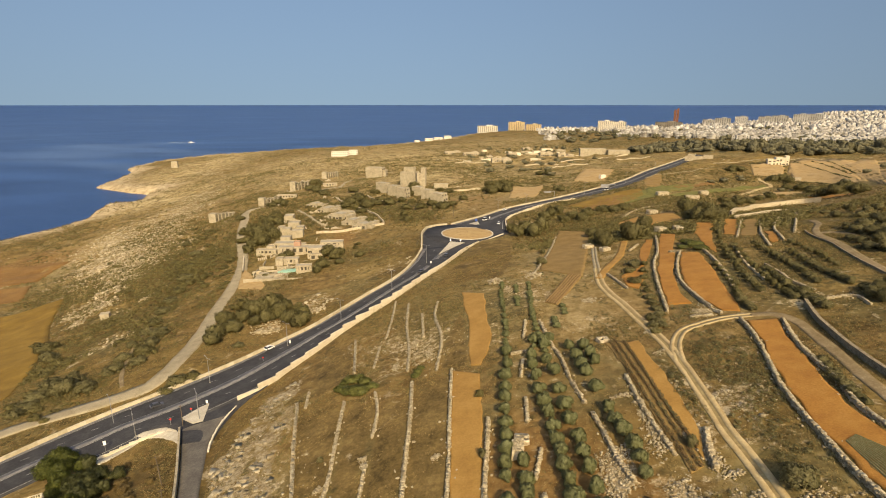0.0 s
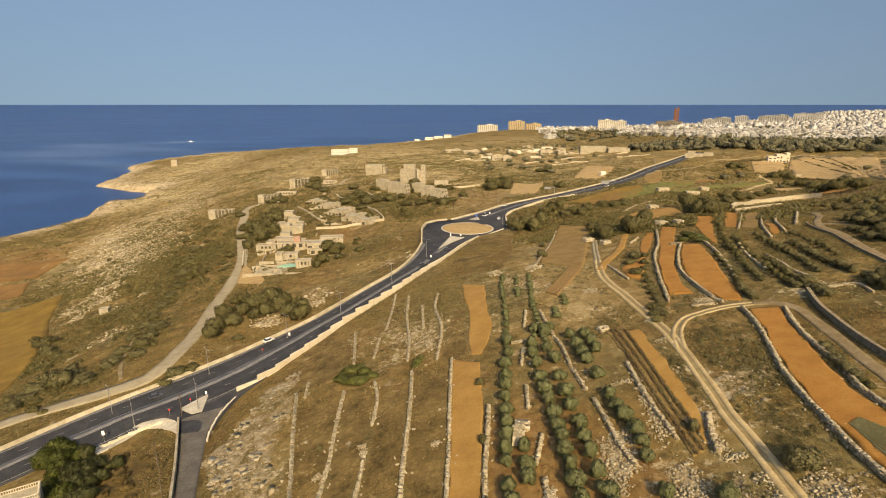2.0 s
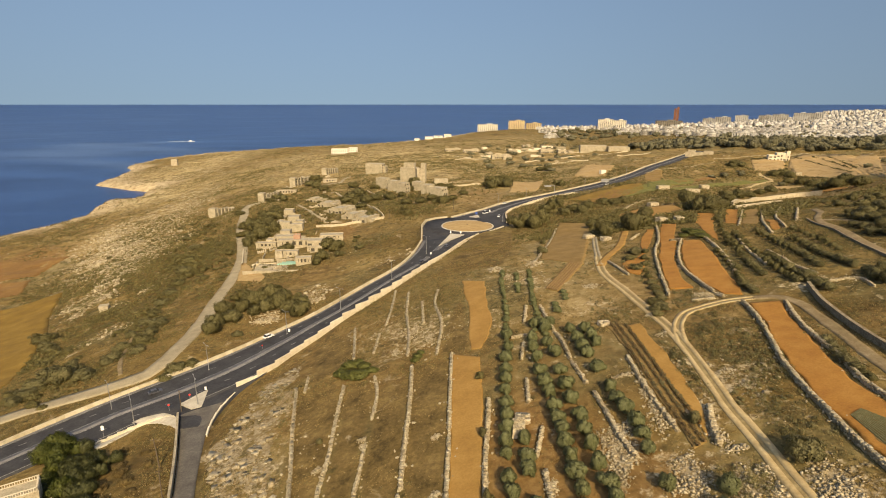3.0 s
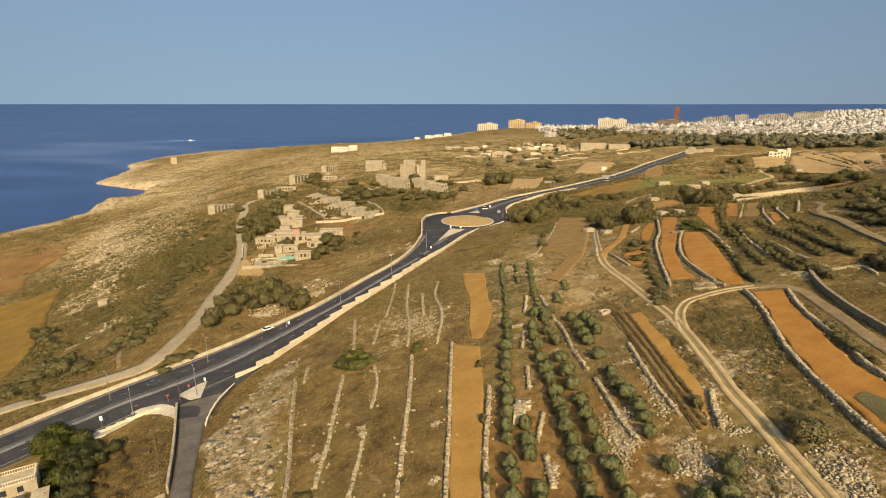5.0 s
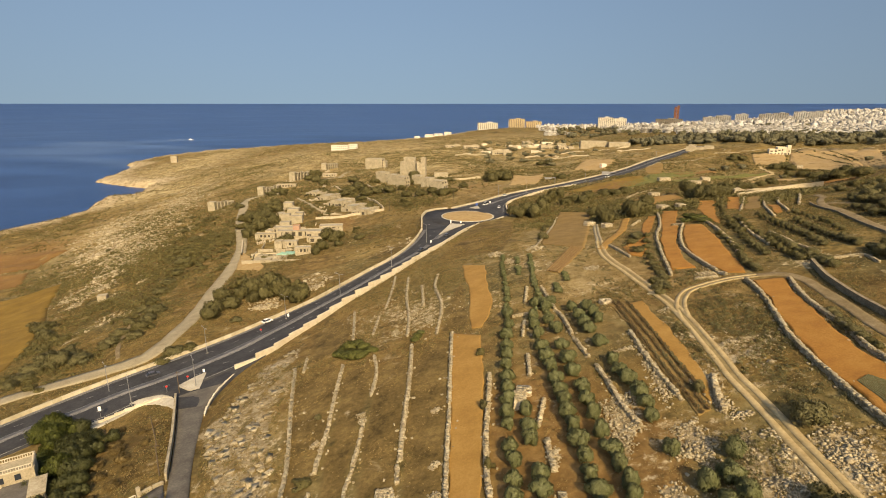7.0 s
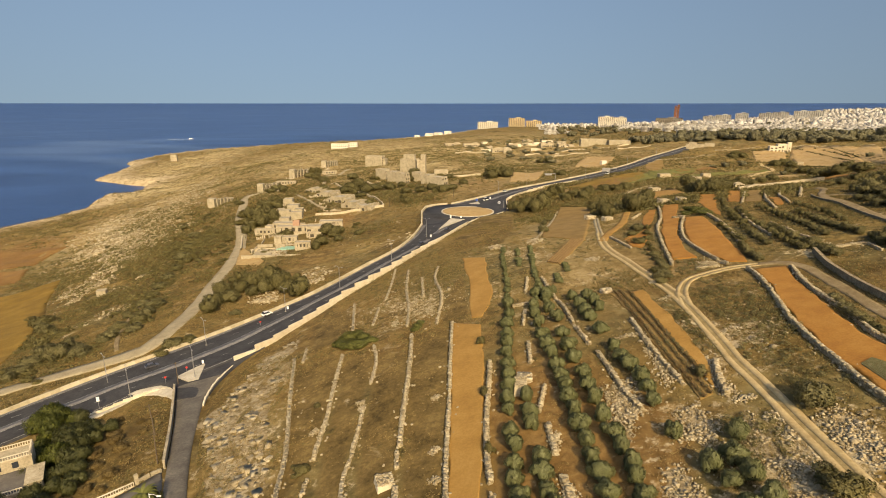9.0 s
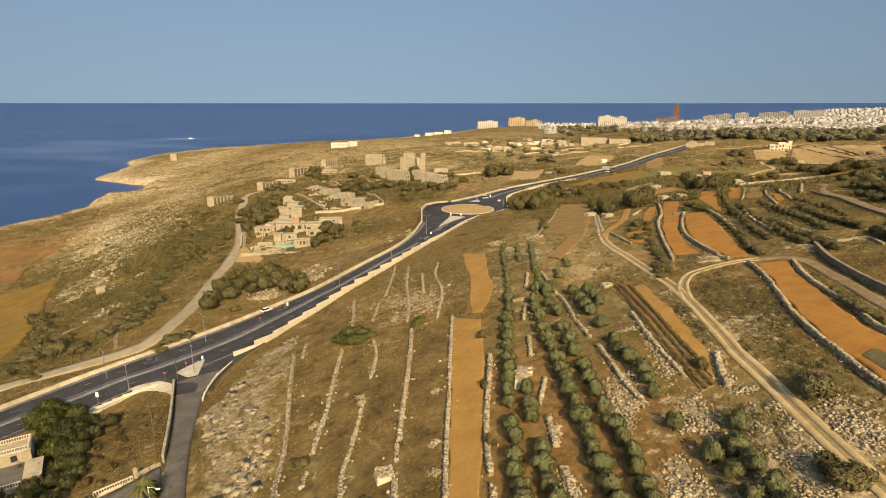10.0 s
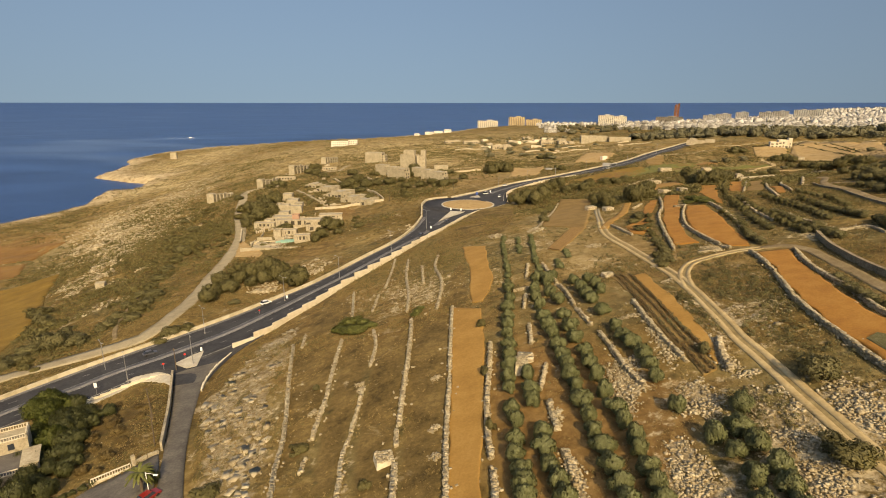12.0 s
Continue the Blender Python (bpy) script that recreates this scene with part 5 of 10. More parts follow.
HILL_BUSHS += [(-91.3, 407.6, 1.7, 1.5), (-113.9, 433.7, 1.8, 1.8), (-94.4, 402.4, 2.8, 1.4), (-116.3, 536.9, 2.4, 2.6), (-113, 494.4, 1.8, 1.2), (-101.8, 519.9, 1.6, 1.8), (-117.2, 517.9, 2.1, 1.8), (-107.4, 521.8, 1.5, 1.3), (-119.6, 511.8, 1.9, 2.3), (-125.6, 486.6, 3, 1.3), (-150, 532.5, 2, 2), (-125.2, 509.9, 2.9, 1.2), (-125.4, 520.8, 2.8, 1.2), (-113.9, 484.4, 3, 2), (-108.7, 293.9, 2.1, 1.3), (-102.2, 300, 2.1, 1.4)]
HILL_BUSHS += [(-112.1, 300.6, 2.1, 1.4), (-104.4, 296.7, 2.5, 1.9), (-107.4, 303, 1.7, 1.5), (-168.2, 563.7, 2.5, 2.2), (-167.4, 574.8, 1.9, 1.8), (-167.8, 533.7, 2.6, 1.9)]
HEDGE_SHRUBS = []
HEDGE_SHRUBS += [(110.5, 194.5, 1.7, 1.9), (108.8, 188.2, 1.7, 1.9), (107.1, 182.2, 1.7, 1.9), (105.4, 176.4, 1.7, 1.9), (103.8, 170.8, 1.7, 1.9), (102.2, 165.6, 1.7, 1.9), (101, 161, 1.7, 1.9), (99.9, 156.5, 1.7, 1.9), (98.8, 152.3, 1.7, 1.9), (97.8, 148.4, 1.7, 1.9), (97.1, 144.9, 1.7, 1.9), (96.7, 141.8, 1.7, 1.9), (96.3, 138.9, 1.7, 1.9), (96.1, 136.2, 1.7, 1.9), (117.9, 193.9, 1.7, 1.9), (116.9, 189.1, 1.7, 1.9)]
HEDGE_SHRUBS += [(116, 184.6, 1.7, 1.9), (115, 180, 1.7, 1.9), (113.8, 175.4, 1.7, 1.9), (113.1, 171.4, 1.7, 1.9), (112.5, 167.8, 1.7, 1.9), (112, 164.4, 1.7, 1.9), (111.4, 160.9, 1.7, 1.9), (110.6, 157.3, 1.7, 1.9), (109.7, 153.7, 1.7, 1.9), (108.7, 150.2, 1.7, 1.9), (107.8, 146.9, 1.7, 1.9), (107, 143.8, 1.7, 1.9), (103.6, 186.3, 1.6, 1.8), (102.1, 181.2, 1.6, 1.8), (100.7, 176.3, 1.6, 1.8), (99.4, 171.7, 1.6, 1.8)]
HEDGE_SHRUBS += [(98.2, 167.5, 1.6, 1.8), (96.9, 163.3, 1.6, 1.8), (95.9, 159.4, 1.6, 1.8), (95, 155.8, 1.6, 1.8), (94.2, 152.4, 1.6, 1.8), (93.4, 149.2, 1.6, 1.8), (92.7, 146, 1.6, 1.8), (104, 162.7, 1.7, 1.9), (103.1, 159.1, 1.7, 1.9), (102.3, 155.6, 1.7, 1.9), (101.5, 152.3, 1.7, 1.9), (100.8, 149.2, 1.7, 1.9), (100.1, 146.1, 1.7, 1.9), (99.4, 143.1, 1.7, 1.9), (99, 140.5, 1.7, 1.9), (98.6, 138.1, 1.7, 1.9)]
HEDGE_SHRUBS += [(98.4, 135.9, 1.7, 1.9), (98.1, 133.7, 1.7, 1.9), (97.8, 131.5, 1.7, 1.9), (97.6, 129.5, 1.7, 1.9), (119.6, 175.1, 1.7, 1.9), (118.6, 171.1, 1.7, 1.9), (117.7, 167.2, 1.7, 1.9), (116.7, 163.4, 1.7, 1.9), (115.7, 159.6, 1.7, 1.9), (114.9, 156.3, 1.7, 1.9), (114.2, 153.1, 1.7, 1.9), (113.8, 150.3, 1.7, 1.9), (113.4, 147.6, 1.7, 1.9), (113.1, 145.1, 1.7, 1.9), (112.9, 142.8, 1.7, 1.9), (112.7, 140.6, 1.7, 1.9)]
HEDGE_SHRUBS += [(112.4, 138.4, 1.7, 1.9), (126.9, 186.8, 1.6, 1.7), (126.1, 181.9, 1.6, 1.7), (125.3, 177.2, 1.6, 1.7), (124.4, 172.5, 1.6, 1.7), (123.6, 168.1, 1.6, 1.7), (122.4, 163.4, 1.6, 1.7), (121.1, 158.8, 1.6, 1.7), (119.9, 154.4, 1.6, 1.7), (100, 137.6, 2.4, 2), (99.3, 133.9, 2.4, 2), (98.6, 130.3, 2.4, 2), (98, 126.9, 2.4, 2), (87.5, 149.8, 1.6, 1.8), (86.5, 146.7, 1.6, 1.8), (85.5, 143.7, 1.6, 1.8)]
HEDGE_SHRUBS += [(84.6, 140.9, 1.6, 1.8), (84.4, 138.7, 1.6, 1.8), (84.2, 136.6, 1.6, 1.8), (84, 134.6, 1.6, 1.8), (95.2, 176.3, 2, 1.8), (93.7, 170.2, 2, 1.8), (92.1, 164.2, 2, 1.8), (90.9, 159.1, 2, 1.8), (89.9, 154.4, 2, 1.8), (76.2, 191.7, 1.8, 1.8), (72.8, 183, 1.8, 1.8), (69.8, 175.2, 1.8, 1.8), (67.8, 168.4, 1.8, 1.8), (66.3, 162.1, 1.8, 1.8), (64.9, 156.2, 1.8, 1.8), (64, 151.1, 1.8, 1.8)]
HEDGE_SHRUBS += [(63.2, 146.3, 1.8, 1.8), (62.2, 141.5, 1.8, 1.8), (61.1, 136.9, 1.8, 1.8), (60.3, 134.4, 1.8, 1.8), (60.2, 137.8, 1.8, 1.8), (60, 141.3, 1.8, 1.8), (59.3, 139.9, 1.8, 1.8), (58.1, 135.2, 1.8, 1.8), (57, 130.8, 1.8, 1.8), (80.6, 102.1, 1.8, 1.5), (79.7, 99.2, 1.8, 1.5), (79, 96.5, 1.8, 1.5), (78.2, 93.8, 1.8, 1.5), (77.7, 91.5, 1.8, 1.5), (77.3, 89.3, 1.8, 1.5), (77, 87.3, 1.8, 1.5)]
HEDGE_SHRUBS += [(76.7, 85.3, 1.8, 1.5), (125.8, 236.4, 2, 2.2), (119.7, 224.1, 2, 2.2), (114.7, 213.7, 2, 2.2), (110.2, 203.9, 2, 2.2), (107.3, 196, 2, 2.2), (105.2, 189.7, 2, 2.2), (103.3, 183.9, 2, 2.2), (102.6, 179.6, 2, 2.2), (101.9, 175.5, 2, 2.2), (-22.5, 133.3, 2.8, 1.8), (-23.8, 133.8, 2.8, 1.8), (-25.2, 134.3, 2.8, 1.8), (-26.6, 135.1, 2.8, 1.8), (-28.1, 136.3, 2.8, 1.8), (-29.7, 137.5, 2.8, 1.8)]
HEDGE_SHRUBS += [(-28.7, 141.4, 2.6, 1.6), (-26.8, 141.3, 2.6, 1.6), (-24.8, 141.2, 2.6, 1.6), (-22.5, 138.2, 2.6, 1.6), (-20.3, 134.9, 2.6, 1.6), (-6.2, 138.8, 1.6, 1), (-6.9, 136.9, 1.6, 1), (-7.6, 135, 1.6, 1), (382.2, 579.6, 1.8, 1.4), (381.4, 574.2, 1.4, 1.9), (381.8, 570.6, 1.2, 1.5), (382.7, 567.9, 2.5, 1.1), (377.6, 556.2, 2, 1.6), (375.3, 548.9, 1.3, 1.4), (375.6, 545.5, 2.2, 1.5), (371.7, 535.9, 2.2, 1.2)]
HEDGE_SHRUBS += [(371.6, 531.9, 1.5, 1.1), (368.7, 523.8, 1.9, 1.9), (366.7, 517.1, 2, 1.8), (366.7, 513.4, 1.7, 1.7), (366.1, 508.8, 1.3, 1.3), (366, 505.1, 2.1, 1.7), (357.2, 489.3, 1.8, 1.1), (354.4, 482.1, 1.6, 1.2), (352.4, 476.2, 1.6, 1.8), (351.5, 472.1, 1.5, 1.9), (350.2, 467.3, 2.4, 1.1), (347.3, 460.7, 1.7, 1.5), (343.8, 453.1, 1.2, 1.4), (342.6, 448.8, 2.5, 1.1), (339.2, 441.7, 2, 1.1), (393.4, 568.7, 2, 1.9)]
HEDGE_SHRUBS += [(395.4, 567.7, 1.5, 1), (397.2, 566.4, 1.3, 1.5), (396.5, 561.7, 1.2, 1.1), (396.6, 558.1, 1.9, 1.9), (390.7, 546.2, 1.8, 1.4), (383.1, 532, 2.1, 1.1), (381.4, 526.2, 2, 1.2), (377.8, 517.8, 2.1, 2), (376.2, 512.3, 1.3, 1.6), (374.6, 506.9, 2, 1.1), (372.7, 501.3, 1.6, 2), (370, 494.4, 2.6, 1.1), (363.4, 482.6, 2.2, 2), (358.5, 473.1, 1.5, 1.6), (358, 469.6, 1.3, 1.4), (356.6, 464.9, 2.1, 1.6)]
HEDGE_SHRUBS += [(368.3, 577.2, 2.3, 1.1), (355.5, 555.4, 1.7, 1.9), (345.1, 537.6, 2, 1.5), (333.2, 516.8, 1.8, 2), (409, 567.7, 2, 1), (408.3, 563.3, 2.3, 1.3), (408, 559.4, 1.8, 1.2), (406.3, 553.6, 1.8, 1.3), (390.1, 528.3, 1.3, 1.6), (383.9, 516.7, 1.3, 1.8), (382.6, 511.9, 1.2, 1.8), (380.8, 506.5, 2.3, 1.5), (376.2, 497.5, 2.2, 1.2), (374.6, 492.6, 2.2, 1.4), (363.1, 474.7, 1.5, 2), (363.3, 472.3, 1.8, 1.4)]
HEDGE_SHRUBS += [(362.8, 469, 2.4, 1.4), (361.7, 465, 2.1, 1.2), (333.4, 578.1, 2.4, 1.3), (337.1, 579, 1.3, 2), (340.9, 580.3, 1.4, 1.9), (343.5, 579.4, 2.6, 1.6), (345.5, 577.5, 1.2, 1.1), (348.5, 577.2, 1.5, 1.4), (351.4, 576.9, 2.1, 2), (355, 577.3, 1.7, 1.1), (363.3, 585.4, 2, 1.1), (364.9, 582.5, 1.3, 1.6), (367.6, 581.4, 2.2, 1.1), (303.5, 471.3, 1.8, 1.7), (306.2, 471.6, 2.3, 1.4), (308.9, 471.9, 2.4, 1.2)]
HEDGE_SHRUBS += [(312.1, 472.9, 2.2, 1.8), (317, 476.5, 2.4, 1.5), (315.9, 471.1, 1.3, 1), (316.8, 468.8, 1.9, 1.2), (316.2, 464.4, 2.1, 1.1), (316.1, 460.6, 2.3, 1.2), (317, 458.4, 1.2, 1.2), (318.6, 457.3, 1.8, 1.6), (319.9, 455.8, 1.7, 1.2), (320.7, 453.4, 1.9, 1.9), (319.9, 448.9, 1.9, 1.9), (319.8, 445.5, 1.2, 2), (320.1, 442.7, 2.4, 1.5), (321, 440.8, 1.9, 1.5), (319, 434.9, 2.5, 1.1)]
BED_ROWS = [[(44.8, 130.7), (43.6, 98.8), (43.5, 77.8)], [(46, 130), (45.1, 99.7), (44.8, 78.5)], [(47.8, 128.3), (46.4, 99.9), (46.3, 83.6)]]

STONE_PILES = []     # x, y, reach across and along
STONE_PILES += [(37.8, 70, 2.7, 1.9), (34.9, 86.3, 2.8, 2.1), (31.4, 57.5, 2.4, 1.7), (31.1, 53.7, 1.7, 1), (54.5, 62.5, 3.4, 1.4), (55.9, 58.7, 1.9, 1), (46.9, 57.5, 2.7, 1), (45.4, 60, 1.8, 1), (44.2, 50.4, 2.5, 1), (49.6, 65.2, 1.1, 1), (49.7, 69.9, 1.5, 1), (17.9, 62.7, 1, 2.2), (72.8, 139.4, 2.3, 2.5), (48.3, 88.7, 1.2, 1), (35.8, 199.9, 2.9, 4.9), (21.2, 201.3, 2.5, 4), (48.4, 163.3, 2.1, 2.3), (24.4, 187.8, 1.7, 3.1), (-17.8, 101.8, 1, 1), (-26.3, 95.2, 1, 1)]
STONE_PILES += [(-1.3, 79.9, 1, 1), (-1.2, 72.2, 1, 1), (-1.5, 96.8, 1, 1), (39.7, 103.4, 2.6, 1), (42, 99.9, 1.5, 1), (57.9, 97.5, 1.7, 1.2), (59.3, 91.9, 1.3, 1.3), (-13.9, 143.6, 1.2, 3.2), (-4, 147.6, 1.2, 4.1), (-8.8, 158.1, 1, 5.1), (-76.1, 212.4, 5.8, 3.9), (-57.7, 228.2, 4, 5), (48, 80.1, 1, 3.6), (32.3, 77.7, 1.5, 1), (48.8, 75.4, 1.7, 1), (18.6, 75.5, 1, 2), (54.3, 119, 2.2, 1.4), (56.4, 131.5, 2.1, 1.8), (-17.2, 100, 1, 1), (-270.9, 419.4, 10.9, 14)]
STONE_PILES += [(-267.8, 435.1, 8.4, 14), (-237.3, 357.4, 5.7, 14), (-217.8, 352.8, 6.9, 13.7), (-211.6, 304.7, 5.4, 8.5), (-211.6, 283.6, 4, 5.8), (-176.6, 299.8, 3.9, 5.2), (-225.9, 407, 7.6, 11.7), (-211, 424.6, 7.8, 9.4), (-299.4, 425.7, 5.7, 14)]
FINNED = [(-207.1, 482.4, 19, 7, 5), (-172.8, 516, 17, 8.2, 4), (-162.3, 592.6, 18, 9.5, 4), (-142.7, 666.7, 18, 7.5, 5)]   # x, y, width, height, fins
BROKEN_WALLS = [(-125.8, 412.6), (-122.2, 408.2), (-126.7, 441.7), (-125.5, 397.9), (-131.5, 433.7), (-111.3, 409.6), (-94.7, 309), (-104.9, 324), (-96.2, 294.9), (-101.2, 301.1), (-105, 327.4), (-95.9, 305.2), (-117.9, 332.7), (-93.9, 308.9), (-93.6, 293.7), (-82.1, 399.2), (-94.3, 413), (-90.6, 402.7), (-88.9, 462.7), (-113.6, 462.4), (-80.4, 431.3), (-94, 446.1), (-96.8, 441.2), (-98.6, 426.7), (-114, 339.2), (-111.7, 337.9), (-107.7, 336.1), (-118.5, 359.3), (-107.8, 336.6), (-75.3, 347.6), (-82.1, 364.8), (-76.6, 348), (-91.2, 372.1), (-72.7, 331), (-172.8, 585.4), (-184.3, 660.1), (-167.5, 586.3), (-170, 659.7), (-140.5, 647.5), (-129.1, 610.2), (-106.4, 522.9), (-118.7, 527.7), (-148.8, 634.9)]


# ---- plants ----
OLIVE_LEAF = shade("olive_leaf", [(0.3, 0.082, 0.090, 0.037), (0.5, 0.149, 0.158, 0.069), (0.7, 0.233, 0.240, 0.119)], 1.2, 0.6, 0.0, spread_by="island", thin=0.2)
DARK_LEAF = shade("dark_leaf", [(0.3, 0.071, 0.063, 0.023), (0.5, 0.133, 0.118, 0.046), (0.7, 0.209, 0.187, 0.079)], 0.25, 0.65, 0.0, spread_by="island", thin=0.25)
GREEN_LEAF = shade("green_leaf", [(0.3, 0.052, 0.056, 0.014), (0.5, 0.112, 0.118, 0.030), (0.7, 0.20, 0.20, 0.062)], 0.9, 0.6, 0.0, spread_by="island", thin=0.2)
SAGE_LEAF = shade("sage_leaf", [(0.3, 0.073, 0.068, 0.029), (0.5, 0.151, 0.136, 0.059), (0.7, 0.254, 0.224, 0.106)], 0.3, 0.65, 0.0, spread_by="island", thin=0.25)
DRY_LEAF = shade("dry_scrub_leaf", [(0.3, 0.085, 0.058, 0.022), (0.5, 0.165, 0.118, 0.045), (0.7, 0.27, 0.20, 0.084)], 0.3, 0.8, 0.0, spread_by="island", thin=0.25)
HILL_LEAF = shade("dusty_dark_leaf", [(0.3, 0.064, 0.057, 0.021), (0.5, 0.131, 0.114, 0.041), (0.7, 0.223, 0.190, 0.073)], 0.3, 0.65, 0.0, spread_by="island", thin=0.2)
BARK = shade("bark", [(0.3, 0.05, 0.038, 0.026), (0.6, 0.13, 0.10, 0.07)], 3.0, 0.95, 0.6, 12)


def raw_mesh(name, verts, faces, material, smooth_faces=False):
    """A mesh from arrays of points and of equally sided faces."""
    verts, faces = np.asarray(verts, np.float32), np.asarray(faces, np.int32)
    me = bpy.data.meshes.new(name)
    me.vertices.add(len(verts))
    me.vertices.foreach_set("co", verts.reshape(-1))
    me.loops.add(faces.size)
    me.loops.foreach_set("vertex_index", faces.reshape(-1))
    me.polygons.add(len(faces))
    me.polygons.foreach_set("loop_start", np.arange(0, faces.size, faces.shape[1], dtype=np.int32))
    me.update(calc_edges=True)
    me.materials.append(material)
    if smooth_faces:
        me.polygons.foreach_set("use_smooth", np.ones(len(faces), bool))
    return me


def leaf_cloud(rng, centres, radii, per, size, squash=0.8):
    """Small leaf sprays (bent quads) over the surfaces of many lobes."""
    n = len(centres) * per
    d = rng.normal(size=(n, 3))
    d /= np.linalg.norm(d, axis=1)[:, None]
    c = np.repeat(centres, per, 0)
    r = np.repeat(radii, per)[:, None] * rng.uniform(0.72, 1.08, (n, 1))
    p = c + d * r * np.array([1, 1, squash])
    nrm = d + rng.normal(scale=0.5, size=(n, 3))
    nrm /= np.linalg.norm(nrm, axis=1)[:, None]
    u = np.cross(nrm, rng.normal(size=(n, 3)))
    u /= np.linalg.norm(u, axis=1)[:, None]
    v = np.cross(nrm, u)
    s = size * rng.uniform(0.6, 1.4, (n, 1))
    verts = np.stack([p - u * s, p - v * s * 0.55 + nrm * s * 0.15, p + u * s, p + v * s * 0.55 + nrm * s * 0.15], 1).reshape(-1, 3)
    return verts, np.arange(n * 4).reshape(-1, 4)


def round_off(me, centres, per, middle=None):
    """Leaf normals that lean outwards from the lobe and from the crown's middle, so that foliage shades softly."""
    co = np.empty(len(me.vertices) * 3, np.float32)
    me.vertices.foreach_get("co", co)
    co = co.reshape(-1, 3)
    out = co - (np.repeat(centres, per * 4, 0) if per else centres)
    out /= np.linalg.norm(out, axis=1)[:, None] + 1e-6
    if middle is not None:
        far = co - np.asarray(middle)
        out = out * 0.6 + far / (np.linalg.norm(far, axis=1)[:, None] + 1e-6) * 0.7
    own = np.empty(len(me.polygons) * 3, np.float32)
    me.polygons.foreach_get("normal", own)
    out = out + 0.22 * np.repeat(own.reshape(-1, 3), 4, 0)
    out /= np.linalg.norm(out, axis=1)[:, None] + 1e-6
    me.polygons.foreach_set("use_smooth", np.ones(len(me.polygons), bool))
    me.normals_split_custom_set_from_vertices(out.tolist())
    return me


def crown_mesh(name, seed, material, radius, height, base, lobes, per, size, spread=(0.25, 0.78), lobe=(0.26, 0.46)):
    """An uneven crown: lobes round a squat core, each set with leaf sprays."""
    rng = np.random.RandomState(seed)
    d = rng.normal(size=(lobes, 3))
    d /= np.linalg.norm(d, axis=1)[:, None]
    reach = rng.uniform(*spread, (lobes, 1))
    mid = base + (height - base) * 0.5
    c = d * reach * np.array([radius, radius, (height - base) * 0.5])
    c[:, 2] += mid
    rad = radius * rng.uniform(*lobe, lobes)
    v, f = leaf_cloud(rng, c, rad, per, size)
    inner, g = leaf_cloud(rng, c, rad * 0.78, per // 3, size * 1.8)     # denser foliage inside each lobe
    v, f = np.concatenate([v, inner]), np.concatenate([f, g + len(v)])
    v[:, 2] = np.maximum(v[:, 2], base * 0.6 + 0.05)
    owners = np.concatenate([np.repeat(c, per * 4, 0), np.repeat(c, per // 3 * 4, 0)])
    return round_off(raw_mesh(name, v, f, material), owners, None, (0, 0, base + (height - base) * 0.4))


def trunk_mesh(name, seed, height, radius, limbs, reach):
    """A tapered, slightly crooked trunk with limbs."""
    rng = np.random.RandomState(seed)
    verts, faces = [], []

    def tube(points, radii, sides=7):
        start = len(verts)
        for p, r in zip(points, radii):
            for k in range(sides):
                a = 2 * math.pi * k / sides
                verts.append((p[0] + r * math.cos(a), p[1] + r * math.sin(a), p[2]))
        for i in range(len(points) - 1):
            for k in range(sides):
                a, b = start + i * sides + k, start + i * sides + (k + 1) % sides
                faces.append((a, b, b + sides, a + sides))
    bend = rng.normal(scale=0.12 * height, size=(4, 2))
    stem = [(0, 0, -0.3), (*(bend[0] * 0.3), height * 0.35), (*(bend[1] * 0.5), height * 0.7), (*(bend[2] * 0.6), height)]
    tube(stem, [radius * 1.35, radius, radius * 0.8, radius * 0.5])
    for k in range(limbs):
        a = 2 * math.pi * k / limbs + rng.uniform(-0.4, 0.4)
        z0 = height * rng.uniform(0.45, 0.75)
        p = np.array([stem[2][0] * 0.8, stem[2][1] * 0.8, z0])
        q = p + np.array([math.cos(a), math.sin(a), rng.uniform(0.5, 0.9)]) * reach
        tube([p, (p + q) / 2 + np.array([0, 0, 0.1 * reach]), q], [radius * 0.5, radius * 0.35, radius * 0.12], 5)
    return raw_mesh(name, verts, faces, BARK, True)


def make_plant(name, crown, trunk=None):
    """An Empty at the base with its trunk and crown, or a bush that is all foliage."""
    if trunk is None:
        return new(name, crown)
    top = new(name)
    for part_name, me in (("trunk", trunk), ("crown", crown)) if name.endswith("tree") else (("stem", trunk), ("foliage", crown)):
        new(part_name, me).parent = top
    return top


def plant_pose(x, y, sx, sz, turn, z=None):
    z = float(ground_z(x, y)[0]) if z is None else z
    return Matrix.Translation((x, y, z - 0.05)) @ Matrix.Rotation(turn, 4, "Z") @ Matrix.Diagonal((sx, sx, sz, 1))


def plant_all(name, places, crowns, trunks, label, category, group, jitter=0.12, seed=5):
    """places: (x, y, radius, height); the meshes are of radius 1 and height 1."""
    rng = random.Random(seed)
    models = []
    for i, crown in enumerate(crowns):
        ob = make_plant(name, crown, trunks[i] if trunks else None)
        models.append(tagged(ob, label, category, group))
    own = {}
    xy = np.array([p[:2] for p in places], float)
    zs = ground_z(xy[:, 0], xy[:, 1])
    for (x, y, r, h), z in zip(places, zs):
        k = rng.randrange(len(models))
        m = plant_pose(x, y, r * rng.uniform(1 - jitter, 1 + jitter), h * rng.uniform(1 - jitter, 1 + jitter), rng.uniform(0, 6.28), float(z))
        if k in own:
            copy_thing(models[k], m)
        else:
            own[k] = m
    for k, ob in enumerate(models):
        if k in own:
            ob.matrix_basis = own[k]
        else:
            for o in (*ob.children_recursive, ob):
                bpy.data.objects.remove(o)


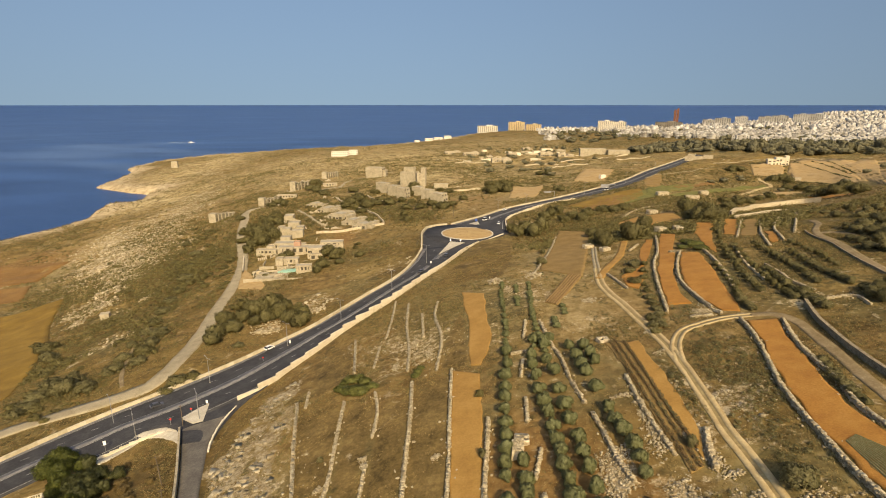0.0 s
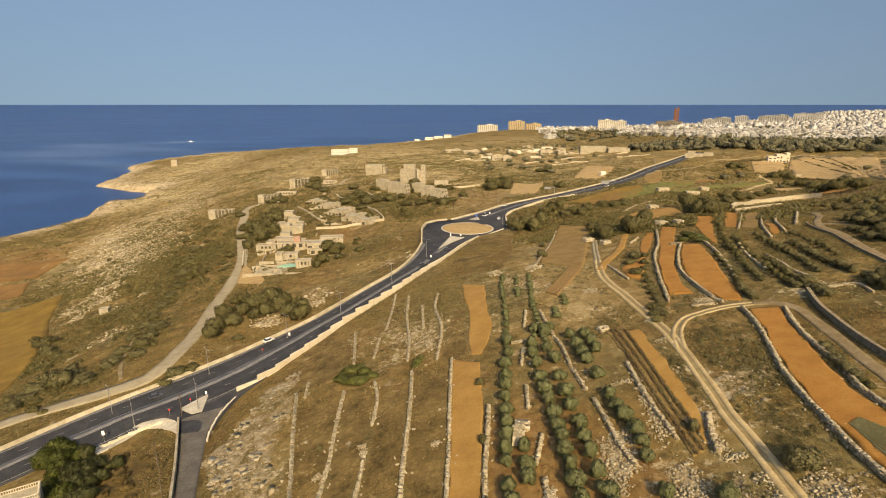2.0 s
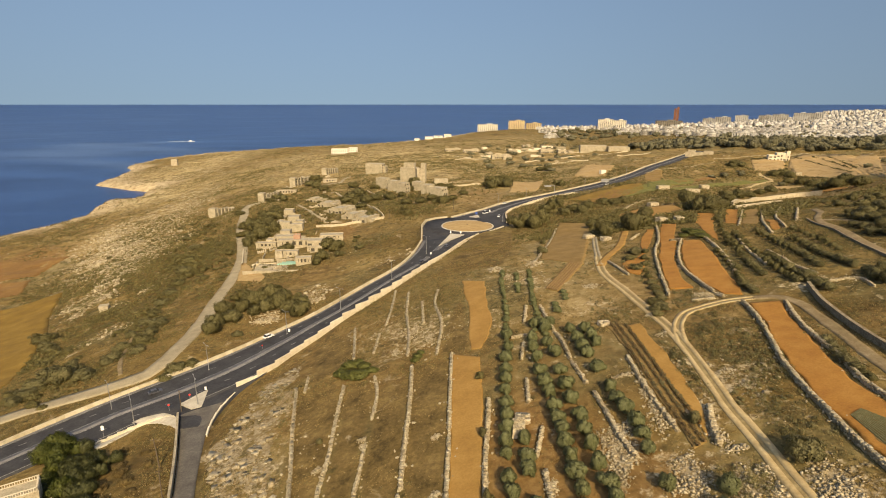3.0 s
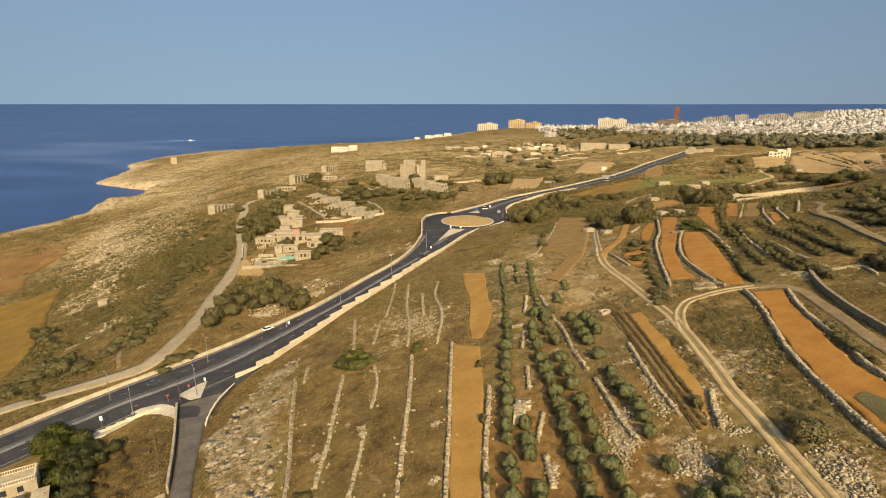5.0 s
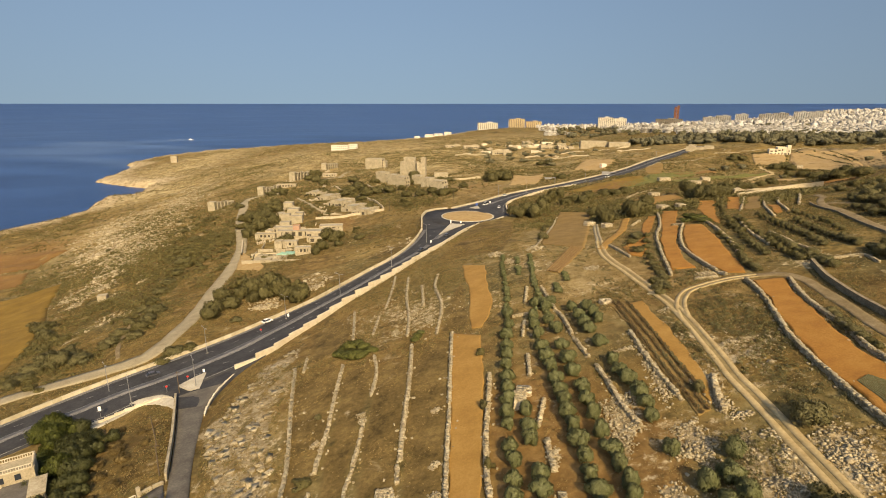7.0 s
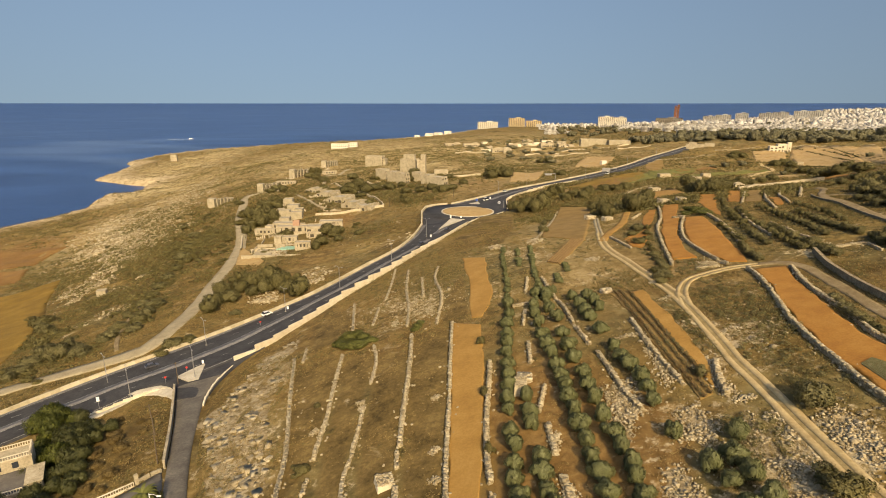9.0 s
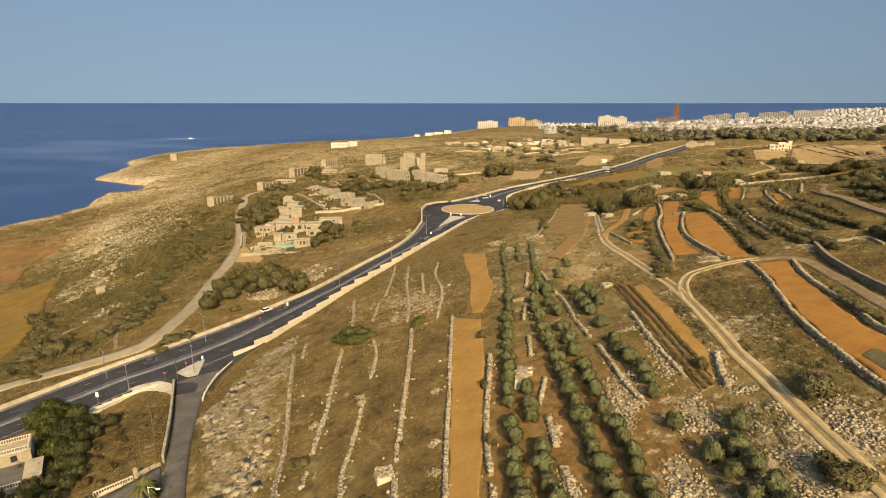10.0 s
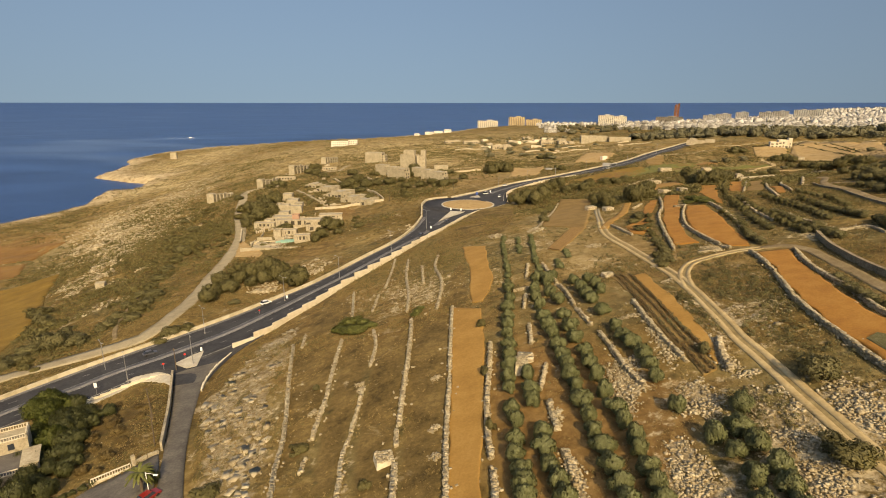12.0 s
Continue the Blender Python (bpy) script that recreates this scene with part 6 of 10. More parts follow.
olive_crowns = [crown_mesh("olive_crown", 10 + i, OLIVE_LEAF, 1.0, 1.0, 0.05, 24, 220, 0.058, (0.3, 0.74), (0.30, 0.46)) for i in range(5)]
olive_trunks = [trunk_mesh("olive_trunk", 20 + i, 0.55, 0.06, 4, 0.38) for i in range(5)]
rng = random.Random(2)
plant_all("olive_tree", [(x, y, rng.uniform(1.55, 2.0), rng.uniform(2.4, 3.0)) for x, y in OLIVES if y < 142], olive_crowns, olive_trunks,
          "round grey-green olive tree in a planted row", "tree", "olive trees", 0.1)
plant_all("young_olive", [(x + dx, y + dy, rng.uniform(0.9, 1.4), rng.uniform(0.9, 1.4)) for x, y in OLIVES if y >= 134 for dx, dy in ((0, 0), (0.3, 3.2), (-0.3, -3.0))], olive_crowns[:3], olive_trunks[:3],
          "low young olive at the upper end of a planted row", "shrub", "young olives", 0.2)
tree_crowns = [crown_mesh("tree_crown", 40 + i, DARK_LEAF, 1.0, 1.0, 0.06, 34, 140, 0.05) for i in range(6)]
tree_trunks = [trunk_mesh("tree_trunk", 50 + i, 0.5, 0.05, 4, 0.4) for i in range(6)]
plant_all("tree", [(x, y, r * (0.72 if x > 30 else 0.9), h * (0.82 if x > 30 else 0.95)) for x, y, r, h in TREES], tree_crowns, tree_trunks, "dark dusty evergreen tree with a broad ragged crown", "tree", "evergreen trees", 0.15)
bush_crowns = [crown_mesh("bush", 70 + i, (DARK_LEAF, SAGE_LEAF, DRY_LEAF)[i % 3], 1.0, 1.0, 0.0, 26, 140, 0.05) for i in range(6)]
bush_stems = [trunk_mesh("bush_stem", 90 + i, 0.4, 0.04, 5, 0.4) for i in range(4)]
plant_all("bush", [p for p in BUSHS if not (96 < p[0] < 104 and 198 < p[1] < 217)], bush_crowns[0::3] + bush_crowns[1::3], bush_stems, "dense green-brown wild bush on the dry slope", "bush", "wild bushes", 0.15)
hill_crowns = [crown_mesh("hill_foliage", 120 + i, HILL_LEAF, 1.0, 1.0, 0.0, 24, 120, 0.055) for i in range(3)]
upper_crowns = [crown_mesh("upper_foliage", 140 + i, SAGE_LEAF, 1.0, 1.0, 0.0, 24, 140, 0.05) for i in range(3)]
plant_all("upper_bush", [(x, y, r * 0.56, h * 0.66) for x, y, r, h in HILL_BUSHS if x > 60], upper_crowns, bush_stems, "broad dusty sage-green bush above the terraces", "bush", "upper slope bushes", 0.2)
plant_all("hill_bush", [p for p in HILL_BUSHS if p[0] <= 60], hill_crowns, bush_stems, "dark wild bush on the shaded hillside", "bush", "hillside bushes", 0.2)
fig_places = [p for p in HEDGE_SHRUBS if -31 < p[0] < -5 and 130 < p[1] < 143]
green_places = [p for p in BUSHS if 96 < p[0] < 104 and 198 < p[1] < 217]
fig_crowns = [crown_mesh("fig_bush", 160 + i, GREEN_LEAF, 1.0, 1.0, 0.0, 26, 150, 0.05) for i in range(2)]
plant_all("fig_bush", fig_places, fig_crowns, bush_stems[:2], "green spreading bush across the terrace walls", "bush", "green bushes", 0.2)
plant_all("garden_bush", [(x, y, r * 0.9, h * 0.6) for x, y, r, h in green_places], fig_crowns, bush_stems[:2], "bright green leafy bush between red soil fields", "bush", "bright green bushes", 0.15)
plant_all("hedge_shrub", [(x, y, r * (0.8 if x > 290 else 0.9), h * (0.75 if x > 290 else 0.9)) for x, y, r, h in HEDGE_SHRUBS if (x, y, r, h) not in fig_places], bush_crowns[0::3] + bush_crowns[1::3], bush_stems, "low dark shrub in a terrace hedge line", "shrub", "terrace shrubs", 0.22)


GROVES = [(-145.8, 418.5, 15, 52, 26, 4.6, 5.2), (-146.2, 610.9, 12, 26, 9, 4.6, 5.0), (-166.8, 536.4, 6, 26, 5, 4.0, 4.2), (-106.8, 347.8, 4, 7, 3, 2.6, 3.2), (-69, 327, 5, 9, 4, 3.6, 4.2), (-75.4, 312, 2.5, 8, 3, 2.8, 3.4),
          (-58.2, 343.5, 4, 9, 3, 2.4, 2.2), (55.1, 512, 12, 30, 10, 6.0, 6.5), (-92, 248, 12, 8, 4, 3.4, 4.6), (-70, 232, 7, 7, 2, 3.2, 4.4), (-75, 502, 18, 52, 14, 4.2, 4.2), (-16, 436, 22, 50, 10, 4.0, 3.6)]
dice = random.Random(88)
grove_places = []
for cx, cy, rx, ry, count, r, h in GROVES:
    for _ in range(count):
        a, k = dice.uniform(0, 6.283), math.sqrt(dice.random())
        grove_places.append((cx + rx * k * math.cos(a), cy + ry * k * math.sin(a), r * dice.uniform(0.7, 1.2), h * dice.uniform(0.7, 1.15)))
plant_all("ruin_tree", grove_places, hill_crowns, tree_trunks[:3], "dark dusty evergreen tree among the ruins", "tree", "ruin trees", 0.15)


# ---- fields, tracks and dry-stone walls ----
KEEP_CLEAR = []     # loops without wild scrub


def furrows(name, left, right, material, count, height, width):
    """Parallel raised ridges running along a field."""
    a, b = smooth(left, 50), smooth(right, 50)
    verts, faces = [], []
    for k in range(count):
        t = (k + 0.5) / count
        mid = a * (1 - t) + b * t
        side = (b - a) / np.linalg.norm(b - a, axis=1)[:, None]
        z = ground_z(mid[:, 0], mid[:, 1]) + 0.2
        wob = 1 + 0.25 * relief(mid[:, 0] * 3, mid[:, 1] * 3, 2.0, k)
        start = len(verts)
        for (x, y), s, h, w in zip(mid, side, z, wob):
            for o, up in ((-1, 0), (-0.4, 1), (0.4, 1), (1, 0)):
                verts.append((x + s[0] * o * width / 2, y + s[1] * o * width / 2, h + up * height * w))
        for i in range(len(mid) - 1):
            for j in range(3):
                q = start + i * 4 + j
                faces.append((q, q + 1, q + 5, q + 4))
    return raw_mesh(name, verts, faces, material)


for material, label, left, right, kind in FIELDS:
    ob = link("vegetable_bed" if kind == "beds" else kind.replace(" ", "_"), loft("field", left, right, material, 90, 14, 0.24, True, 0.9, ragged=0.7), label, "field")
    KEEP_CLEAR.append([tuple(p) for p in left] + [tuple(p) for p in reversed(right)])
    if kind == "furrow field":
        link("ridges", furrows("ridges", left, right, shade("ridge_soil", [(0.3, 0.13, 0.080, 0.033), (0.7, 0.23, 0.15, 0.065)], 0.8, 0.97, 0.4, 4), 5, 0.5, 0.9), "low ridges of lighter brown soil", parent=ob)
    if kind == "crop field":
        link("crop_rows", furrows("crop_rows", left, right, shade("seedlings", [(0.35, 0.15, 0.105, 0.04), (0.5, 0.12, 0.115, 0.05), (0.65, 0.20, 0.175, 0.09)], 2.0, 0.9, 0.6, 8), 13, 0.22, 0.3), "rows of grey-green seedlings", parent=ob)
for line in BED_ROWS:
    p = smooth(line, 60)
    n = np.gradient(p, axis=0)
    n = np.stack([n[:, 1], -n[:, 0]], 1) / np.linalg.norm(n, axis=1)[:, None]
    pts = np.repeat(p, 3, 0) + np.random.RandomState(4).normal(scale=0.12, size=(180, 2))
    z = ground_z(pts[:, 0], pts[:, 1]) + 0.55
    v, f = leaf_cloud(np.random.RandomState(8), np.column_stack([pts, z]), np.full(len(pts), 0.33), 22, 0.12)
    link("crop_row", raw_mesh("vegetable_row", v, f, shade("row_leaf", [(0.38, 0.095, 0.058, 0.026), (0.5, 0.125, 0.085, 0.04), (0.62, 0.10, 0.095, 0.045)], 0.12, 0.8, 0.0, spread_by="island")), "dense dark row of vegetable plants in a bed", "crop row", "vegetable rows", "stuff")

for material, label, line, width, two in TRACKS:
    p = smooth(line, 120)
    d = np.gradient(p, axis=0)
    n = np.stack([d[:, 1], -d[:, 0]], 1) / np.linalg.norm(d, axis=1)[:, None]
    wob = (1 + 0.18 * relief(p[:, 0], p[:, 1], 5.0, 2.0))[:, None]
    if two:
        top = link("dirt_track", loft("dirt_track", p - n * width * 0.5 * wob, p + n * width * 0.5 * wob, TRACK_MIDDLE, 120, 4, 0.08, True, 0.5), label, "track", kind="structure")
        for o in (-0.52, 0.52):
            ln = p + n * o * width * 0.58
            link("wheel_rut", loft("wheel_rut", ln - n * 0.52 * wob, ln + n * 0.52 * wob, material, 120, 2, 0.16, True, 0.25), "pale bare wheel rut", parent=top)
    else:
        link("dirt_track", loft("dirt_track", p - n * width * 0.5 * wob, p + n * width * 0.5 * wob, material, 120, 4, 0.16, True, 0.6), label, "track", kind="structure")
    KEEP_CLEAR.append([tuple(q) for q in p - n * width * 0.55] + [tuple(q) for q in (p + n * width * 0.55)[::-1]])

BOX = np.array([(-1, -1, -1), (1, -1, -1), (1, 1, -1), (-1, 1, -1), (-1, -1, 1), (1, -1, 1), (1, 1, 1), (-1, 1, 1)], float)
BOX_FACES = np.array([(0, 3, 2, 1), (4, 5, 6, 7), (0, 1, 5, 4), (1, 2, 6, 5), (2, 3, 7, 6), (3, 0, 4, 7)])


def stones(rng, centres, sizes, turns, rough=0.28):
    """Rough blocks: boxes with every corner knocked about."""
    n = len(centres)
    v = BOX[None] * (1 + rng.uniform(-rough, rough, (n, 8, 3)))
    v = v * (sizes / 2)[:, None, :]
    c, s = np.cos(turns)[:, None], np.sin(turns)[:, None]
    x, y = v[..., 0] * c - v[..., 1] * s, v[..., 0] * s + v[..., 1] * c
    v = np.stack([x, y, v[..., 2]], -1) + centres[:, None, :]
    f = (BOX_FACES[None] + 8 * np.arange(n)[:, None, None]).reshape(-1, 4)
    return v.reshape(-1, 3), f


def stone_wall(line, height, width, seed):
    """A dry-stone wall: two faces of rough courses, a rubble top and tumbled stones at its foot."""
    rng = np.random.RandomState(seed)
    width, height = width * 0.8, height * 0.85
    length = float(np.hypot(*np.diff(np.array(line), axis=0).T).sum())
    far = np.hypot(*np.mean(line, axis=0)) > 190
    step = 0.8 if far else 0.36
    p = smooth(line, max(8, int(length / step)))
    d = np.gradient(p, axis=0)
    ang = np.arctan2(d[:, 1], d[:, 0])
    n = np.stack([-np.sin(ang), np.cos(ang)], 1)
    gap = relief(p[:, 0], p[:, 1], 6.0, seed % 50)
    tall = height * (1 + 0.35 * relief(p[:, 0], p[:, 1], 4.0, seed % 37 + 1)) * np.where(gap < -0.5, 0.35, 1)
    z = ground_z(p[:, 0], p[:, 1])
    courses = max(2, int(round(height / (0.5 if far else 0.29))))
    cs, ss, ts = [], [], []
    for k in range(courses):
        for side in (-1, 0, 1):
            keep = (k + 0.6) / courses * height < tall + rng.uniform(-0.2, 0.2, len(p))
            lean = 1 - 0.35 * k / courses
            q = p + n * (side * (width / 2 - 0.2) * lean + rng.normal(scale=0.08, size=len(p)))[:, None] + d * rng.uniform(-0.3, 0.3, len(p))[:, None]
            h = z + height * (k + 0.5) / courses - 0.1
            c = np.column_stack([q, h])[keep]
            cs.append(c)
            ss.append(np.column_stack([rng.uniform(1.1, 1.8, len(c)) * step, rng.uniform(0.38, 0.6, len(c)), rng.uniform(0.85, 1.3, len(c)) * height / courses]))
            ts.append(ang[keep] + rng.normal(scale=0.2, size=len(c)))
    m = len(p) // 6
    idx = rng.randint(0, len(p), m)
    q = p[idx] + n[idx] * rng.choice([-1, 1], m)[:, None] * (width / 2 + rng.exponential(0.5, m))[:, None]
    cs.append(np.column_stack([q, ground_z(q[:, 0], q[:, 1]) + 0.08]))
    ss.append(rng.uniform(0.2, 0.55, (m, 3)))
    ts.append(rng.uniform(0, 3, m))
    v, f = stones(rng, np.concatenate(cs), np.concatenate(ss), np.concatenate(ts))
    return raw_mesh("dry_stone_wall", v, f, RUBBLE)


RUBBLE = shade("weathered_rubble", [(0.28, 0.19, 0.148, 0.084), (0.42, 0.29, 0.236, 0.145), (0.58, 0.385, 0.325, 0.215), (0.72, 0.48, 0.42, 0.295)], 0.5, 0.92, 0.4, 5, spread_by="island")
for i, (line, height, width) in enumerate(WALLS):
    link("dry_stone_wall", stone_wall(line, height * 0.8, width * 0.74, 100 + i), "weathered dry-stone wall of pale limestone rubble", "stone wall", "dry-stone walls")


def masonry_wall(name, line, height, width, material, step=None, base=None):
    """A wall of dressed stone with a coping, following the ground; its top may step."""
    length = float(np.hypot(*np.diff(np.array(line)[:, :2], axis=0).T).sum())
    p = smooth(line, max(6, int(length / 2.5)))
    d = np.gradient(p[:, :2], axis=0)
    n = np.stack([-d[:, 1], d[:, 0]], 1) / np.linalg.norm(d, axis=1)[:, None]
    z = ground_z(p[:, 0], p[:, 1]) if base is None else base(p)
    prof = [(-0.5, -0.6), (-0.5, height), (-0.62, height), (-0.62, height + 0.18), (0.62, height + 0.18), (0.62, height), (0.5, height), (0.5, -0.6)]
    x = np.stack([p[:, 0] + n[:, 0] * o * width for o, _ in prof], 1)
    y = np.stack([p[:, 1] + n[:, 1] * o * width for o, _ in prof], 1)
    h = np.stack([z + u for _, u in prof], 1)
    me = mesh_grid(name, x, y, h, material)
    me.polygons.foreach_set("use_smooth", np.zeros(len(me.polygons), bool))
    return me


OLD_WALL = shade("old_terrace_stone", [(0.32, 0.105, 0.083, 0.050), (0.46, 0.19, 0.153, 0.096), (0.6, 0.29, 0.24, 0.157), (0.72, 0.38, 0.32, 0.22)], 0.9, 0.93, 0.6, 4, fine=4, fine_mix=0.5)
for i, (line, height, width) in enumerate(MASONRY):
    link("masonry_wall", masonry_wall("masonry_wall", line, height, width, OLD_WALL if i < 2 else LIMESTONE), "weathered dressed-stone terrace wall with a coping" if i < 2 else "pale dressed limestone terrace wall with a coping", "wall", "masonry walls")


def rubble_hut(x, y, w, d, h, turn, label, category="hut", group="stone huts"):
    """A small field room of rough stone: four rubble walls and a flat stone roof."""
    top = new("stone_hut")
    c, s = math.cos(turn), math.sin(turn)
    corner = [(x + c * a * w / 2 - s * b * d / 2, y + s * a * w / 2 + c * b * d / 2) for a, b in ((-1, -1), (1, -1), (1, 1), (-1, 1))]
    z = float(ground_z(x, y)[0])
    rng = np.random.RandomState(int(abs(x) * 10))
    for i in range(4):
        a, b = np.array(corner[i]), np.array(corner[(i + 1) % 4])
        n = max(3, int(np.hypot(*(b - a)) / 0.42))
        rows = max(3, int(h / 0.3))
        t, k = np.meshgrid((np.arange(n) + 0.5) / n, np.arange(rows) - 1)
        q = a + (b - a) * t.reshape(-1, 1)
        cz = z + (k.reshape(-1) + 0.5) * h / rows * rows / (rows - 1)
        v, f = stones(rng, np.column_stack([q, cz]), np.column_stack([np.full(len(q), 0.5), np.full(len(q), 0.5), np.full(len(q), 0.36)]) * rng.uniform(0.85, 1.15, (len(q), 1)), np.full(len(q), math.atan2(*(b - a)[::-1])), 0.16)
        ob = tagged(new("wall", raw_mesh("wall", v, f, LIMESTONE)), kind="stuff")
        ob.parent = top
    # roof slabs, a little below the wall heads, some of them fallen in
    nx, ny = max(2, int(w / 0.7)), max(2, int(d / 0.9))
    gx, gy = (g.reshape(-1) for g in np.meshgrid((np.arange(nx) + 0.5) / nx - 0.5, (np.arange(ny) + 0.5) / ny - 0.5))
    gx, gy = gx * (w - 0.3), gy * (d - 0.3)
    drop = np.where(rng.rand(len(gx)) < 0.2, 0.45, 0.0) + rng.uniform(-0.06, 0.06, len(gx))
    v, f = stones(rng, np.column_stack([x + c * gx - s * gy, y + s * gx + c * gy, z + h * 0.96 - drop]), np.column_stack([np.full(len(gx), w / nx), np.full(len(gx), d / ny), np.full(len(gx), 0.25)]), turn + rng.normal(scale=0.08, size=len(gx)), 0.14)
    ob = tagged(new("roof", raw_mesh("roof", v, f, RUBBLE)), kind="stuff")
    ob.parent = top
    return tagged(top, label, category, group)


# ---- road furniture ----
def part(name, me, parent, label=""):
    ob = new(name, me)
    ob.parent = parent
    return tagged(ob, label)


def solid(boxes, name, material, bevel=0.0):
    """One mesh of boxes: (centre, size, turn about z)."""
    bm = bmesh.new()
    for c, s, a in boxes:
        m = Matrix.Translation(c) @ Matrix.Rotation(a, 4, "Z") @ Matrix.Diagonal((*s, 1))
        bmesh.ops.create_cube(bm, size=1.0, matrix=m)
    if bevel:
        bmesh.ops.bevel(bm, geom=list(bm.edges), offset=bevel, segments=2, affect="EDGES", profile=0.6)
    me = bpy.data.meshes.new(name)
    bm.to_mesh(me)
    bm.free()
    me.materials.append(material)
    return me


def tube_mesh(name, points, radii, material, sides=8):
    """A tube along points with a radius at each."""
    pts = [Vector(p) for p in points]
    verts, faces = [], []
    for i, (p, r) in enumerate(zip(pts, radii)):
        d = (pts[min(i + 1, len(pts) - 1)] - pts[max(i - 1, 0)]).normalized()
        u = d.orthogonal().normalized()
        v = d.cross(u)
        for k in range(sides):
            a = 2 * math.pi * k / sides
            verts.append(p + u * r * math.cos(a) + v * r * math.sin(a))
    for i in range(len(pts) - 1):
        for k in range(sides):
            a, b = i * sides + k, i * sides + (k + 1) % sides
            faces.append((a, b, b + sides, a + sides))
    return raw_mesh(name, [tuple(v) for v in verts], faces, material, True)


def between(a, b, f, lift, count=120):
    """The line at fraction f between two edges of a road."""
    p, q = smooth(a, count), smooth(b, count)
    r = p * (1 - f) + q * f
    r[:, 2] += lift
    return r


def stripe(name, a, b, f0, f1, material, lift, road, label=""):
    part(name, loft(name, between(a, b, f0, 0), between(a, b, f1, 0), material, 120, 1, lift, False, 0.02), road, label)


road = bpy.data.objects["road"]
beyond = bpy.data.objects["road_beyond"]
for a, b, r in ((FAR_EDGE, NEAR_EDGE, road), (FAR_EDGE_B, NEAR_EDGE_B, beyond)):
    stripe("median_band", a, b, 0.44, 0.555, WORN_ASPHALT, 0.03, r, "pale worn band along the middle of the road")
    stripe("gutter_band", a, b, 0.0, 0.05, WORN_ASPHALT, 0.03, r)
    stripe("edge_line", a, b, 0.057, 0.066, WHITE_PAINT, 0.035, r)
    stripe("edge_line", a, b, 0.938, 0.947, WHITE_PAINT, 0.035, r)
    stripe("median_line", a, b, 0.428, 0.436, WHITE_PAINT, 0.035, r)
    stripe("median_line", a, b, 0.563, 0.571, WHITE_PAINT, 0.035, r)
    for f in (0.25, 0.75):
        p = between(a, b, f, 0.045, 400)
        s = np.r_[0, np.cumsum(np.hypot(*np.diff(p[:, :2], axis=0).T))]
        boxes = []
        for d in np.arange(4, s[-1] - 4, 9.0):
            c = [float(np.interp(d, s, p[:, k])) for k in range(3)]
            e = [float(np.interp(d + 1, s, p[:, k])) for k in range(3)]
            boxes.append((c, (3.0, 0.14, 0.02), math.atan2(e[1] - c[1], e[0] - c[0])))
        tagged(part("lane_dashes", solid(boxes, "lane_dashes", WHITE_PAINT), r), kind="stuff")

# the paved apron between the two roads and the roundabout
APRON = PAVED
verts = [(HUB[0] - 3, HUB[1] - 12, 70.37)] + APRON
link("apron", raw_mesh("apron", verts, [(0, i + 1, (i + 1) % len(APRON) + 1) for i in range(len(APRON))], ASPHALT), "dark asphalt apron around the roundabout", "road", kind="structure")


def traffic_island(outline, z, label):
    bm = bmesh.new()
    low = [bm.verts.new((x, y, z - 0.3)) for x, y in outline]
    top = [bm.verts.new((x, y, z + 0.16)) for x, y in outline]
    n = len(outline)
    bm.faces.new(top)
    for i in range(n):
        bm.faces.new((low[i], low[(i + 1) % n], top[(i + 1) % n], top[i]))
    bmesh.ops.recalc_face_normals(bm, faces=bm.faces)
    me = bpy.data.meshes.new("traffic_island")
    bm.to_mesh(me)
    bm.free()
    me.materials.append(CONCRETE)
    return link("traffic_island", me, label, "traffic island", "traffic islands")


traffic_island([(4.5, 304.9), (12.8, 302.3), (7, 294), (0.5, 283), (-2.2, 277), (-0.6, 284), (2, 294)], 70.45, "pale concrete splitter island at the roundabout")
traffic_island([(17.8, 352.3), (24.1, 360), (41, 383), (36.5, 366), (32.5, 351.5), (22, 350)], 70.6, "pale concrete splitter island at the roundabout exit")
traffic_island([(-80.6, 144.2), (-77.5, 150.2), (-75.5, 152.8), (-73.3, 142.6), (-75.9, 141.6)], 55.5, "pale triangular concrete island at the junction")


def panel_wall(name, line, length, thick, top_of, bottom_of, material, label, category, cap=0.12, slope=False):
    """A wall of straight panels, each with a coping; its tops are level and step along a slope, or lean with it."""
    p = np.array(line, float)
    s = np.r_[0, np.cumsum(np.hypot(*np.diff(p[:, :2], axis=0).T))]
    count = max(1, int(round(s[-1] / length)))
    q = np.linspace(0, s[-1], count + 1)
    xy = np.stack([np.interp(q, s, p[:, 0]), np.interp(q, s, p[:, 1])], 1)
    owner = tagged(new(name), label, category)
    c0 = xy.mean(0)
    owner.location = (c0[0], c0[1], float(bottom_of(c0[0], c0[1])))
    bpy.context.view_layer.update()
    inv = owner.matrix_world.inverted()
    for i in range(count):
        a, b = xy[i], xy[i + 1]
        m = (a + b) / 2
        ang, ln = math.atan2(b[1] - a[1], b[0] - a[0]), float(np.hypot(*(b - a)))
        top, low = max(top_of(*a), top_of(*b)), min(bottom_of(*a), bottom_of(*b)) - 0.4
        lean = 0.0
        if slope:
            top, lean = (top_of(*a) + top_of(*b)) / 2, -math.atan2(top_of(*b) - top_of(*a), ln)
        boxes = [((0, 0, (top + low) / 2 - low), (ln + 0.02, thick, top - low), 0), ((0, 0, top - low + cap / 2 + 0.003), (ln - 0.06, thick + 0.14, cap), 0)]
        ob = part("wall_panel", solid(boxes, "wall_panel", material, 0.03), owner)
        ob.matrix_basis = inv @ Matrix.Translation((m[0], m[1], low)) @ Matrix.Rotation(ang, 4, "Z") @ Matrix.Rotation(lean, 4, "Y")
    return owner


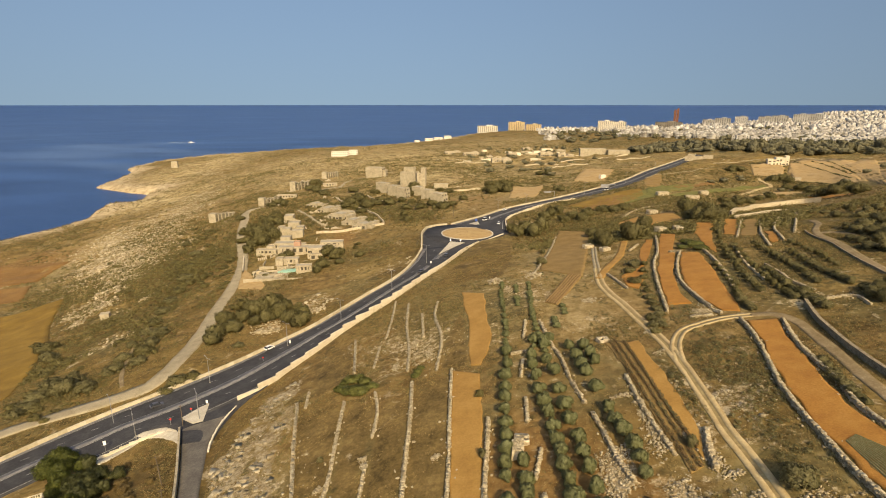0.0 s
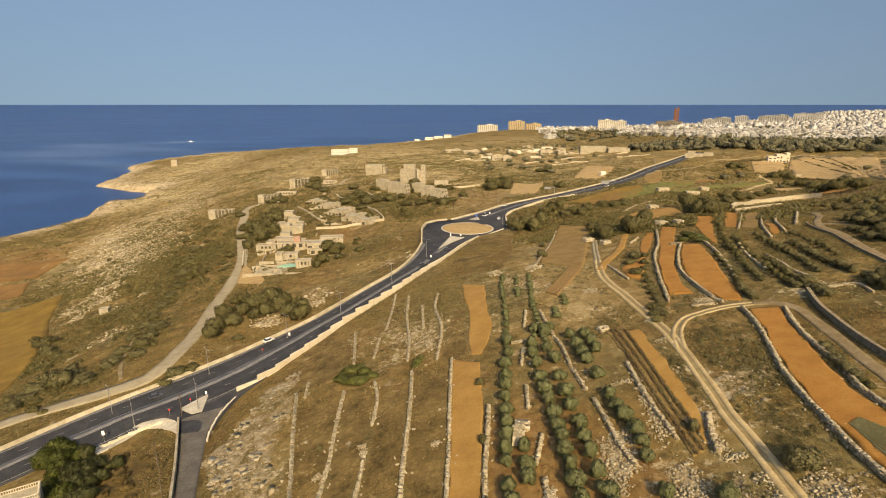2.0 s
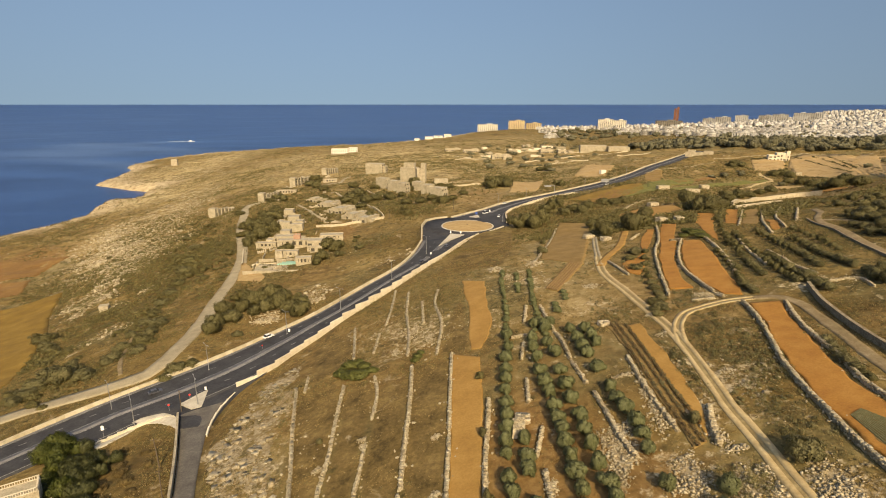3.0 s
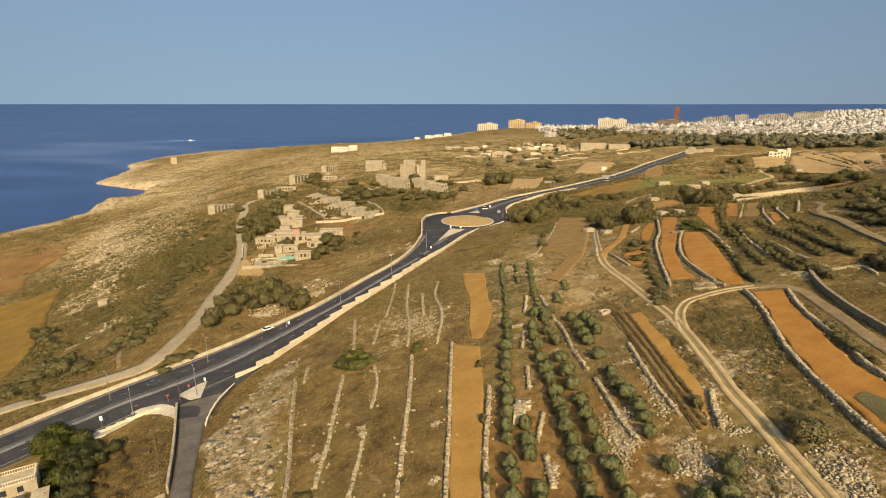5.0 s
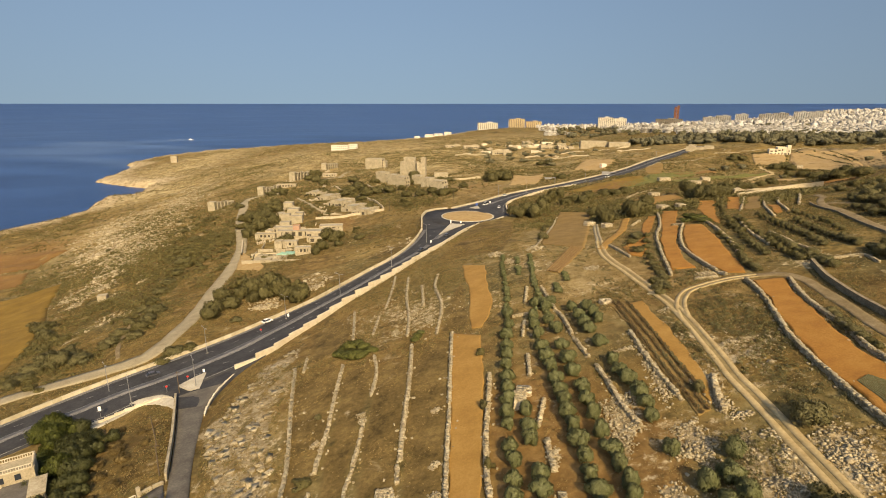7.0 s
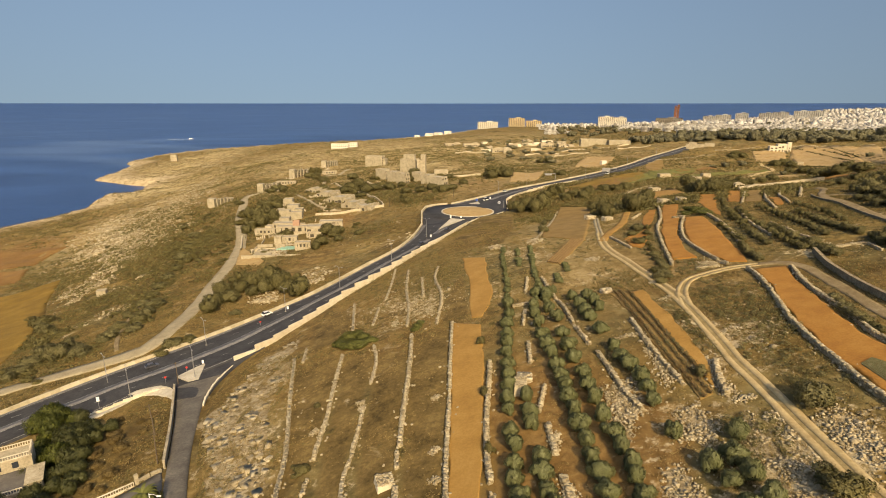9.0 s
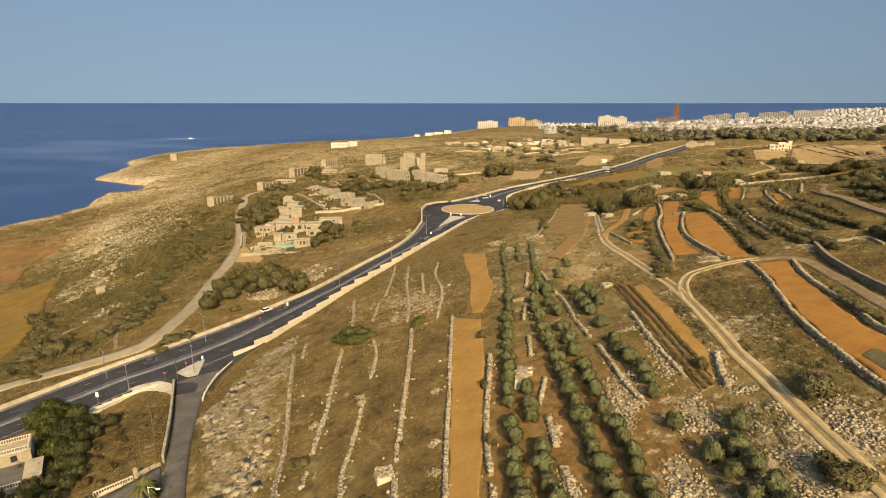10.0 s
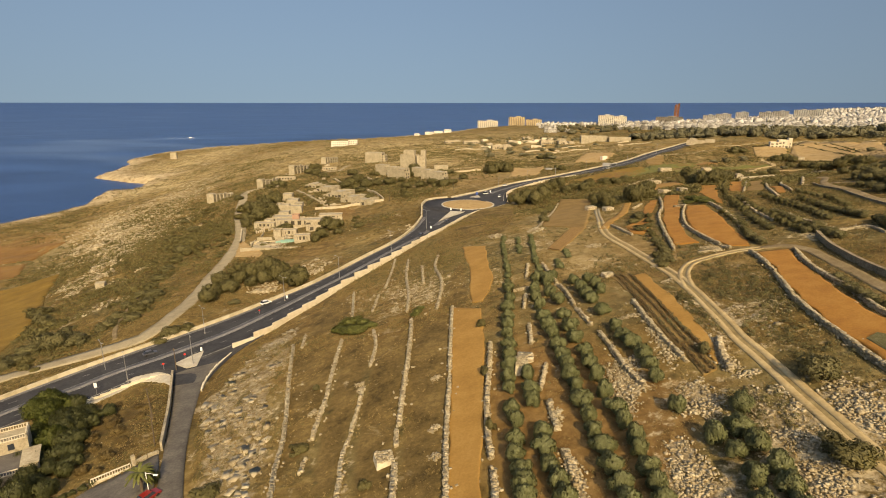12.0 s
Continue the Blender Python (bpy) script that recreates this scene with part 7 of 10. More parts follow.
def offset(line, d):
    p = np.array(line, float)[:, :2]
    g = np.gradient(p, axis=0)
    return p + np.stack([-g[:, 1], g[:, 0]], 1) / np.linalg.norm(g, axis=1)[:, None] * d


def road_z(edge):
    def f(x, y):
        return float(near_line(np.array([x]), np.array([y]), [tuple(v) for v in edge])[1][0])
    return f


def ground_at(x, y):
    return float(ground_z(x, y)[0])


far_z, near_z, far_zb = road_z(FAR_EDGE), road_z(NEAR_EDGE), road_z(FAR_EDGE_B)
panel_wall("roadside_parapet", offset(smooth(FAR_EDGE, 60), 0.6), 2.6, 0.7, lambda x, y: far_z(x, y) + 0.85, lambda x, y: min(far_z(x, y), ground_at(x, y)) - 0.8, CREAM_STONE, "long low cream stone parapet beside the main road", "wall", 0.12, True)
panel_wall("roadside_parapet", [(-12, 292), (-12.6, 310), (-13.2, 326), (-11, 341), (-4.4, 348.5), (3, 351.5)], 3.0, 0.7, lambda x, y: 71.2, lambda x, y: 69.2, CREAM_STONE, "curved cream stone parapet round the roundabout", "wall")
panel_wall("roadside_parapet", offset(smooth(FAR_EDGE_B, 80), 0.6), 5.0, 0.6, lambda x, y: far_zb(x, y) + 0.8, lambda x, y: min(far_zb(x, y), ground_at(x, y)) - 0.6, CREAM_STONE, "low cream stone parapet along the road to the town", "wall", 0.12, True)
near_line_a = [tuple(v) for v in offset(smooth(NEAR_EDGE[6:] + [(28, 311, 70.4), (37.5, 324, 70.5)], 60), -0.6)]
panel_wall("stepped_roadside_wall", near_line_a, 7.2, 0.5, lambda x, y: max(near_z(x, y) + 0.45, ground_at(x + 2.4, y - 1.6) + 0.15), lambda x, y: min(near_z(x, y), ground_at(x, y)) - 0.8, PALE_STONE, "new pale limestone roadside wall with a stepped top", "wall")
near_zb = road_z(NEAR_EDGE_B)
panel_wall("roadside_wall", offset(smooth(NEAR_EDGE_B[:5], 30), -0.6), 6.0, 0.5, lambda x, y: near_zb(x, y) + 1.0, lambda x, y: min(near_zb(x, y), ground_at(x, y)) - 0.8, PALE_STONE, "pale limestone wall by the roundabout exit", "wall")
side_z = road_z(SIDE_LEFT)
panel_wall("lane_wall", offset(smooth(SIDE_LEFT[:4], 30), -0.5)[2:], 5.0, 0.45, lambda x, y: side_z(x, y) + 1.5, lambda x, y: side_z(x, y) - 1.2, PLASTER, "stained cream garden wall along the lane", "wall", 0.12, True)
panel_wall("corner_wall", [(-103, 129), (-97, 131), (-91, 136), (-86, 138.8), (-81.5, 139.8), (-78.6, 137.6)], 2.6, 0.6, lambda x, y: near_z(x, y) + 0.15, lambda x, y: near_z(x, y) - 2.4, PALE_STONE, "pale curved retaining wall at the junction corner", "wall")
side_zr = road_z(SIDE_RIGHT)
panel_wall("lane_kerb", offset(smooth(SIDE_RIGHT, 40), 0.35)[0:11], 4.0, 0.35, lambda x, y: side_zr(x, y) + 0.2, lambda x, y: side_zr(x, y) - 0.4, PALE_STONE, "low pale stone kerb along the lane", "kerb", 0.05)


def street_lamp():
    top = new("street_lamp")
    part("base_plate", solid([((0, 0, 0.06), (0.5, 0.5, 0.12), 0)], "base_plate", CONCRETE, 0.02), top)
    part("pole", tube_mesh("pole", [(0, 0, 0), (0, 0, 4), (0, 0, 9.2)], [0.13, 0.11, 0.07], STEEL), top)
    for s in (-1, 1):
        part("arm", tube_mesh("arm", [(0, 0, 9.1), (s * 0.7, 0, 9.45), (s * 1.5, 0, 9.55)], [0.06, 0.05, 0.045], STEEL, 6), top)
        part("lantern", solid([((s * 1.75, 0, 9.55), (0.75, 0.3, 0.14), 0)], "lantern", STEEL, 0.04), top)
    return tagged(top, "tall galvanised double-arm street lamp in the road's middle", "street lamp", "street lamps")


first = street_lamp()
LAMPS = [(-103.8, 147, 51.8, 0.8), (-80.9, 165.8, 55.7, 0.8), (-60, 188.4, 58.9, 0.9), (-42.4, 206, 61.8, 0.95), (-23.4, 231, 66.6, 1.0), (-8.5, 266, 69.2, 1.1), (-125, 125, 49.2, 0.8),
         (40.8, 386, 71.6, 0.75), (64, 403, 73.2, 0.6), (118, 439, 77.2, 0.7), (168, 487, 79.6, 0.8), (222, 558, 81.7, 0.9), (-74.8, 143.6, 55.7, 0.6), (-91.2, 137.4, 52.6, 0.6)]
for x, y, z, a in LAMPS[1:]:
    copy_thing(first, Matrix.Translation((x, y, z)) @ Matrix.Rotation(a + math.pi / 2, 4, "Z"))
first.matrix_basis = Matrix.Translation(LAMPS[0][:3]) @ Matrix.Rotation(LAMPS[0][3] + math.pi / 2, 4, "Z")


def yard_lamp(x, y):
    top = new("yard_lamp")
    part("pole", tube_mesh("pole", [(0, 0, -0.3), (-0.1, 0.1, 2.4), (-0.2, 0.2, 4.9)], [0.09, 0.08, 0.06], SIGN_WHITE), top)
    part("arm", tube_mesh("arm", [(-0.2, 0.2, 4.7), (0.6, 0.1, 4.8), (1.5, 0.0, 4.6)], [0.05, 0.04, 0.04], SIGN_WHITE, 6), top)
    part("lantern", solid([((1.7, 0, 4.55), (0.75, 0.35, 0.16), 0)], "lantern", SIGN_WHITE, 0.05), top)
    top.location = (x, y, ground_at(x, y))
    return tagged(top, "pale single-arm lamp post beside the parked car", "street lamp")


yard_lamp(-52.7, 79.6)


def wooden_pole(x, y, h, lean=0.0):
    top = new("utility_pole")
    part("pole", tube_mesh("pole", [(0, 0, -0.5), (lean * 0.5, 0, h / 2), (lean, 0, h)], [0.16, 0.14, 0.1], BARK), top)
    part("crossarm", solid([((lean, 0, h - 0.5), (1.4, 0.1, 0.12), 0.4)], "crossarm", BARK, 0.01), top)
    top.location = (x, y, ground_at(x, y))
    return tagged(top, "thin weathered wooden utility pole", "utility pole", "utility poles")


for x, y, h, lean in ((-70, 112, 8.5, -0.4), (-61.5, 97.5, 8, 0.2), (-78.8, 141.2, 8, 0.1), (-40, 392, 8, 0), (8, 392, 8, 0.1), (420, 640, 9, 0), (300, 452, 8, 0)):
    wooden_pole(x, y, h, lean)


def traffic_sign(x, y, z, face, shape, colour, label, turn=0.0, h=2.6, size=0.9):
    top = new("traffic_sign")
    part("post", tube_mesh("post", [(0, 0, -0.2), (0, 0, h)], [0.05, 0.05], STEEL, 6), top)
    if shape == "round":
        bm = bmesh.new()
        bmesh.ops.create_cone(bm, cap_ends=True, segments=20, radius1=size / 2, radius2=size / 2, depth=0.05, matrix=Matrix.Translation((0, -0.08, h - size / 2)) @ Matrix.Rotation(math.pi / 2, 4, "X"))
        me = bpy.data.meshes.new("plate")
        bm.to_mesh(me)
        bm.free()
        me.materials.append(colour)
        part("plate", me, top)
    else:
        part("plate", solid([((0, -0.08, h - face[1] / 2), (face[0], 0.06, face[1]), 0)], "plate", colour, 0.01), top)
    top.matrix_basis = Matrix.Translation((x, y, z)) @ Matrix.Rotation(turn, 4, "Z")
    return tagged(top, label, "traffic sign", "traffic signs")


traffic_sign(-97.9, 133.3, 51.6, (0.75, 1.4), "board", SIGN_WHITE, "white rectangular road sign on a steel post", 0.4, 3.6)
traffic_sign(-59.3, 189.1, 59, (0.7, 1.2), "board", SIGN_WHITE, "white keep-side board on the median", 0.3, 1.8)
traffic_sign(-6.1, 262, 69.4, (0.7, 1.2), "board", SIGN_WHITE, "white keep-side board on the median", 0.3, 1.8)
traffic_sign(22.9, 355, 70.75, (1.4, 1.6), "board", SIGN_BLUE, "blue and white direction board at the roundabout", 0.0, 2.8)
traffic_sign(33, 366, 70.75, (0.8, 1.4), "board", SIGN_WHITE, "small white board on the splitter island", 0.0, 2.2)
traffic_sign(4.6, 303, 70.6, (0.8, 1.5), "board", SIGN_WHITE, "small white board on the splitter island", 0.0, 2.2)
traffic_sign(10.5, 302, 70.6, (0.8, 1.2), "board", SIGN_WHITE, "small white board on the splitter island", 0.0, 2.0)
traffic_sign(-78.5, 146.5, 55.6, (1, 1), "round", SIGN_RED, "red round sign at the junction", 0.5, 2.2, 0.65)
traffic_sign(-83, 142.2, 54.6, (1, 1), "round", SIGN_RED, "red round sign at the junction", 0.5, 2.2, 0.65)
traffic_sign(-66, 177.5, 57.8, (1, 1), "round", SIGN_RED, "red round sign beside the road", 0.5, 1.8, 0.6)
traffic_sign(-76, 152.0, 55.6, (0.6, 1.1), "board", SIGN_WHITE, "white bollard board on the junction island", 0.3, 1.5)


def gantry(x, y, z, turn, span):
    top = new("sign_gantry")
    part("post", tube_mesh("post", [(0, 0, -0.3), (0, 0, 7.2)], [0.22, 0.16], STEEL), top)
    part("beam", solid([((-span / 2, 0, 7.1), (span, 0.3, 0.35), 0)], "beam", STEEL, 0.03), top)
    part("board", solid([((-span * 0.62, -0.25, 6.6), (span * 0.6, 0.12, 1.5), 0)], "board", STEEL, 0.02), top)
    top.matrix_basis = Matrix.Translation((x, y, z)) @ Matrix.Rotation(turn, 4, "Z")
    return tagged(top, "cantilever steel road sign over the carriageway", "sign gantry")


gantry(89, 420, 75.2, 0.1, 9.0)
board = new("road_sign_board")
for k in (-2.2, 2.2):
    part("post", tube_mesh("post", [(k, 0, -0.5), (k, 0, 3.4)], [0.12, 0.1], STEEL, 6), board)
part("plate", solid([((0, -0.15, 3.6), (6.4, 0.14, 3.0), 0)], "plate", STEEL, 0.02), board)
board.matrix_basis = Matrix.Translation((138.5, 452, 78)) @ Matrix.Rotation(-0.1, 4, "Z")
tagged(board, "large grey back of a road sign on two posts", "road sign")


# ---- buildings ----


def frame_block(name, x, y, z, w, d, h, storeys, bays, turn, material, label, category, group="", open_front=True, parapet=0.5, sides=False, roof=None, fins=0.0):
    """A flat-roofed building of slabs and piers with deep openings in front, backed by a box coloured dark for their
    shade; local -y is the front.
    """
    top = new(name)
    fh = h / storeys
    part("wall", solid([((0, 0.6, h / 2 - 0.75), (w - 0.5, d - 1.6, h + 1.5 - 0.02), 0)], "wall", material), top)
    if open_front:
        part("room", solid([((0, -d / 2 + 1.15, h / 2), (w - 0.52, 0.6, h - 0.3), 0)], "room", ROOM_SHADE), top, "box behind the openings, coloured dark for the shade of the rooms")
    for k in range(storeys + 1):
        part("floor_slab", solid([((0, 0, k * fh + (0 if k else -0.6)), (w, d, 0.45 if k else 1.6), 0)], "floor_slab", material, 0.03), top)
    for k in range(bays + 1):
        px = -w / 2 + 0.3 + k * (w - 0.6) / bays
        wide = (0.45 * w / bays) if 0 < k < bays else 0.7 * w / bays
        px = max(min(px, w / 2 - wide / 2), -w / 2 + wide / 2)
        part("pier", solid([((px, -d / 2 + 0.25 - fins / 2, h / 2), (wide if not fins else 0.5, 0.46 + fins, h - 0.02), 0)], "pier", material, 0.02), top)
    for k in range(storeys):
        part("sill_wall", solid([((0, -d / 2 + 0.34, k * fh + 0.22 + fh * 0.2), (w - 0.4, 0.22, fh * 0.4), 0)], "sill_wall", material), top)
    edge = [((0, s * (d / 2 - 0.15), h + 0.22 + parapet / 2), (w, 0.3, parapet), 0) for s in (-1, 1)] + [((s * (w / 2 - 0.15), 0, h + 0.22 + parapet / 2), (0.3, d - 0.62, parapet), 0) for s in (-1, 1)]
    r = part("roof", solid([((0, 0, h + 0.26), (w - 0.64, d - 0.64, 0.08), 0)], "roof", roof or ROOF_FELT), top)
    part("parapet", solid(edge, "parapet", material, 0.02), r)
    if sides:
        for s in (-1, 1):
            for k in range(storeys):
                part("window", solid([((s * (w / 2 - 0.24), 0.4 + o, k * fh + fh * 0.55), (0.08, 1.3, fh * 0.42), 0) for o in (-d * 0.2,)], "window", GLASS), top)
    top.matrix_basis = Matrix.Translation((x, y, z)) @ Matrix.Rotation(turn, 4, "Z")
    return tagged(top, label, category, group)


def plain_house(name, boxes, x, y, z, turn, material, label, category="house", group="", windows=True, side_windows=False):
    """Flat-roofed volumes (centre x, y, size x, y, height), each a wall with roof, parapet and windows; empty openings
    are thin boxes coloured dark for the shade inside.
    """
    top = new(name)
    for bx, by, sx, sy, h in boxes:
        body = part("wall", solid([((bx, by, h / 2 - 0.8), (sx, sy, h + 1.6), 0)], "wall", material, 0.03), top)
        roof = part("roof", solid([((bx, by, h + 0.04), (sx - 0.5, sy - 0.5, 0.08), 0)], "roof", ROOF_FELT), top)
        part("parapet", solid([((bx, by + s * (sy / 2 - 0.13), h + 0.3), (sx, 0.25, 0.6), 0) for s in (-1, 1)] + [((bx + s * (sx / 2 - 0.13), by, h + 0.3), (0.25, sy - 0.52, 0.6), 0) for s in (-1, 1)], "parapet", material, 0.02), roof)
        if side_windows:
            for k in range(max(1, int(h / 3))):
                for f in (-0.25, 0.2):
                    # solid panel on the wall, its colour standing for the unlit room
                    part("window", solid([((bx + sx / 2 + 0.01, by + f * sy, k * 3.0 + 1.7), (0.1, sy * 0.22, 1.7), 0)], "window", ROOM_SHADE), top)
        if windows and material is not WHITEWASH:
            dice = random.Random(int(abs(x * 7 + bx * 3)))
            floors, cols = max(1, int(h / 2.7)), max(1, int(sx / 3.0))
            for k in range(floors):
                for c in range(cols):
                    if dice.random() < 0.2:
                        continue
                    wide, tall = dice.choice((1.1, 1.4, 2.2, 2.6)), dice.choice((1.3, 1.6, 2.1))
                    wx, wz = bx - sx / 2 + (c + 0.5) * sx / cols, k * h / floors + 0.35 + tall / 2
                    # no hole in the wall: the panel's dark colour is painted shade
                    part("window", solid([((wx, by - sy / 2 - 0.02, wz), (min(wide, sx / cols - 0.5), 0.1, tall), 0)], "window", ROOM_SHADE), top, "thin panel for an empty opening, coloured dark for the shade inside")
        elif windows:
            floors, cols = max(1, int(h / 3.1)), max(1, int(sx / 3.4))
            for k in range(floors):
                for c in range(cols):
                    wx, wz = bx - sx / 2 + (c + 0.5) * sx / cols, k * h / floors + h / floors * 0.52
                    win = part("window", solid([((wx, by - sy / 2 - 0.02, wz), (1.2, 0.1, 1.5), 0)], "window", GLASS if material is WHITEWASH else ROOM_SHADE), top)
                    part("lintel", solid([((wx, by - sy / 2 - 0.08, wz + 0.83), (1.5, 0.2, 0.14), 0)], "lintel", material), win)
                    part("sill", solid([((wx, by - sy / 2 - 0.08, wz - 0.83), (1.5, 0.2, 0.12), 0)], "sill", material), win)
    top.matrix_basis = Matrix.Translation((x, y, z)) @ Matrix.Rotation(turn, 4, "Z")
    return tagged(top, label, category, group)


# the abandoned holiday village
plain_house("ruined_villa", [(0, 0, 15, 8, 5.6), (-9.5, -1, 6, 7, 3.6), (9.5, 1.5, 6, 7, 3.8), (2, -6.5, 9, 6, 2.8)], -107.2, 352, 52, 0.05, PLASTER, "abandoned two-storey villa with dark empty openings", "ruin", "ruined villas")
plain_house("ruined_villa", [(0, 0, 14, 9, 5.8), (9.5, 0.5, 7, 7, 3.6), (-1, -6, 8, 5, 3.0), (4, 6, 12, 5, 4.6)], -80, 331, 54.4, 0.12, PLASTER, "abandoned cream villa with a flat roof and empty windows", "ruin", "ruined villas")
plain_house("ruined_annex", [(0, 0, 4.2, 4, 7.4)], -97, 343, 53, 0.05, PINK_PLASTER, "faded pink stair tower of the abandoned villa", "ruin", "ruined villas", False)
frame_block("ruined_terrace", -118.4, 345, 51, 13.5, 5, 3.4, 1, 5, 0.0, OLD_CONCRETE, "low ruined terrace with a row of openings", "ruin", "ruined villas")
plain_house("ruined_cube", [(0, 0, 4.5, 5, 4.2)], -102, 319, 51.8, 0.05, PLASTER, "small cream-plastered ruined room", "ruin", "ruined villas", False)
frame_block("ruined_terrace", -95, 320, 52, 9, 5, 3.6, 1, 3, 0.05, PLASTER, "low ruined wing with dark openings", "ruin", "ruined villas")
frame_block("pool_house", -82, 300, 53, 9, 5, 4.2, 1, 4, 0.15, PLASTER, "cream ruined pool house with open bays", "ruin", "ruined villas")
link("swimming_pool", solid([((-93, 304, 52.4), (11, 6, 1.2), 0.1)], "swimming_pool", TURQUOISE, 0.1), "drained swimming pool with faded turquoise tiles", "pool")
link("pool_terrace", solid([((-94, 297, 50.6), (30, 16, 3.4), 0.08)], "pool_terrace", OLD_CONCRETE, 0.15), "cracked raised terrace of weathered concrete", "terrace")
link("terrace_wall", solid([((-82, 288, 51.4), (14, 0.6, 4.2), 0.08)], "terrace_wall", PLASTER, 0.05), "cream retaining wall of the pool terrace", "wall")
for x, y, z, w, d, h, a in ((-119.5, 396, 52, 6.5, 7, 5.5, 0.1), (-109, 387, 52.6, 9, 7, 5.5, 0.1), (-119.5, 418, 53, 9, 9, 4.6, 0.1), (-131, 445, 53.4, 7.5, 9, 4.2, 0.1), (-113, 372, 52.4, 7, 8, 4.4, 0.1), (-127, 408, 52.6, 5, 8, 3.2, 0.1), (-111, 403, 52.8, 6, 8, 4.4, 0.1)):
    plain_house("ruined_cabin", [(0, 0, w, d, h)], x, y, z, a, OLD_CONCRETE, "small flat-roofed ruined cabin of grey concrete", "ruin", "ruined cabins", False)
for x, y, z, w, h in ((-118, 492, 56.5, 12, 4.6), (-102, 467, 56.4, 13, 5.6), (-85, 436, 57, 15, 6.2), (-71, 415, 56.8, 12, 5.6), (-59.5, 399, 57.4, 13, 5.4)):
    plain_house("ruined_terrace_unit", [(0, 0, w * 0.66, 12, h * 0.72), (w * 0.44, 2.0, w * 0.38, 11, h * 0.5), (-w * 0.42, -2.5, w * 0.34, 9, h * 0.42), (w * 0.1, 9.5, w * 0.5, 7, h * 0.62)], x, y, z, -0.45, OLD_CONCRETE, "low flat-roofed ruined terrace unit of grey stone", "ruin", "ruined terrace units")
def finned_ruin(x, y, w, h, count, back=0.75):
    """A row of flats in echelon: a blank end wall, then fin walls, each set further back, with bays between, their
    backs coloured dark for shade.
    """
    top = new("finned_ruin")
    rng = random.Random(int(abs(x)))
    end, bay = 0.34 * w, 0.66 * w / count
    part("end_wall", solid([((-w / 2 + end / 2, 2.0, h / 2 - 1.5), (end, 7, h + 3), 0)], "end_wall", OLD_CONCRETE, 0.05), top)
    for k in range(count):
        px, py = -w / 2 + end + (k + 1) * bay, (k + 1) * bay * back
        tall = h * rng.uniform(0.78, 1.06)
        part("fin_wall", solid([((px - 0.45, py + 1.2, tall / 2 - 1.5), (0.9, 6.5, tall + 3), 0)], "fin_wall", OLD_CONCRETE, 0.04), top)
        part("room", solid([((px - bay / 2 - 0.35, py + 2.2, h * 0.42 - 1.5), (bay - 0.95, 0.5, h * 0.84 + 3), 0)], "room", ROOM_SHADE), top, "panel at the back of the bay, coloured dark for its shade")
        for f in range(max(1, int(h / 3))):
            part("floor_slab", solid([((px - bay / 2 - 0.4, py + 0.6, (f + 1) * 2.9), (bay - 0.85, 2.6, 0.35), 0)], "floor_slab", OLD_CONCRETE), top)
    part("back_wall", solid([((w * 0.17, 5.5 + 0.33 * w * back, h * 0.45 - 1.5), (w * 0.72, 0.8, h * 0.9 + 3), 0.6)], "back_wall", OLD_CONCRETE, 0.04), top)
    top.matrix_basis = Matrix.Translation((x, y, ground_at(x, y + 4)))
    tagged(top, "ruined block of holiday flats with projecting fin walls", "ruin", "finned ruins")


frame_block("ruined_villa_wing", -96, 341, 52.6, 26, 7, 5.0, 1, 6, 0.06, PLASTER, "long cream villa wing with a heavy roof slab and empty bays", "ruin", "ruined villas")
frame_block("ruined_villa_wing", -74, 343, 55.0, 15, 7, 5.6, 2, 4, 0.12, PLASTER, "two-storey cream villa wing with empty bays", "ruin", "ruined villas")
for x, y, w, d, h, a in ((-108, 311, 9, 0.5, 1.6, 0.1), (-112, 303, 0.5, 12, 1.3, 0.1), (-104, 297, 12, 0.5, 1.2, 0.05), (-98, 309, 6, 0.5, 1.8, 0.15), (-90, 312, 0.5, 9, 1.5, 0.1), (-106, 288, 16, 0.6, 1.5, 0.08), (-113, 322, 0.5, 10, 1.4, 0.15)):
    z = ground_at(x, y)
    link("terrace_wall", solid([((x, y, z + h / 2 - 0.6), (w, d, h + 1.8), a)], "terrace_wall", OLD_CONCRETE, 0.06), "low broken concrete wall of the ruined terraces", "wall", "broken walls")

for x, y, w, h, n in FINNED:
    finned_ruin(x, y, w, h, n)
rng = np.random.RandomState(44)
for i, (x, y) in enumerate(BROKEN_WALLS):
    z, a, ln = ground_at(x, y), rng.choice([0.1, 1.6, -0.5, 1.0]) + rng.normal(scale=0.12), rng.uniform(4, 10)
    c, s = math.cos(a), math.sin(a)
    t = np.linspace(-0.5, 0.5, int(ln / 0.8)) * ln
    tall = rng.uniform(0.9, 2.2) * (1 + 0.35 * np.sin(t * 0.9 + i)) + rng.uniform(-0.2, 0.2, len(t))
    v, f = stones(rng, np.column_stack([x + c * t, y + s * t, z + tall / 2 - 0.3]), np.column_stack([np.full(len(t), 0.9), np.full(len(t), 0.5), tall + 0.6]), np.full(len(t), a), 0.06)
    link("broken_wall", raw_mesh("broken_wall", v, f, PLASTER), "low broken cream wall among the ruins", "wall", "broken walls")
frame_block("ruined_arcade", -161, 543, 55.2, 20, 5, 3.4, 1, 7, 0.1, PLASTER, "long low ruined arcade with square openings", "ruin", "ruined arcades")
frame_block("ruined_arcade", -130, 610, 57.3, 16, 5, 3.6, 1, 5, 0.15, PLASTER, "short low ruined arcade with square openings", "ruin", "ruined arcades")
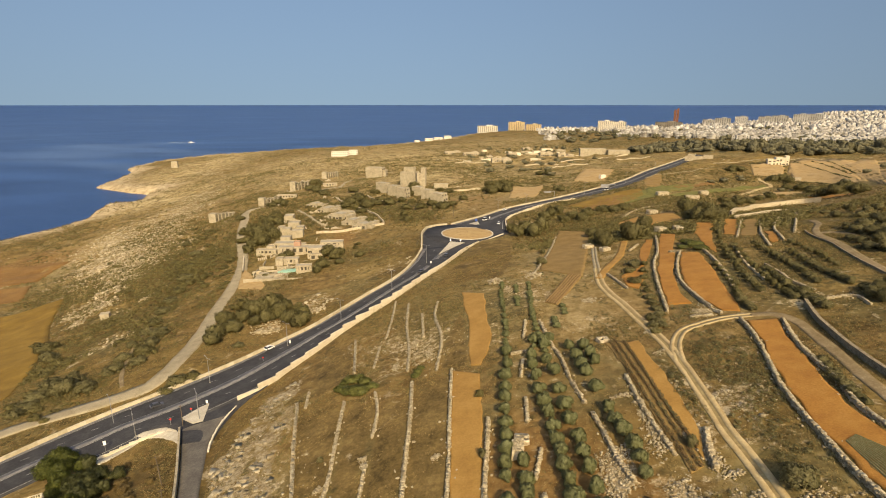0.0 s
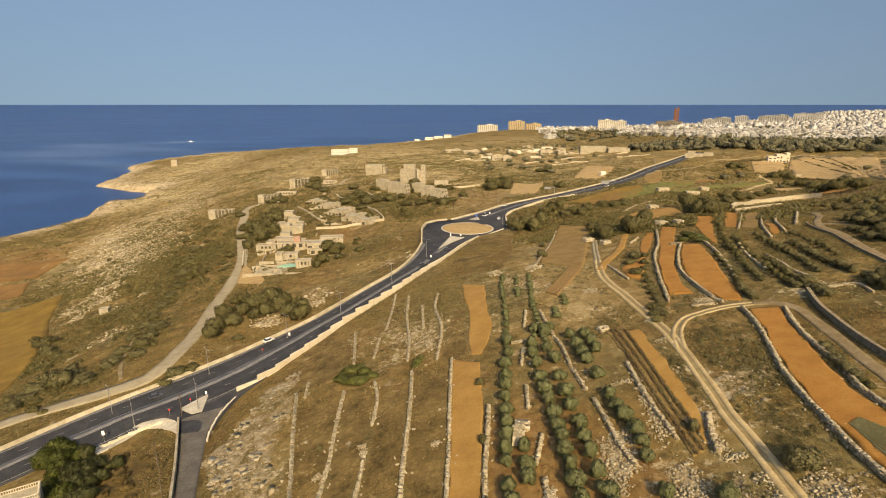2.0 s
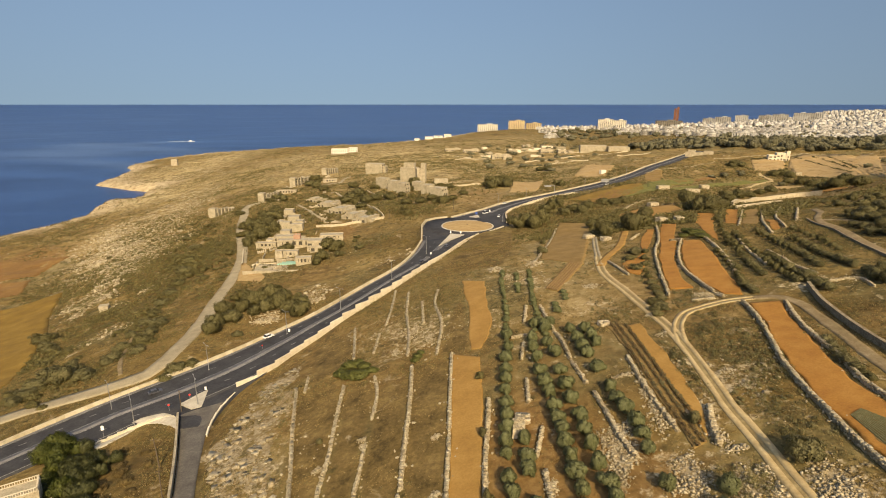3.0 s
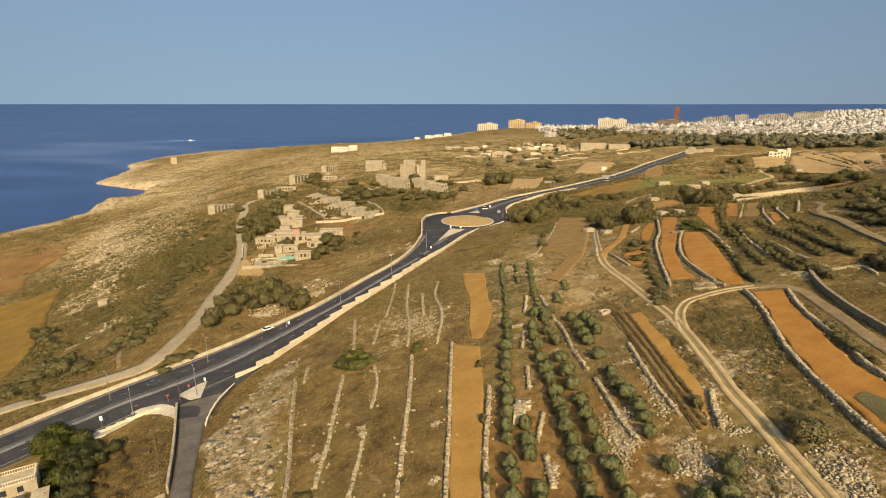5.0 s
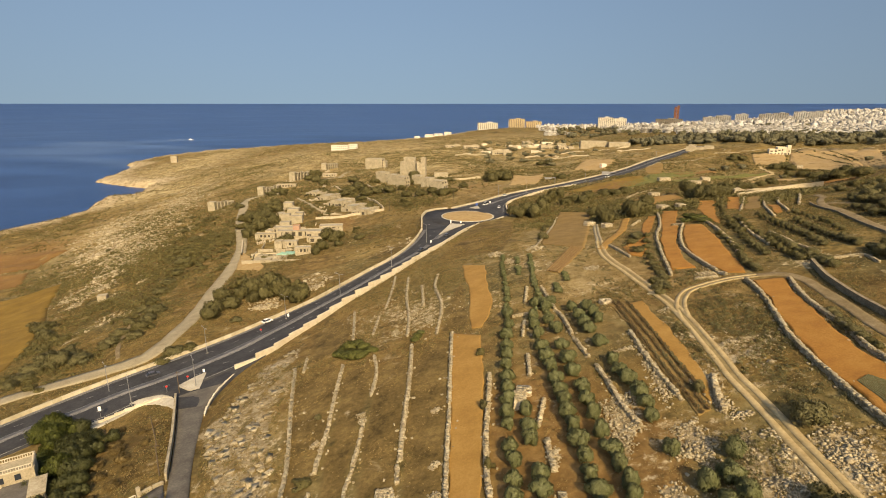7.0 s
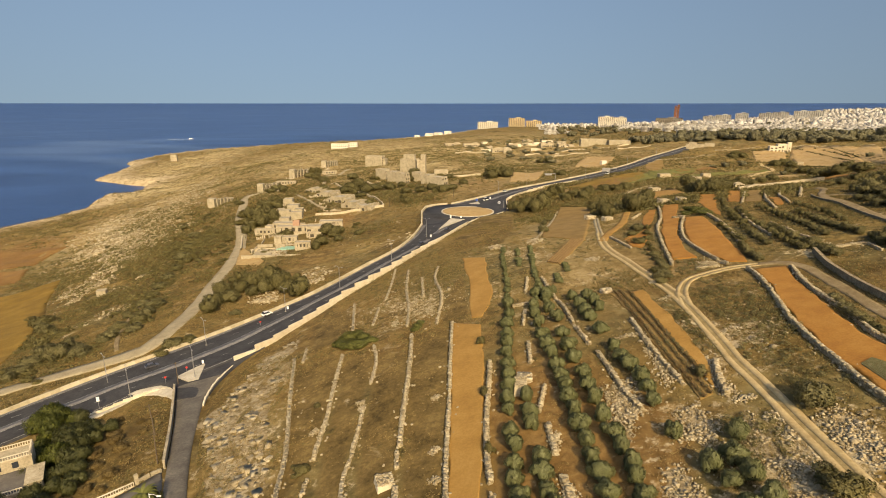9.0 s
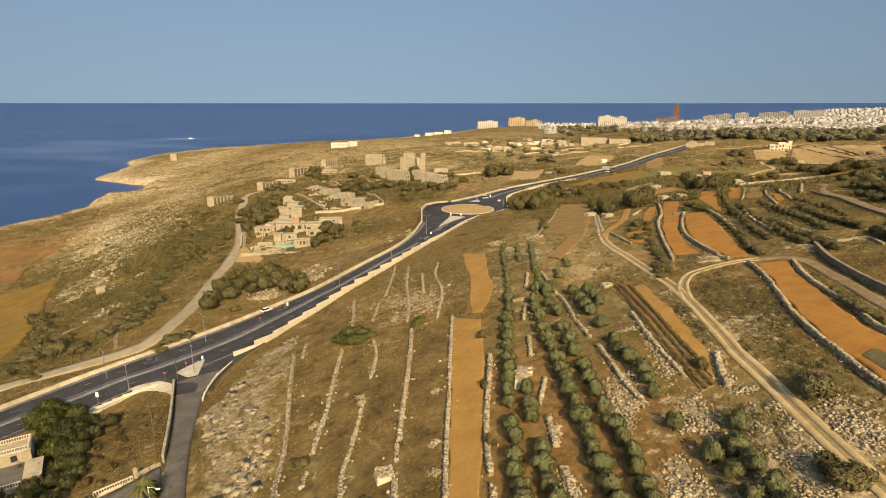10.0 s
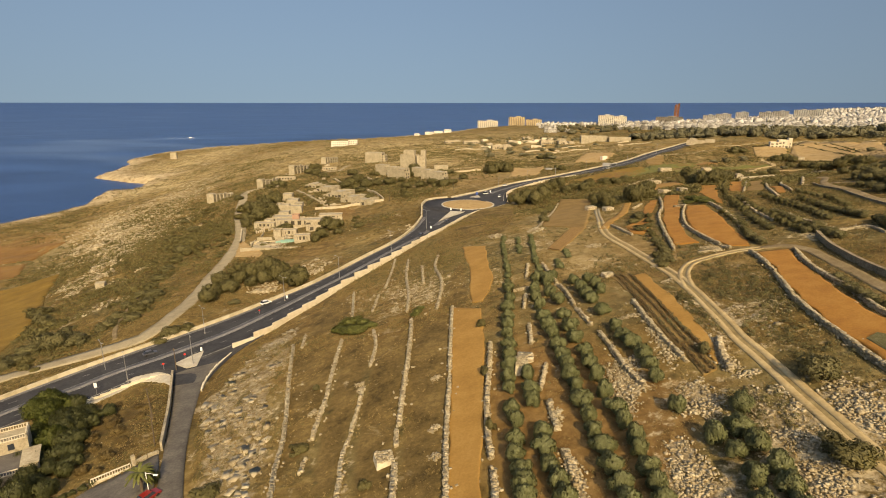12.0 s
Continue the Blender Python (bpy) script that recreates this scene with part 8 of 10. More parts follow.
plain_house("ruined_flats", [(0, 0, 22, 11, 12.5), (12.5, 1, 4, 8, 9.5)], -84.5, 667, 60.4, -0.25, OLD_CONCRETE, "grey-brown ruined apartment block with blank walls", "ruin", "ruined flats", False, True)
for x, y, z, w, h in ((-61.5, 545, 61, 12, 10), (-48.5, 525, 61.5, 9.5, 9.6), (-38, 503, 62.9, 9, 9.2), (-23.5, 511, 64, 9.5, 8), (-13.8, 484, 65.3, 9, 8), (-3.5, 452, 66.2, 11.5, 9.2)):
    plain_house("ruined_flats", [(0, 0, w, 9, h), (w / 2 + 1, -1, 2.5, 7, h - 2)], x, y, z, -0.6, OLD_CONCRETE, "three-storey ruined apartment block in a stepped row", "ruin", "ruined flats", False, True)
plain_house("ruined_flats", [(0, 0, 17, 12, 15), (12.5, -0.5, 8, 10, 13.5)], -36, 577, 63.2, -0.35, OLD_CONCRETE, "tall ruined apartment block with stacked balconies", "ruin", "ruined flats", False, True)
frame_block("ruined_balconies", -24, 566, 64, 9, 5, 14, 5, 2, 0.3, PLASTER, "stack of ruined balconies on the tall block", "ruin", "ruined flats")
plain_house("stair_tower", [(0, 0, 5, 5, 19)], -20.5, 566, 64.6, -0.2, PLASTER, "pale stair tower of the ruined flats", "ruin", "ruined flats", False)
plain_house("roof_house", [(0, 0, 12, 7, 19.2)], -36, 581, 63.2, -0.2, OLD_CONCRETE, "set-back top storey of the ruined flats", "ruin", "ruined flats", False)
plain_house("low_ruin", [(0, 0, 14, 6, 4.5)], -2, 541, 66, 0.1, OLD_CONCRETE, "low ruined service building", "ruin", "ruined flats", False)

# single houses
plain_house("white_villa", [(0, 0, 31, 12, 9.5), (22, 16, 16, 12, 10.5)], -189, 990, 55.6, 0.05, WHITEWASH, "large whitewashed seaside building with rows of windows", "house")
plain_house("watchtower", [(0, 0, 12, 11, 13)], -569.4, 1134, 18.5, 0.3, PLASTER, "old square stone watchtower on the headland", "tower", "", False)
link("field_hut", solid([((-192.3, 281.5, 31.6), (4.6, 4.2, 5.0), 0.35), ((-192.3, 281.5, 34.3), (4.9, 4.5, 0.3), 0.35)], "field_hut", OLD_CONCRETE, 0.08), "small grey stone field hut on the slope", "hut")
plain_house("farmhouse", [(0, 0, 8, 8, 5.5), (8.5, 2, 9, 9, 7.5), (14.5, 0, 3.5, 6, 9.5)], 352.3, 574, 86.4, -0.3, PALE_STONE, "cubic cream farmhouse among the fields", "house")


def field_room(x, y, w, d, h, turn, label):
    """A small pale field room: a battered wall block with worn corners under a rough, slightly hollow stone roof."""
    top = new("field_room")
    z = ground_at(x, y)
    bm = bmesh.new()
    bmesh.ops.create_cube(bm, size=1.0)
    bmesh.ops.subdivide_edges(bm, edges=list(bm.edges), cuts=5, use_grid_fill=True)
    dice = random.Random(int(abs(x) * 10))
    for v in bm.verts:
        k = 1.0 - 0.10 * (v.co.z + 0.5)
        v.co = Vector((v.co.x * w * k, v.co.y * d * k, (v.co.z + 0.5) * (h + 0.8) - 0.8)) + Vector([dice.uniform(-0.06, 0.06) for _ in range(3)])
    me = bpy.data.meshes.new("wall")
    bm.to_mesh(me)
    bm.free()
    me.materials.append(CREAM_STONE)
    part("wall", me, top)
    rng = np.random.RandomState(int(abs(x) * 10))
    n = 90
    gx, gy = rng.uniform(-0.43, 0.43, n) * w, rng.uniform(-0.43, 0.43, n) * d
    v, f = stones(rng, np.column_stack([gx, gy, np.full(n, h + 0.03)]), rng.uniform(0.2, 0.5, (n, 3)) * np.array([1, 1, 0.5]), rng.uniform(0, 3, n), 0.35)
    tagged(part("roof_rubble", raw_mesh("roof_rubble", v, f, RUBBLE), top), kind="stuff")
    top.matrix_basis = Matrix.Translation((x, y, z)) @ Matrix.Rotation(turn, 4, "Z")
    return tagged(top, label, "hut", "stone huts")


field_room(-9.6, 74.2, 3.2, 3.4, 1.0, 0.3, "small pale field room with a rubble roof")
field_room(15.2, 92.2, 2.6, 4.2, 1.8, -0.1, "small pale stone hut beside the olive rows")
rubble_hut(16.4, 95.2, 2.6, 2.2, 1.2, -0.1, "low stone pen beside the olive rows")
rubble_hut(43.4, 131.5, 2.6, 2.2, 0.9, 0.2, "low stone cistern at the head of the beds")
plain_house("fort_wall", [(0, 0, 38, 14, 9), (34, -12, 30, 14, 8)], 222, 797, 76.5, -0.1, OLD_CONCRETE, "long tan barrack-like stone building", "building", "", False)
plain_house("walled_farm", [(0, 0, 30, 0.8, 4), (-8, 8, 8, 7, 5.5), (10, 7, 10, 6, 5)], 299.5, 627, 86, -0.4, PLASTER, "walled pale farmstead beside the road", "house", "", False)
for x, y, z, w, h in ((16.7, 931, 66.4, 27, 3.6), (46.2, 881, 69.4, 26, 3.4), (83.7, 771, 69.4, 28, 4.2), (149.7, 965, 69.6, 15, 4), (158.6, 826, 72.2, 20, 5), (181, 822, 72.6, 12, 4), (110, 850, 70.2, 14, 3.6), (70, 812, 69.6, 10, 3.6)):
    plain_house("bungalow", [(0, 0, w, 9, h), (w * 0.3, 6, w * 0.3, 6, h + 1)], x, y, z, 0.12, PLASTER, "long low pale bungalow among scrub", "house", "bungalows")
dice = random.Random(61)
for _ in range(16):
    x, y = dice.uniform(20, 215), dice.uniform(760, 960)
    w = dice.uniform(6, 22)
    plain_house("farm_store", [(0, 0, w, dice.uniform(5, 9), dice.uniform(2.4, 3.8))], x, y, ground_at(x, y) - 0.2, dice.uniform(-0.3, 0.4), dice.choice((PLASTER, PALE_STONE, OLD_CONCRETE)), "low flat-roofed farm store on the dry plain", "building", "farm stores", False)
for _ in range(14):
    x, y, a = dice.uniform(-20, 250), dice.uniform(640, 980), dice.uniform(-0.25, 0.3)
    link("masonry_wall", masonry_wall("masonry_wall", [(x + k * math.cos(a), y + k * math.sin(a) + 3 * math.sin(k * 0.1)) for k in (0, 14, 30, 44)], 1.2, 0.6, LIMESTONE), "low pale boundary wall on the plain", "wall", "boundary walls")
for x, y, w, h in ((-40, 1560, 24, 6), (-14, 1610, 26, 7), (14, 1650, 22, 8), (-72, 1500, 14, 5), (-196, 1400, 12, 4.5)):
    plain_house("seaside_house", [(0, 0, w, 10, h)], x, y, ground_at(x, y) - 0.3, 0.1, WHITEWASH, "low white house near the shore", "house", "seaside houses")
for x, y, z, w, h, a in ((129.3, 322, 83.8, 5.2, 2.2, 0.2), (170.6, 409, 80.6, 8.5, 2.8, 0.1), (318.5, 481, 81.6, 10, 3.2, -0.3), (106.2, 252, 88.6, 3.8, 2.4, 0.3), (112, 246, 90, 3, 2.2, 0.1), (186, 392, 81, 9, 2.6, -0.2), (208, 420, 80.5, 6, 2.8, 0)):
    rubble_hut(x, y, w, 4, h, a, "small pale stone farm shed between fields", "shed", "farm sheds")
rubble_hut(69, 243, 4, 3, 1.8, 0.3, "ruined pale stone field room by the track")
rubble_hut(73, 230, 3.4, 3, 1.6, 0.3, "ruined pale stone field room by the track")
plain_house("roadside_kiosk", [(0, 0, 6.5, 3, 3.4)], 159, 529, 77.4, 0.5, WHITEWASH, "white roadside kiosk with a red fascia", "kiosk", "", False)
link("kiosk_fascia", solid([((158.3, 527.3, 80.0), (4.5, 0.2, 0.9), 0.5)], "kiosk_fascia", SIGN_RED, 0.02), "red painted fascia board on the kiosk", "sign board")
link("bus_shelter", solid([((150, 470, 80.2), (9, 2.4, 0.25), 0.65), ((147, 467.8, 78.8), (0.2, 2.2, 2.8), 0.65), ((153, 472.2, 78.8), (0.2, 2.2, 2.8), 0.65), ((149.3, 471, 78.8), (8.6, 0.12, 2.6), 0.65)], "bus_shelter", STEEL, 0.02), "grey steel bus shelter beside the road", "bus shelter")


# the villa below the junction
def balustrade(owner, a, b, z):
    n = max(2, int(math.hypot(b[0] - a[0], b[1] - a[1]) / 0.45))
    ang = math.atan2(b[1] - a[1], b[0] - a[0])
    mid = ((a[0] + b[0]) / 2, (a[1] + b[1]) / 2)
    ln = math.hypot(b[0] - a[0], b[1] - a[1])
    rail = part("balustrade_rail", solid([((*mid, z + 0.95), (ln, 0.28, 0.14), ang), ((*mid, z + 0.08), (ln, 0.28, 0.14), ang)], "balustrade_rail", PALE_STONE, 0.02), owner)
    me = tube_mesh("baluster", [(0, 0, 0), (0, 0, 0.2), (0, 0, 0.45), (0, 0, 0.75)], [0.07, 0.11, 0.06, 0.07], PALE_STONE, 6)
    for k in range(n + 1):
        f = k / n
        ob = part("baluster", me, rail)
        ob.location = (a[0] + (b[0] - a[0]) * f, a[1] + (b[1] - a[1]) * f, z + 0.14)


VILLA_TURN = 0.57
along, out = np.array([math.cos(VILLA_TURN), math.sin(VILLA_TURN)]), np.array([math.sin(VILLA_TURN), -math.cos(VILLA_TURN)])
corner = np.array([-92.7, 103.6])
villa = new("villa")


def villa_spot(u, v, z):
    p = corner + along * u + out * v
    return (float(p[0]), float(p[1]), z)


part("wall", solid([(villa_spot(-7, 2.5, 57.8), (14, 5, 7.0), VILLA_TURN)], "wall", PLASTER, 0.05), villa)
part("roof", solid([(villa_spot(-7, 2.5, 61.33), (13.6, 4.6, 0.06), VILLA_TURN)], "roof", OLD_CONCRETE), villa, "stained flat roof terrace")
part("cornice", solid([(villa_spot(-7, 5.06, 61.15), (14.1, 0.16, 0.3), VILLA_TURN), (villa_spot(0.06, 2.5, 61.15), (0.16, 5.1, 0.3), VILLA_TURN)], "cornice", PLASTER, 0.02), villa)
part("lower_wall", solid([(villa_spot(-5, 9.5, 56.1), (13, 9, 4.8), VILLA_TURN)], "lower_wall", PLASTER, 0.05), villa)
# terrace floor with its shadow painted in as a dark colour
part("terrace", solid([(villa_spot(-5, 9.5, 58.54), (12.6, 8.6, 0.08), VILLA_TURN)], "terrace", TERRACE_SHADE), villa, "lower terrace, coloured dark grey for the shadow lying on it")
part("porch", solid([(villa_spot(0.6, 9.4, 56.6), (2.8, 6.4, 5.0), VILLA_TURN)], "porch", PLASTER, 0.08), villa)
part("porch_roof", solid([(villa_spot(0.6, 9.4, 59.2), (3.3, 6.9, 0.22), VILLA_TURN)], "porch_roof", PLASTER, 0.05), villa)
# flat panel, the shade inside the doorway put into its colour
part("doorway", solid([(villa_spot(0.6, 12.62, 56.5), (1.9, 0.1, 2.6), VILLA_TURN)], "doorway", ROOM_SHADE), villa, "doorway panel under the porch, coloured dark for the shade inside")
for u in (-3.0, -6.0, -9.0):
    frame_part = part("window", solid([(villa_spot(u, 5.04, 59.9), (1.1, 0.1, 1.4), VILLA_TURN)], "window", GLASS), villa)
    part("sill", solid([(villa_spot(u, 5.1, 59.15), (1.4, 0.22, 0.12), VILLA_TURN)], "sill", PLASTER), frame_part)
for (u0, v0), (u1, v1), z in (((-14, 0.15), (0, 0.15), 61.3), ((-14, 4.85), (-0.3, 4.85), 61.3), ((-0.15, 0.3), (-0.15, 4.7), 61.3), ((-11, 13.8), (-1.2, 13.8), 58.5), ((-11, 5.5), (-6, 5.5), 58.5)):
    balustrade(villa, villa_spot(u0, v0, 0)[:2], villa_spot(u1, v1, 0)[:2], z)
tagged(villa, "cream flat-roofed villa with white balustrades", "house")
yard_gate = new("garden_balustrade")
balustrade(yard_gate, (-67.2, 85.2), (-62.3, 90.0), ground_at(-64.5, 88) + 0.3)
part("gate_pier", solid([((-62.0, 90.6, ground_at(-62.0, 90.6) + 1.1), (0.7, 0.7, 2.4), 0.8)], "gate_pier", PLASTER, 0.05), yard_gate)
part("footing", solid([((-64.7, 87.6, ground_at(-64.5, 88) - 0.1), (6.9, 0.5, 0.9), 0.775)], "footing", PALE_STONE, 0.03), yard_gate)
tagged(yard_gate, "cream stone balustrade at the yard's edge", "balustrade")
link("yard", loft("yard", [(-66.5, 84.4), (-62, 89.2), (-58.8, 94)], [(-73, 72), (-60, 74), (-53.5, 80), (-55.5, 88)], OLD_ASPHALT, 30, 6, 0.22, True, 0.6), "grey paved yard beside the lane", "yard", kind="structure")
KEEP_CLEAR.append([(-66.5, 83), (-62, 87.6), (-58.8, 94), (-53.5, 80), (-60, 74), (-73, 72)])
KEEP_CLEAR.append([(-104, 104), (-95, 110), (-80, 96), (-90, 84)])


GARDEN_LEAF = shade("garden_leaf", [(0.3, 0.030, 0.038, 0.008), (0.5, 0.085, 0.098, 0.020), (0.7, 0.185, 0.195, 0.045)], 0.5, 0.6, 0.0, spread_by="island", thin=0.35)


def palm(x, y, h):
    top = new("palm_tree")
    part("trunk", tube_mesh("trunk", [(0, 0, -0.4), (0.1, 0, h * 0.5), (0, 0.1, h)], [0.32, 0.26, 0.24], BARK, 9), top)
    rng = random.Random(4)
    for k in range(26):
        a, up = k * 2.4, rng.uniform(-0.3, 1.0)
        pts = [Vector((0, 0, h))]
        d = Vector((math.cos(a), math.sin(a), up))
        for i in range(6):
            pts.append(pts[-1] + d * 0.42)
            d.z -= 0.28
        verts, faces = [], []
        for i, p in enumerate(pts):
            w = 0.32 * math.sin(math.pi * (i + 0.6) / 7.2)
            s = Vector((-math.sin(a), math.cos(a), 0))
            verts += [tuple(p - s * w - Vector((0, 0, 0.12))), tuple(p), tuple(p + s * w - Vector((0, 0, 0.12)))]
        for i in range(len(pts) - 1):
            for j in (0, 1):
                q = i * 3 + j
                faces.append((q, q + 1, q + 4, q + 3))
        part("frond", raw_mesh("frond", verts, faces, GREEN_LEAF), top)
    top.location = (x, y, ground_at(x, y))
    return tagged(top, "palm tree with arching green fronds", "palm tree")


palm(-54.6, 80.6, 4.2)
# darker garden leaf: naturally dark plants, plus some of the garden's shade painted in
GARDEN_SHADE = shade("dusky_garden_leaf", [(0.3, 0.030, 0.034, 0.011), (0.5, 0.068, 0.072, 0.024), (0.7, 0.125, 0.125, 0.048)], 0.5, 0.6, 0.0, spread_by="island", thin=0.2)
bright_crowns = [crown_mesh("garden_crown", 200 + i, GARDEN_LEAF, 1.0, 1.0, 0.04, 34, 170, 0.04) for i in range(2)]
dusky_crowns = [crown_mesh("dusky_crown", 210 + i, GARDEN_SHADE, 1.0, 1.0, 0.02, 30, 170, 0.045) for i in range(3)]
plant_all("garden_tree", [(-109.3, 125, 3.3, 4.6), (-109.6, 129.7, 3.5, 5.1), (-107, 130.6, 3.4, 5.0), (-103, 122, 3.4, 5.4), (-99.4, 124.6, 2.4, 4.0), (-99, 116, 3.5, 5), (-97, 110, 3.0, 4.6), (-89, 104, 3.2, 5.0)],
          bright_crowns, tree_trunks[:2], "leafy bright green garden tree beside the villa", "tree", "garden trees", 0.12)
# the tall ones at y 82 to 85 are added to shade the terrace
plant_all("dusky_tree", [(-97.7, 125.6, 3.2, 4.0), (-91.9, 120.3, 3.4, 3.0), (-92.5, 117.9, 3.2, 4.0), (-93, 113, 3.6, 5.0), (-86, 113, 3.2, 4.4), (-89, 108, 3.6, 5.2), (-84, 104, 3.6, 4.8), (-94, 105, 3, 4.8), (-85.7, 119, 2.6, 2.8), (-83, 99, 3, 3.8), (-78, 95, 2.6, 2.6),
                         (-86, 83, 3.2, 6), (-79, 82, 3.2, 5), (-92, 85, 3.2, 6.5), (-75, 84, 2.6, 3.6), (-81, 88, 2.4, 3.2), (-87, 110, 3, 4.6), (-90, 114, 3, 4.4), (-85.8, 96.5, 2.4, 3.2), (-80.5, 92.6, 2.2, 2.8), (-76.5, 91, 2.0, 2.4), (-84, 90.6, 2.6, 3.2), (-86.5, 103.5, 2.6, 3.6), (-80.4, 99.4, 2.2, 3.0), (-90, 98, 2.6, 3.4), (-83, 86.5, 2.2, 2.8)],
          dusky_crowns, tree_trunks[:3], "dark olive-green tree in the overgrown garden", "tree", "garden trees", 0.15)
plant_all("dry_bush", [(-80, 112, 2.0, 1.5), (-76, 108, 1.8, 1.3), (-83, 116, 1.8, 1.4), (-77, 101, 1.7, 1.2), (-72, 103, 1.5, 1.0), (-74, 114, 1.6, 1.1), (-79, 121, 1.6, 1.1), (-71, 96, 1.6, 1.2), (-73, 91, 1.6, 1.4), (-69, 90, 1.3, 1.1), (-86, 124, 1.5, 1.0), (-76, 120, 1.3, 0.9), (-81, 106, 1.8, 1.4)],
          [bush_crowns[2], bush_crowns[5]], bush_stems[:2], "dry brown bush on the waste ground by the lane", "bush", "dry bushes", 0.2)
plant_all("hedge", [(-73.5 + k * 1.25, 80.4 + k * 1.05, 1.0, 1.0) for k in range(6)], dusky_crowns[:2], bush_stems[:2], "low dark green hedge along the yard balustrade", "hedge", "yard hedge", 0.15)
plant_all("round_tree", [(-54.4, 83.6, 1.45, 3.6)], dusky_crowns[:1], tree_trunks[:1], "dark clipped round tree beside the lane", "tree", "lane trees", 0.02)
panel_wall("lane_wall", [(-58.8, 94.0), (-60.4, 92.4), (-61.6, 91.0)], 1.8, 0.35, lambda x, y: ground_at(x, y) + 0.9, lambda x, y: ground_at(x, y) - 0.5, PLASTER, "low stained garden wall joining the gate pier", "wall", 0.08, True)

# ---- the town ----
TOWN_STONE = shade("town_limestone", [(0.3, 0.288, 0.271, 0.237), (0.5, 0.416, 0.399, 0.361), (0.7, 0.528, 0.521, 0.490)], 0.01, 0.9, 0.0, spread_by="object")


def town_block(kind, w, d, floors):
    """Storeys with balcony slabs, set-back walls and a roof room; shared by many houses."""
    boxes = [((0, 0, -4), (w, d, 8.2), 0)]
    for k in range(floors):
        boxes += [((0, 0, 3.1 * k + 1.35), (w - 1.4, d - 1.2, 2.72), 0), ((0, 0, 3.1 * k + 2.9), (w, d, 0.38), 0)]
        for c in range(3):
            boxes.append(((-w / 2 + 0.5 + c * (w - 1) / 2, -d / 2 + 0.5, 3.1 * k + 1.35), (0.9, 0.6, 2.7), 0))
    h = floors * 3.1
    boxes += [((0, s * (d / 2 - 0.2), h + 0.4), (w, 0.3, 0.9), 0) for s in (-1, 1)]
    body = solid(boxes, "town_wall", TOWN_STONE)
    pieces = [("wall", solid([((0, 0, h / 2 - 4), (w - 1.4, d - 1.2, h + 8), 0)], "wall", TOWN_STONE)),
              ("parapet", solid([((0, 0, h + 0.4), (w, d, 0.9), 0)], "parapet", TOWN_STONE))]
    pieces += [("balcony_slab", solid([((0, 0, 3.1 * k + 2.9), (w, d, 0.38), 0)], "balcony_slab", TOWN_STONE)) for k in range(floors - 1)]
    pieces += [("pier", solid([((-w / 2 + 0.5 + c * (w - 1) / 2, -d / 2 + 0.5, h / 2 - 4), (0.9, 0.6, h + 8), 0)], "pier", TOWN_STONE)) for c in range(3)]
    roof = solid([((w * 0.2, d * 0.1, h + 1.3), (w * 0.3, d * 0.35, 2.5), 0)], "roof_room", TOWN_STONE)
    win = [solid([((-w / 2 + (c + 0.5) * w / 2, -d / 2 + 0.56, 3.1 * k + 1.3), (1.5, 0.12, 1.7), 0)], "window", GLASS) for k in range(floors) for c in (0, 1)]
    return body, roof, win, pieces


KINDS = [town_block(i, w, d, f) for i, (w, d, f) in enumerate(((12, 11, 2), (14, 12, 3), (16, 13, 3), (11, 10, 3), (20, 14, 4), (15, 13, 5), (24, 14, 5), (18, 14, 7)))]
PLAIN_KINDS = []        # the farthest houses: two or three plain volumes each
for w, d, f in ((12, 11, 2), (14, 12, 3), (16, 13, 3), (11, 10, 3), (20, 14, 4), (15, 13, 5), (24, 14, 5), (18, 14, 7)):
    h = f * 3.1
    PLAIN_KINDS.append([solid([((-w * 0.18, 0, h / 2 - 4), (w * 0.62, d, h + 8), 0)], "far_house", TOWN_STONE), solid([((w * 0.3, -1, h * 0.38 - 4), (w * 0.36, d * 0.9, h * 0.76 + 8), 0)], "far_house", TOWN_STONE),
                        solid([((-w * 0.1, 1, h + 1.2), (w * 0.22, d * 0.35, 2.6), 0)], "far_house", TOWN_STONE)] + [solid([((x * w, -d / 2 - 0.05, h * k), (1.6, 0.3, 1.7), 0)], "far_window", TOWN_STONE) for x, k in ((-0.3, 0.3), (-0.06, 0.62))])
TOWN_EDGE = [(246.7, 1295.5), (306, 1188), (401, 1212.9), (500, 1280), (520, 1190), (560, 1050), (605, 1010), (660, 950), (735, 900), (900, 820), (1400, 1100), (2400, 1800), (3100, 2700), (3300, 3700), (2550, 3600), (2280, 3320), (1980, 2930), (1620, 2680),
             (1200, 2500), (800, 2400), (560, 2330), (420, 2250), (330, 1900), (290, 1560)]


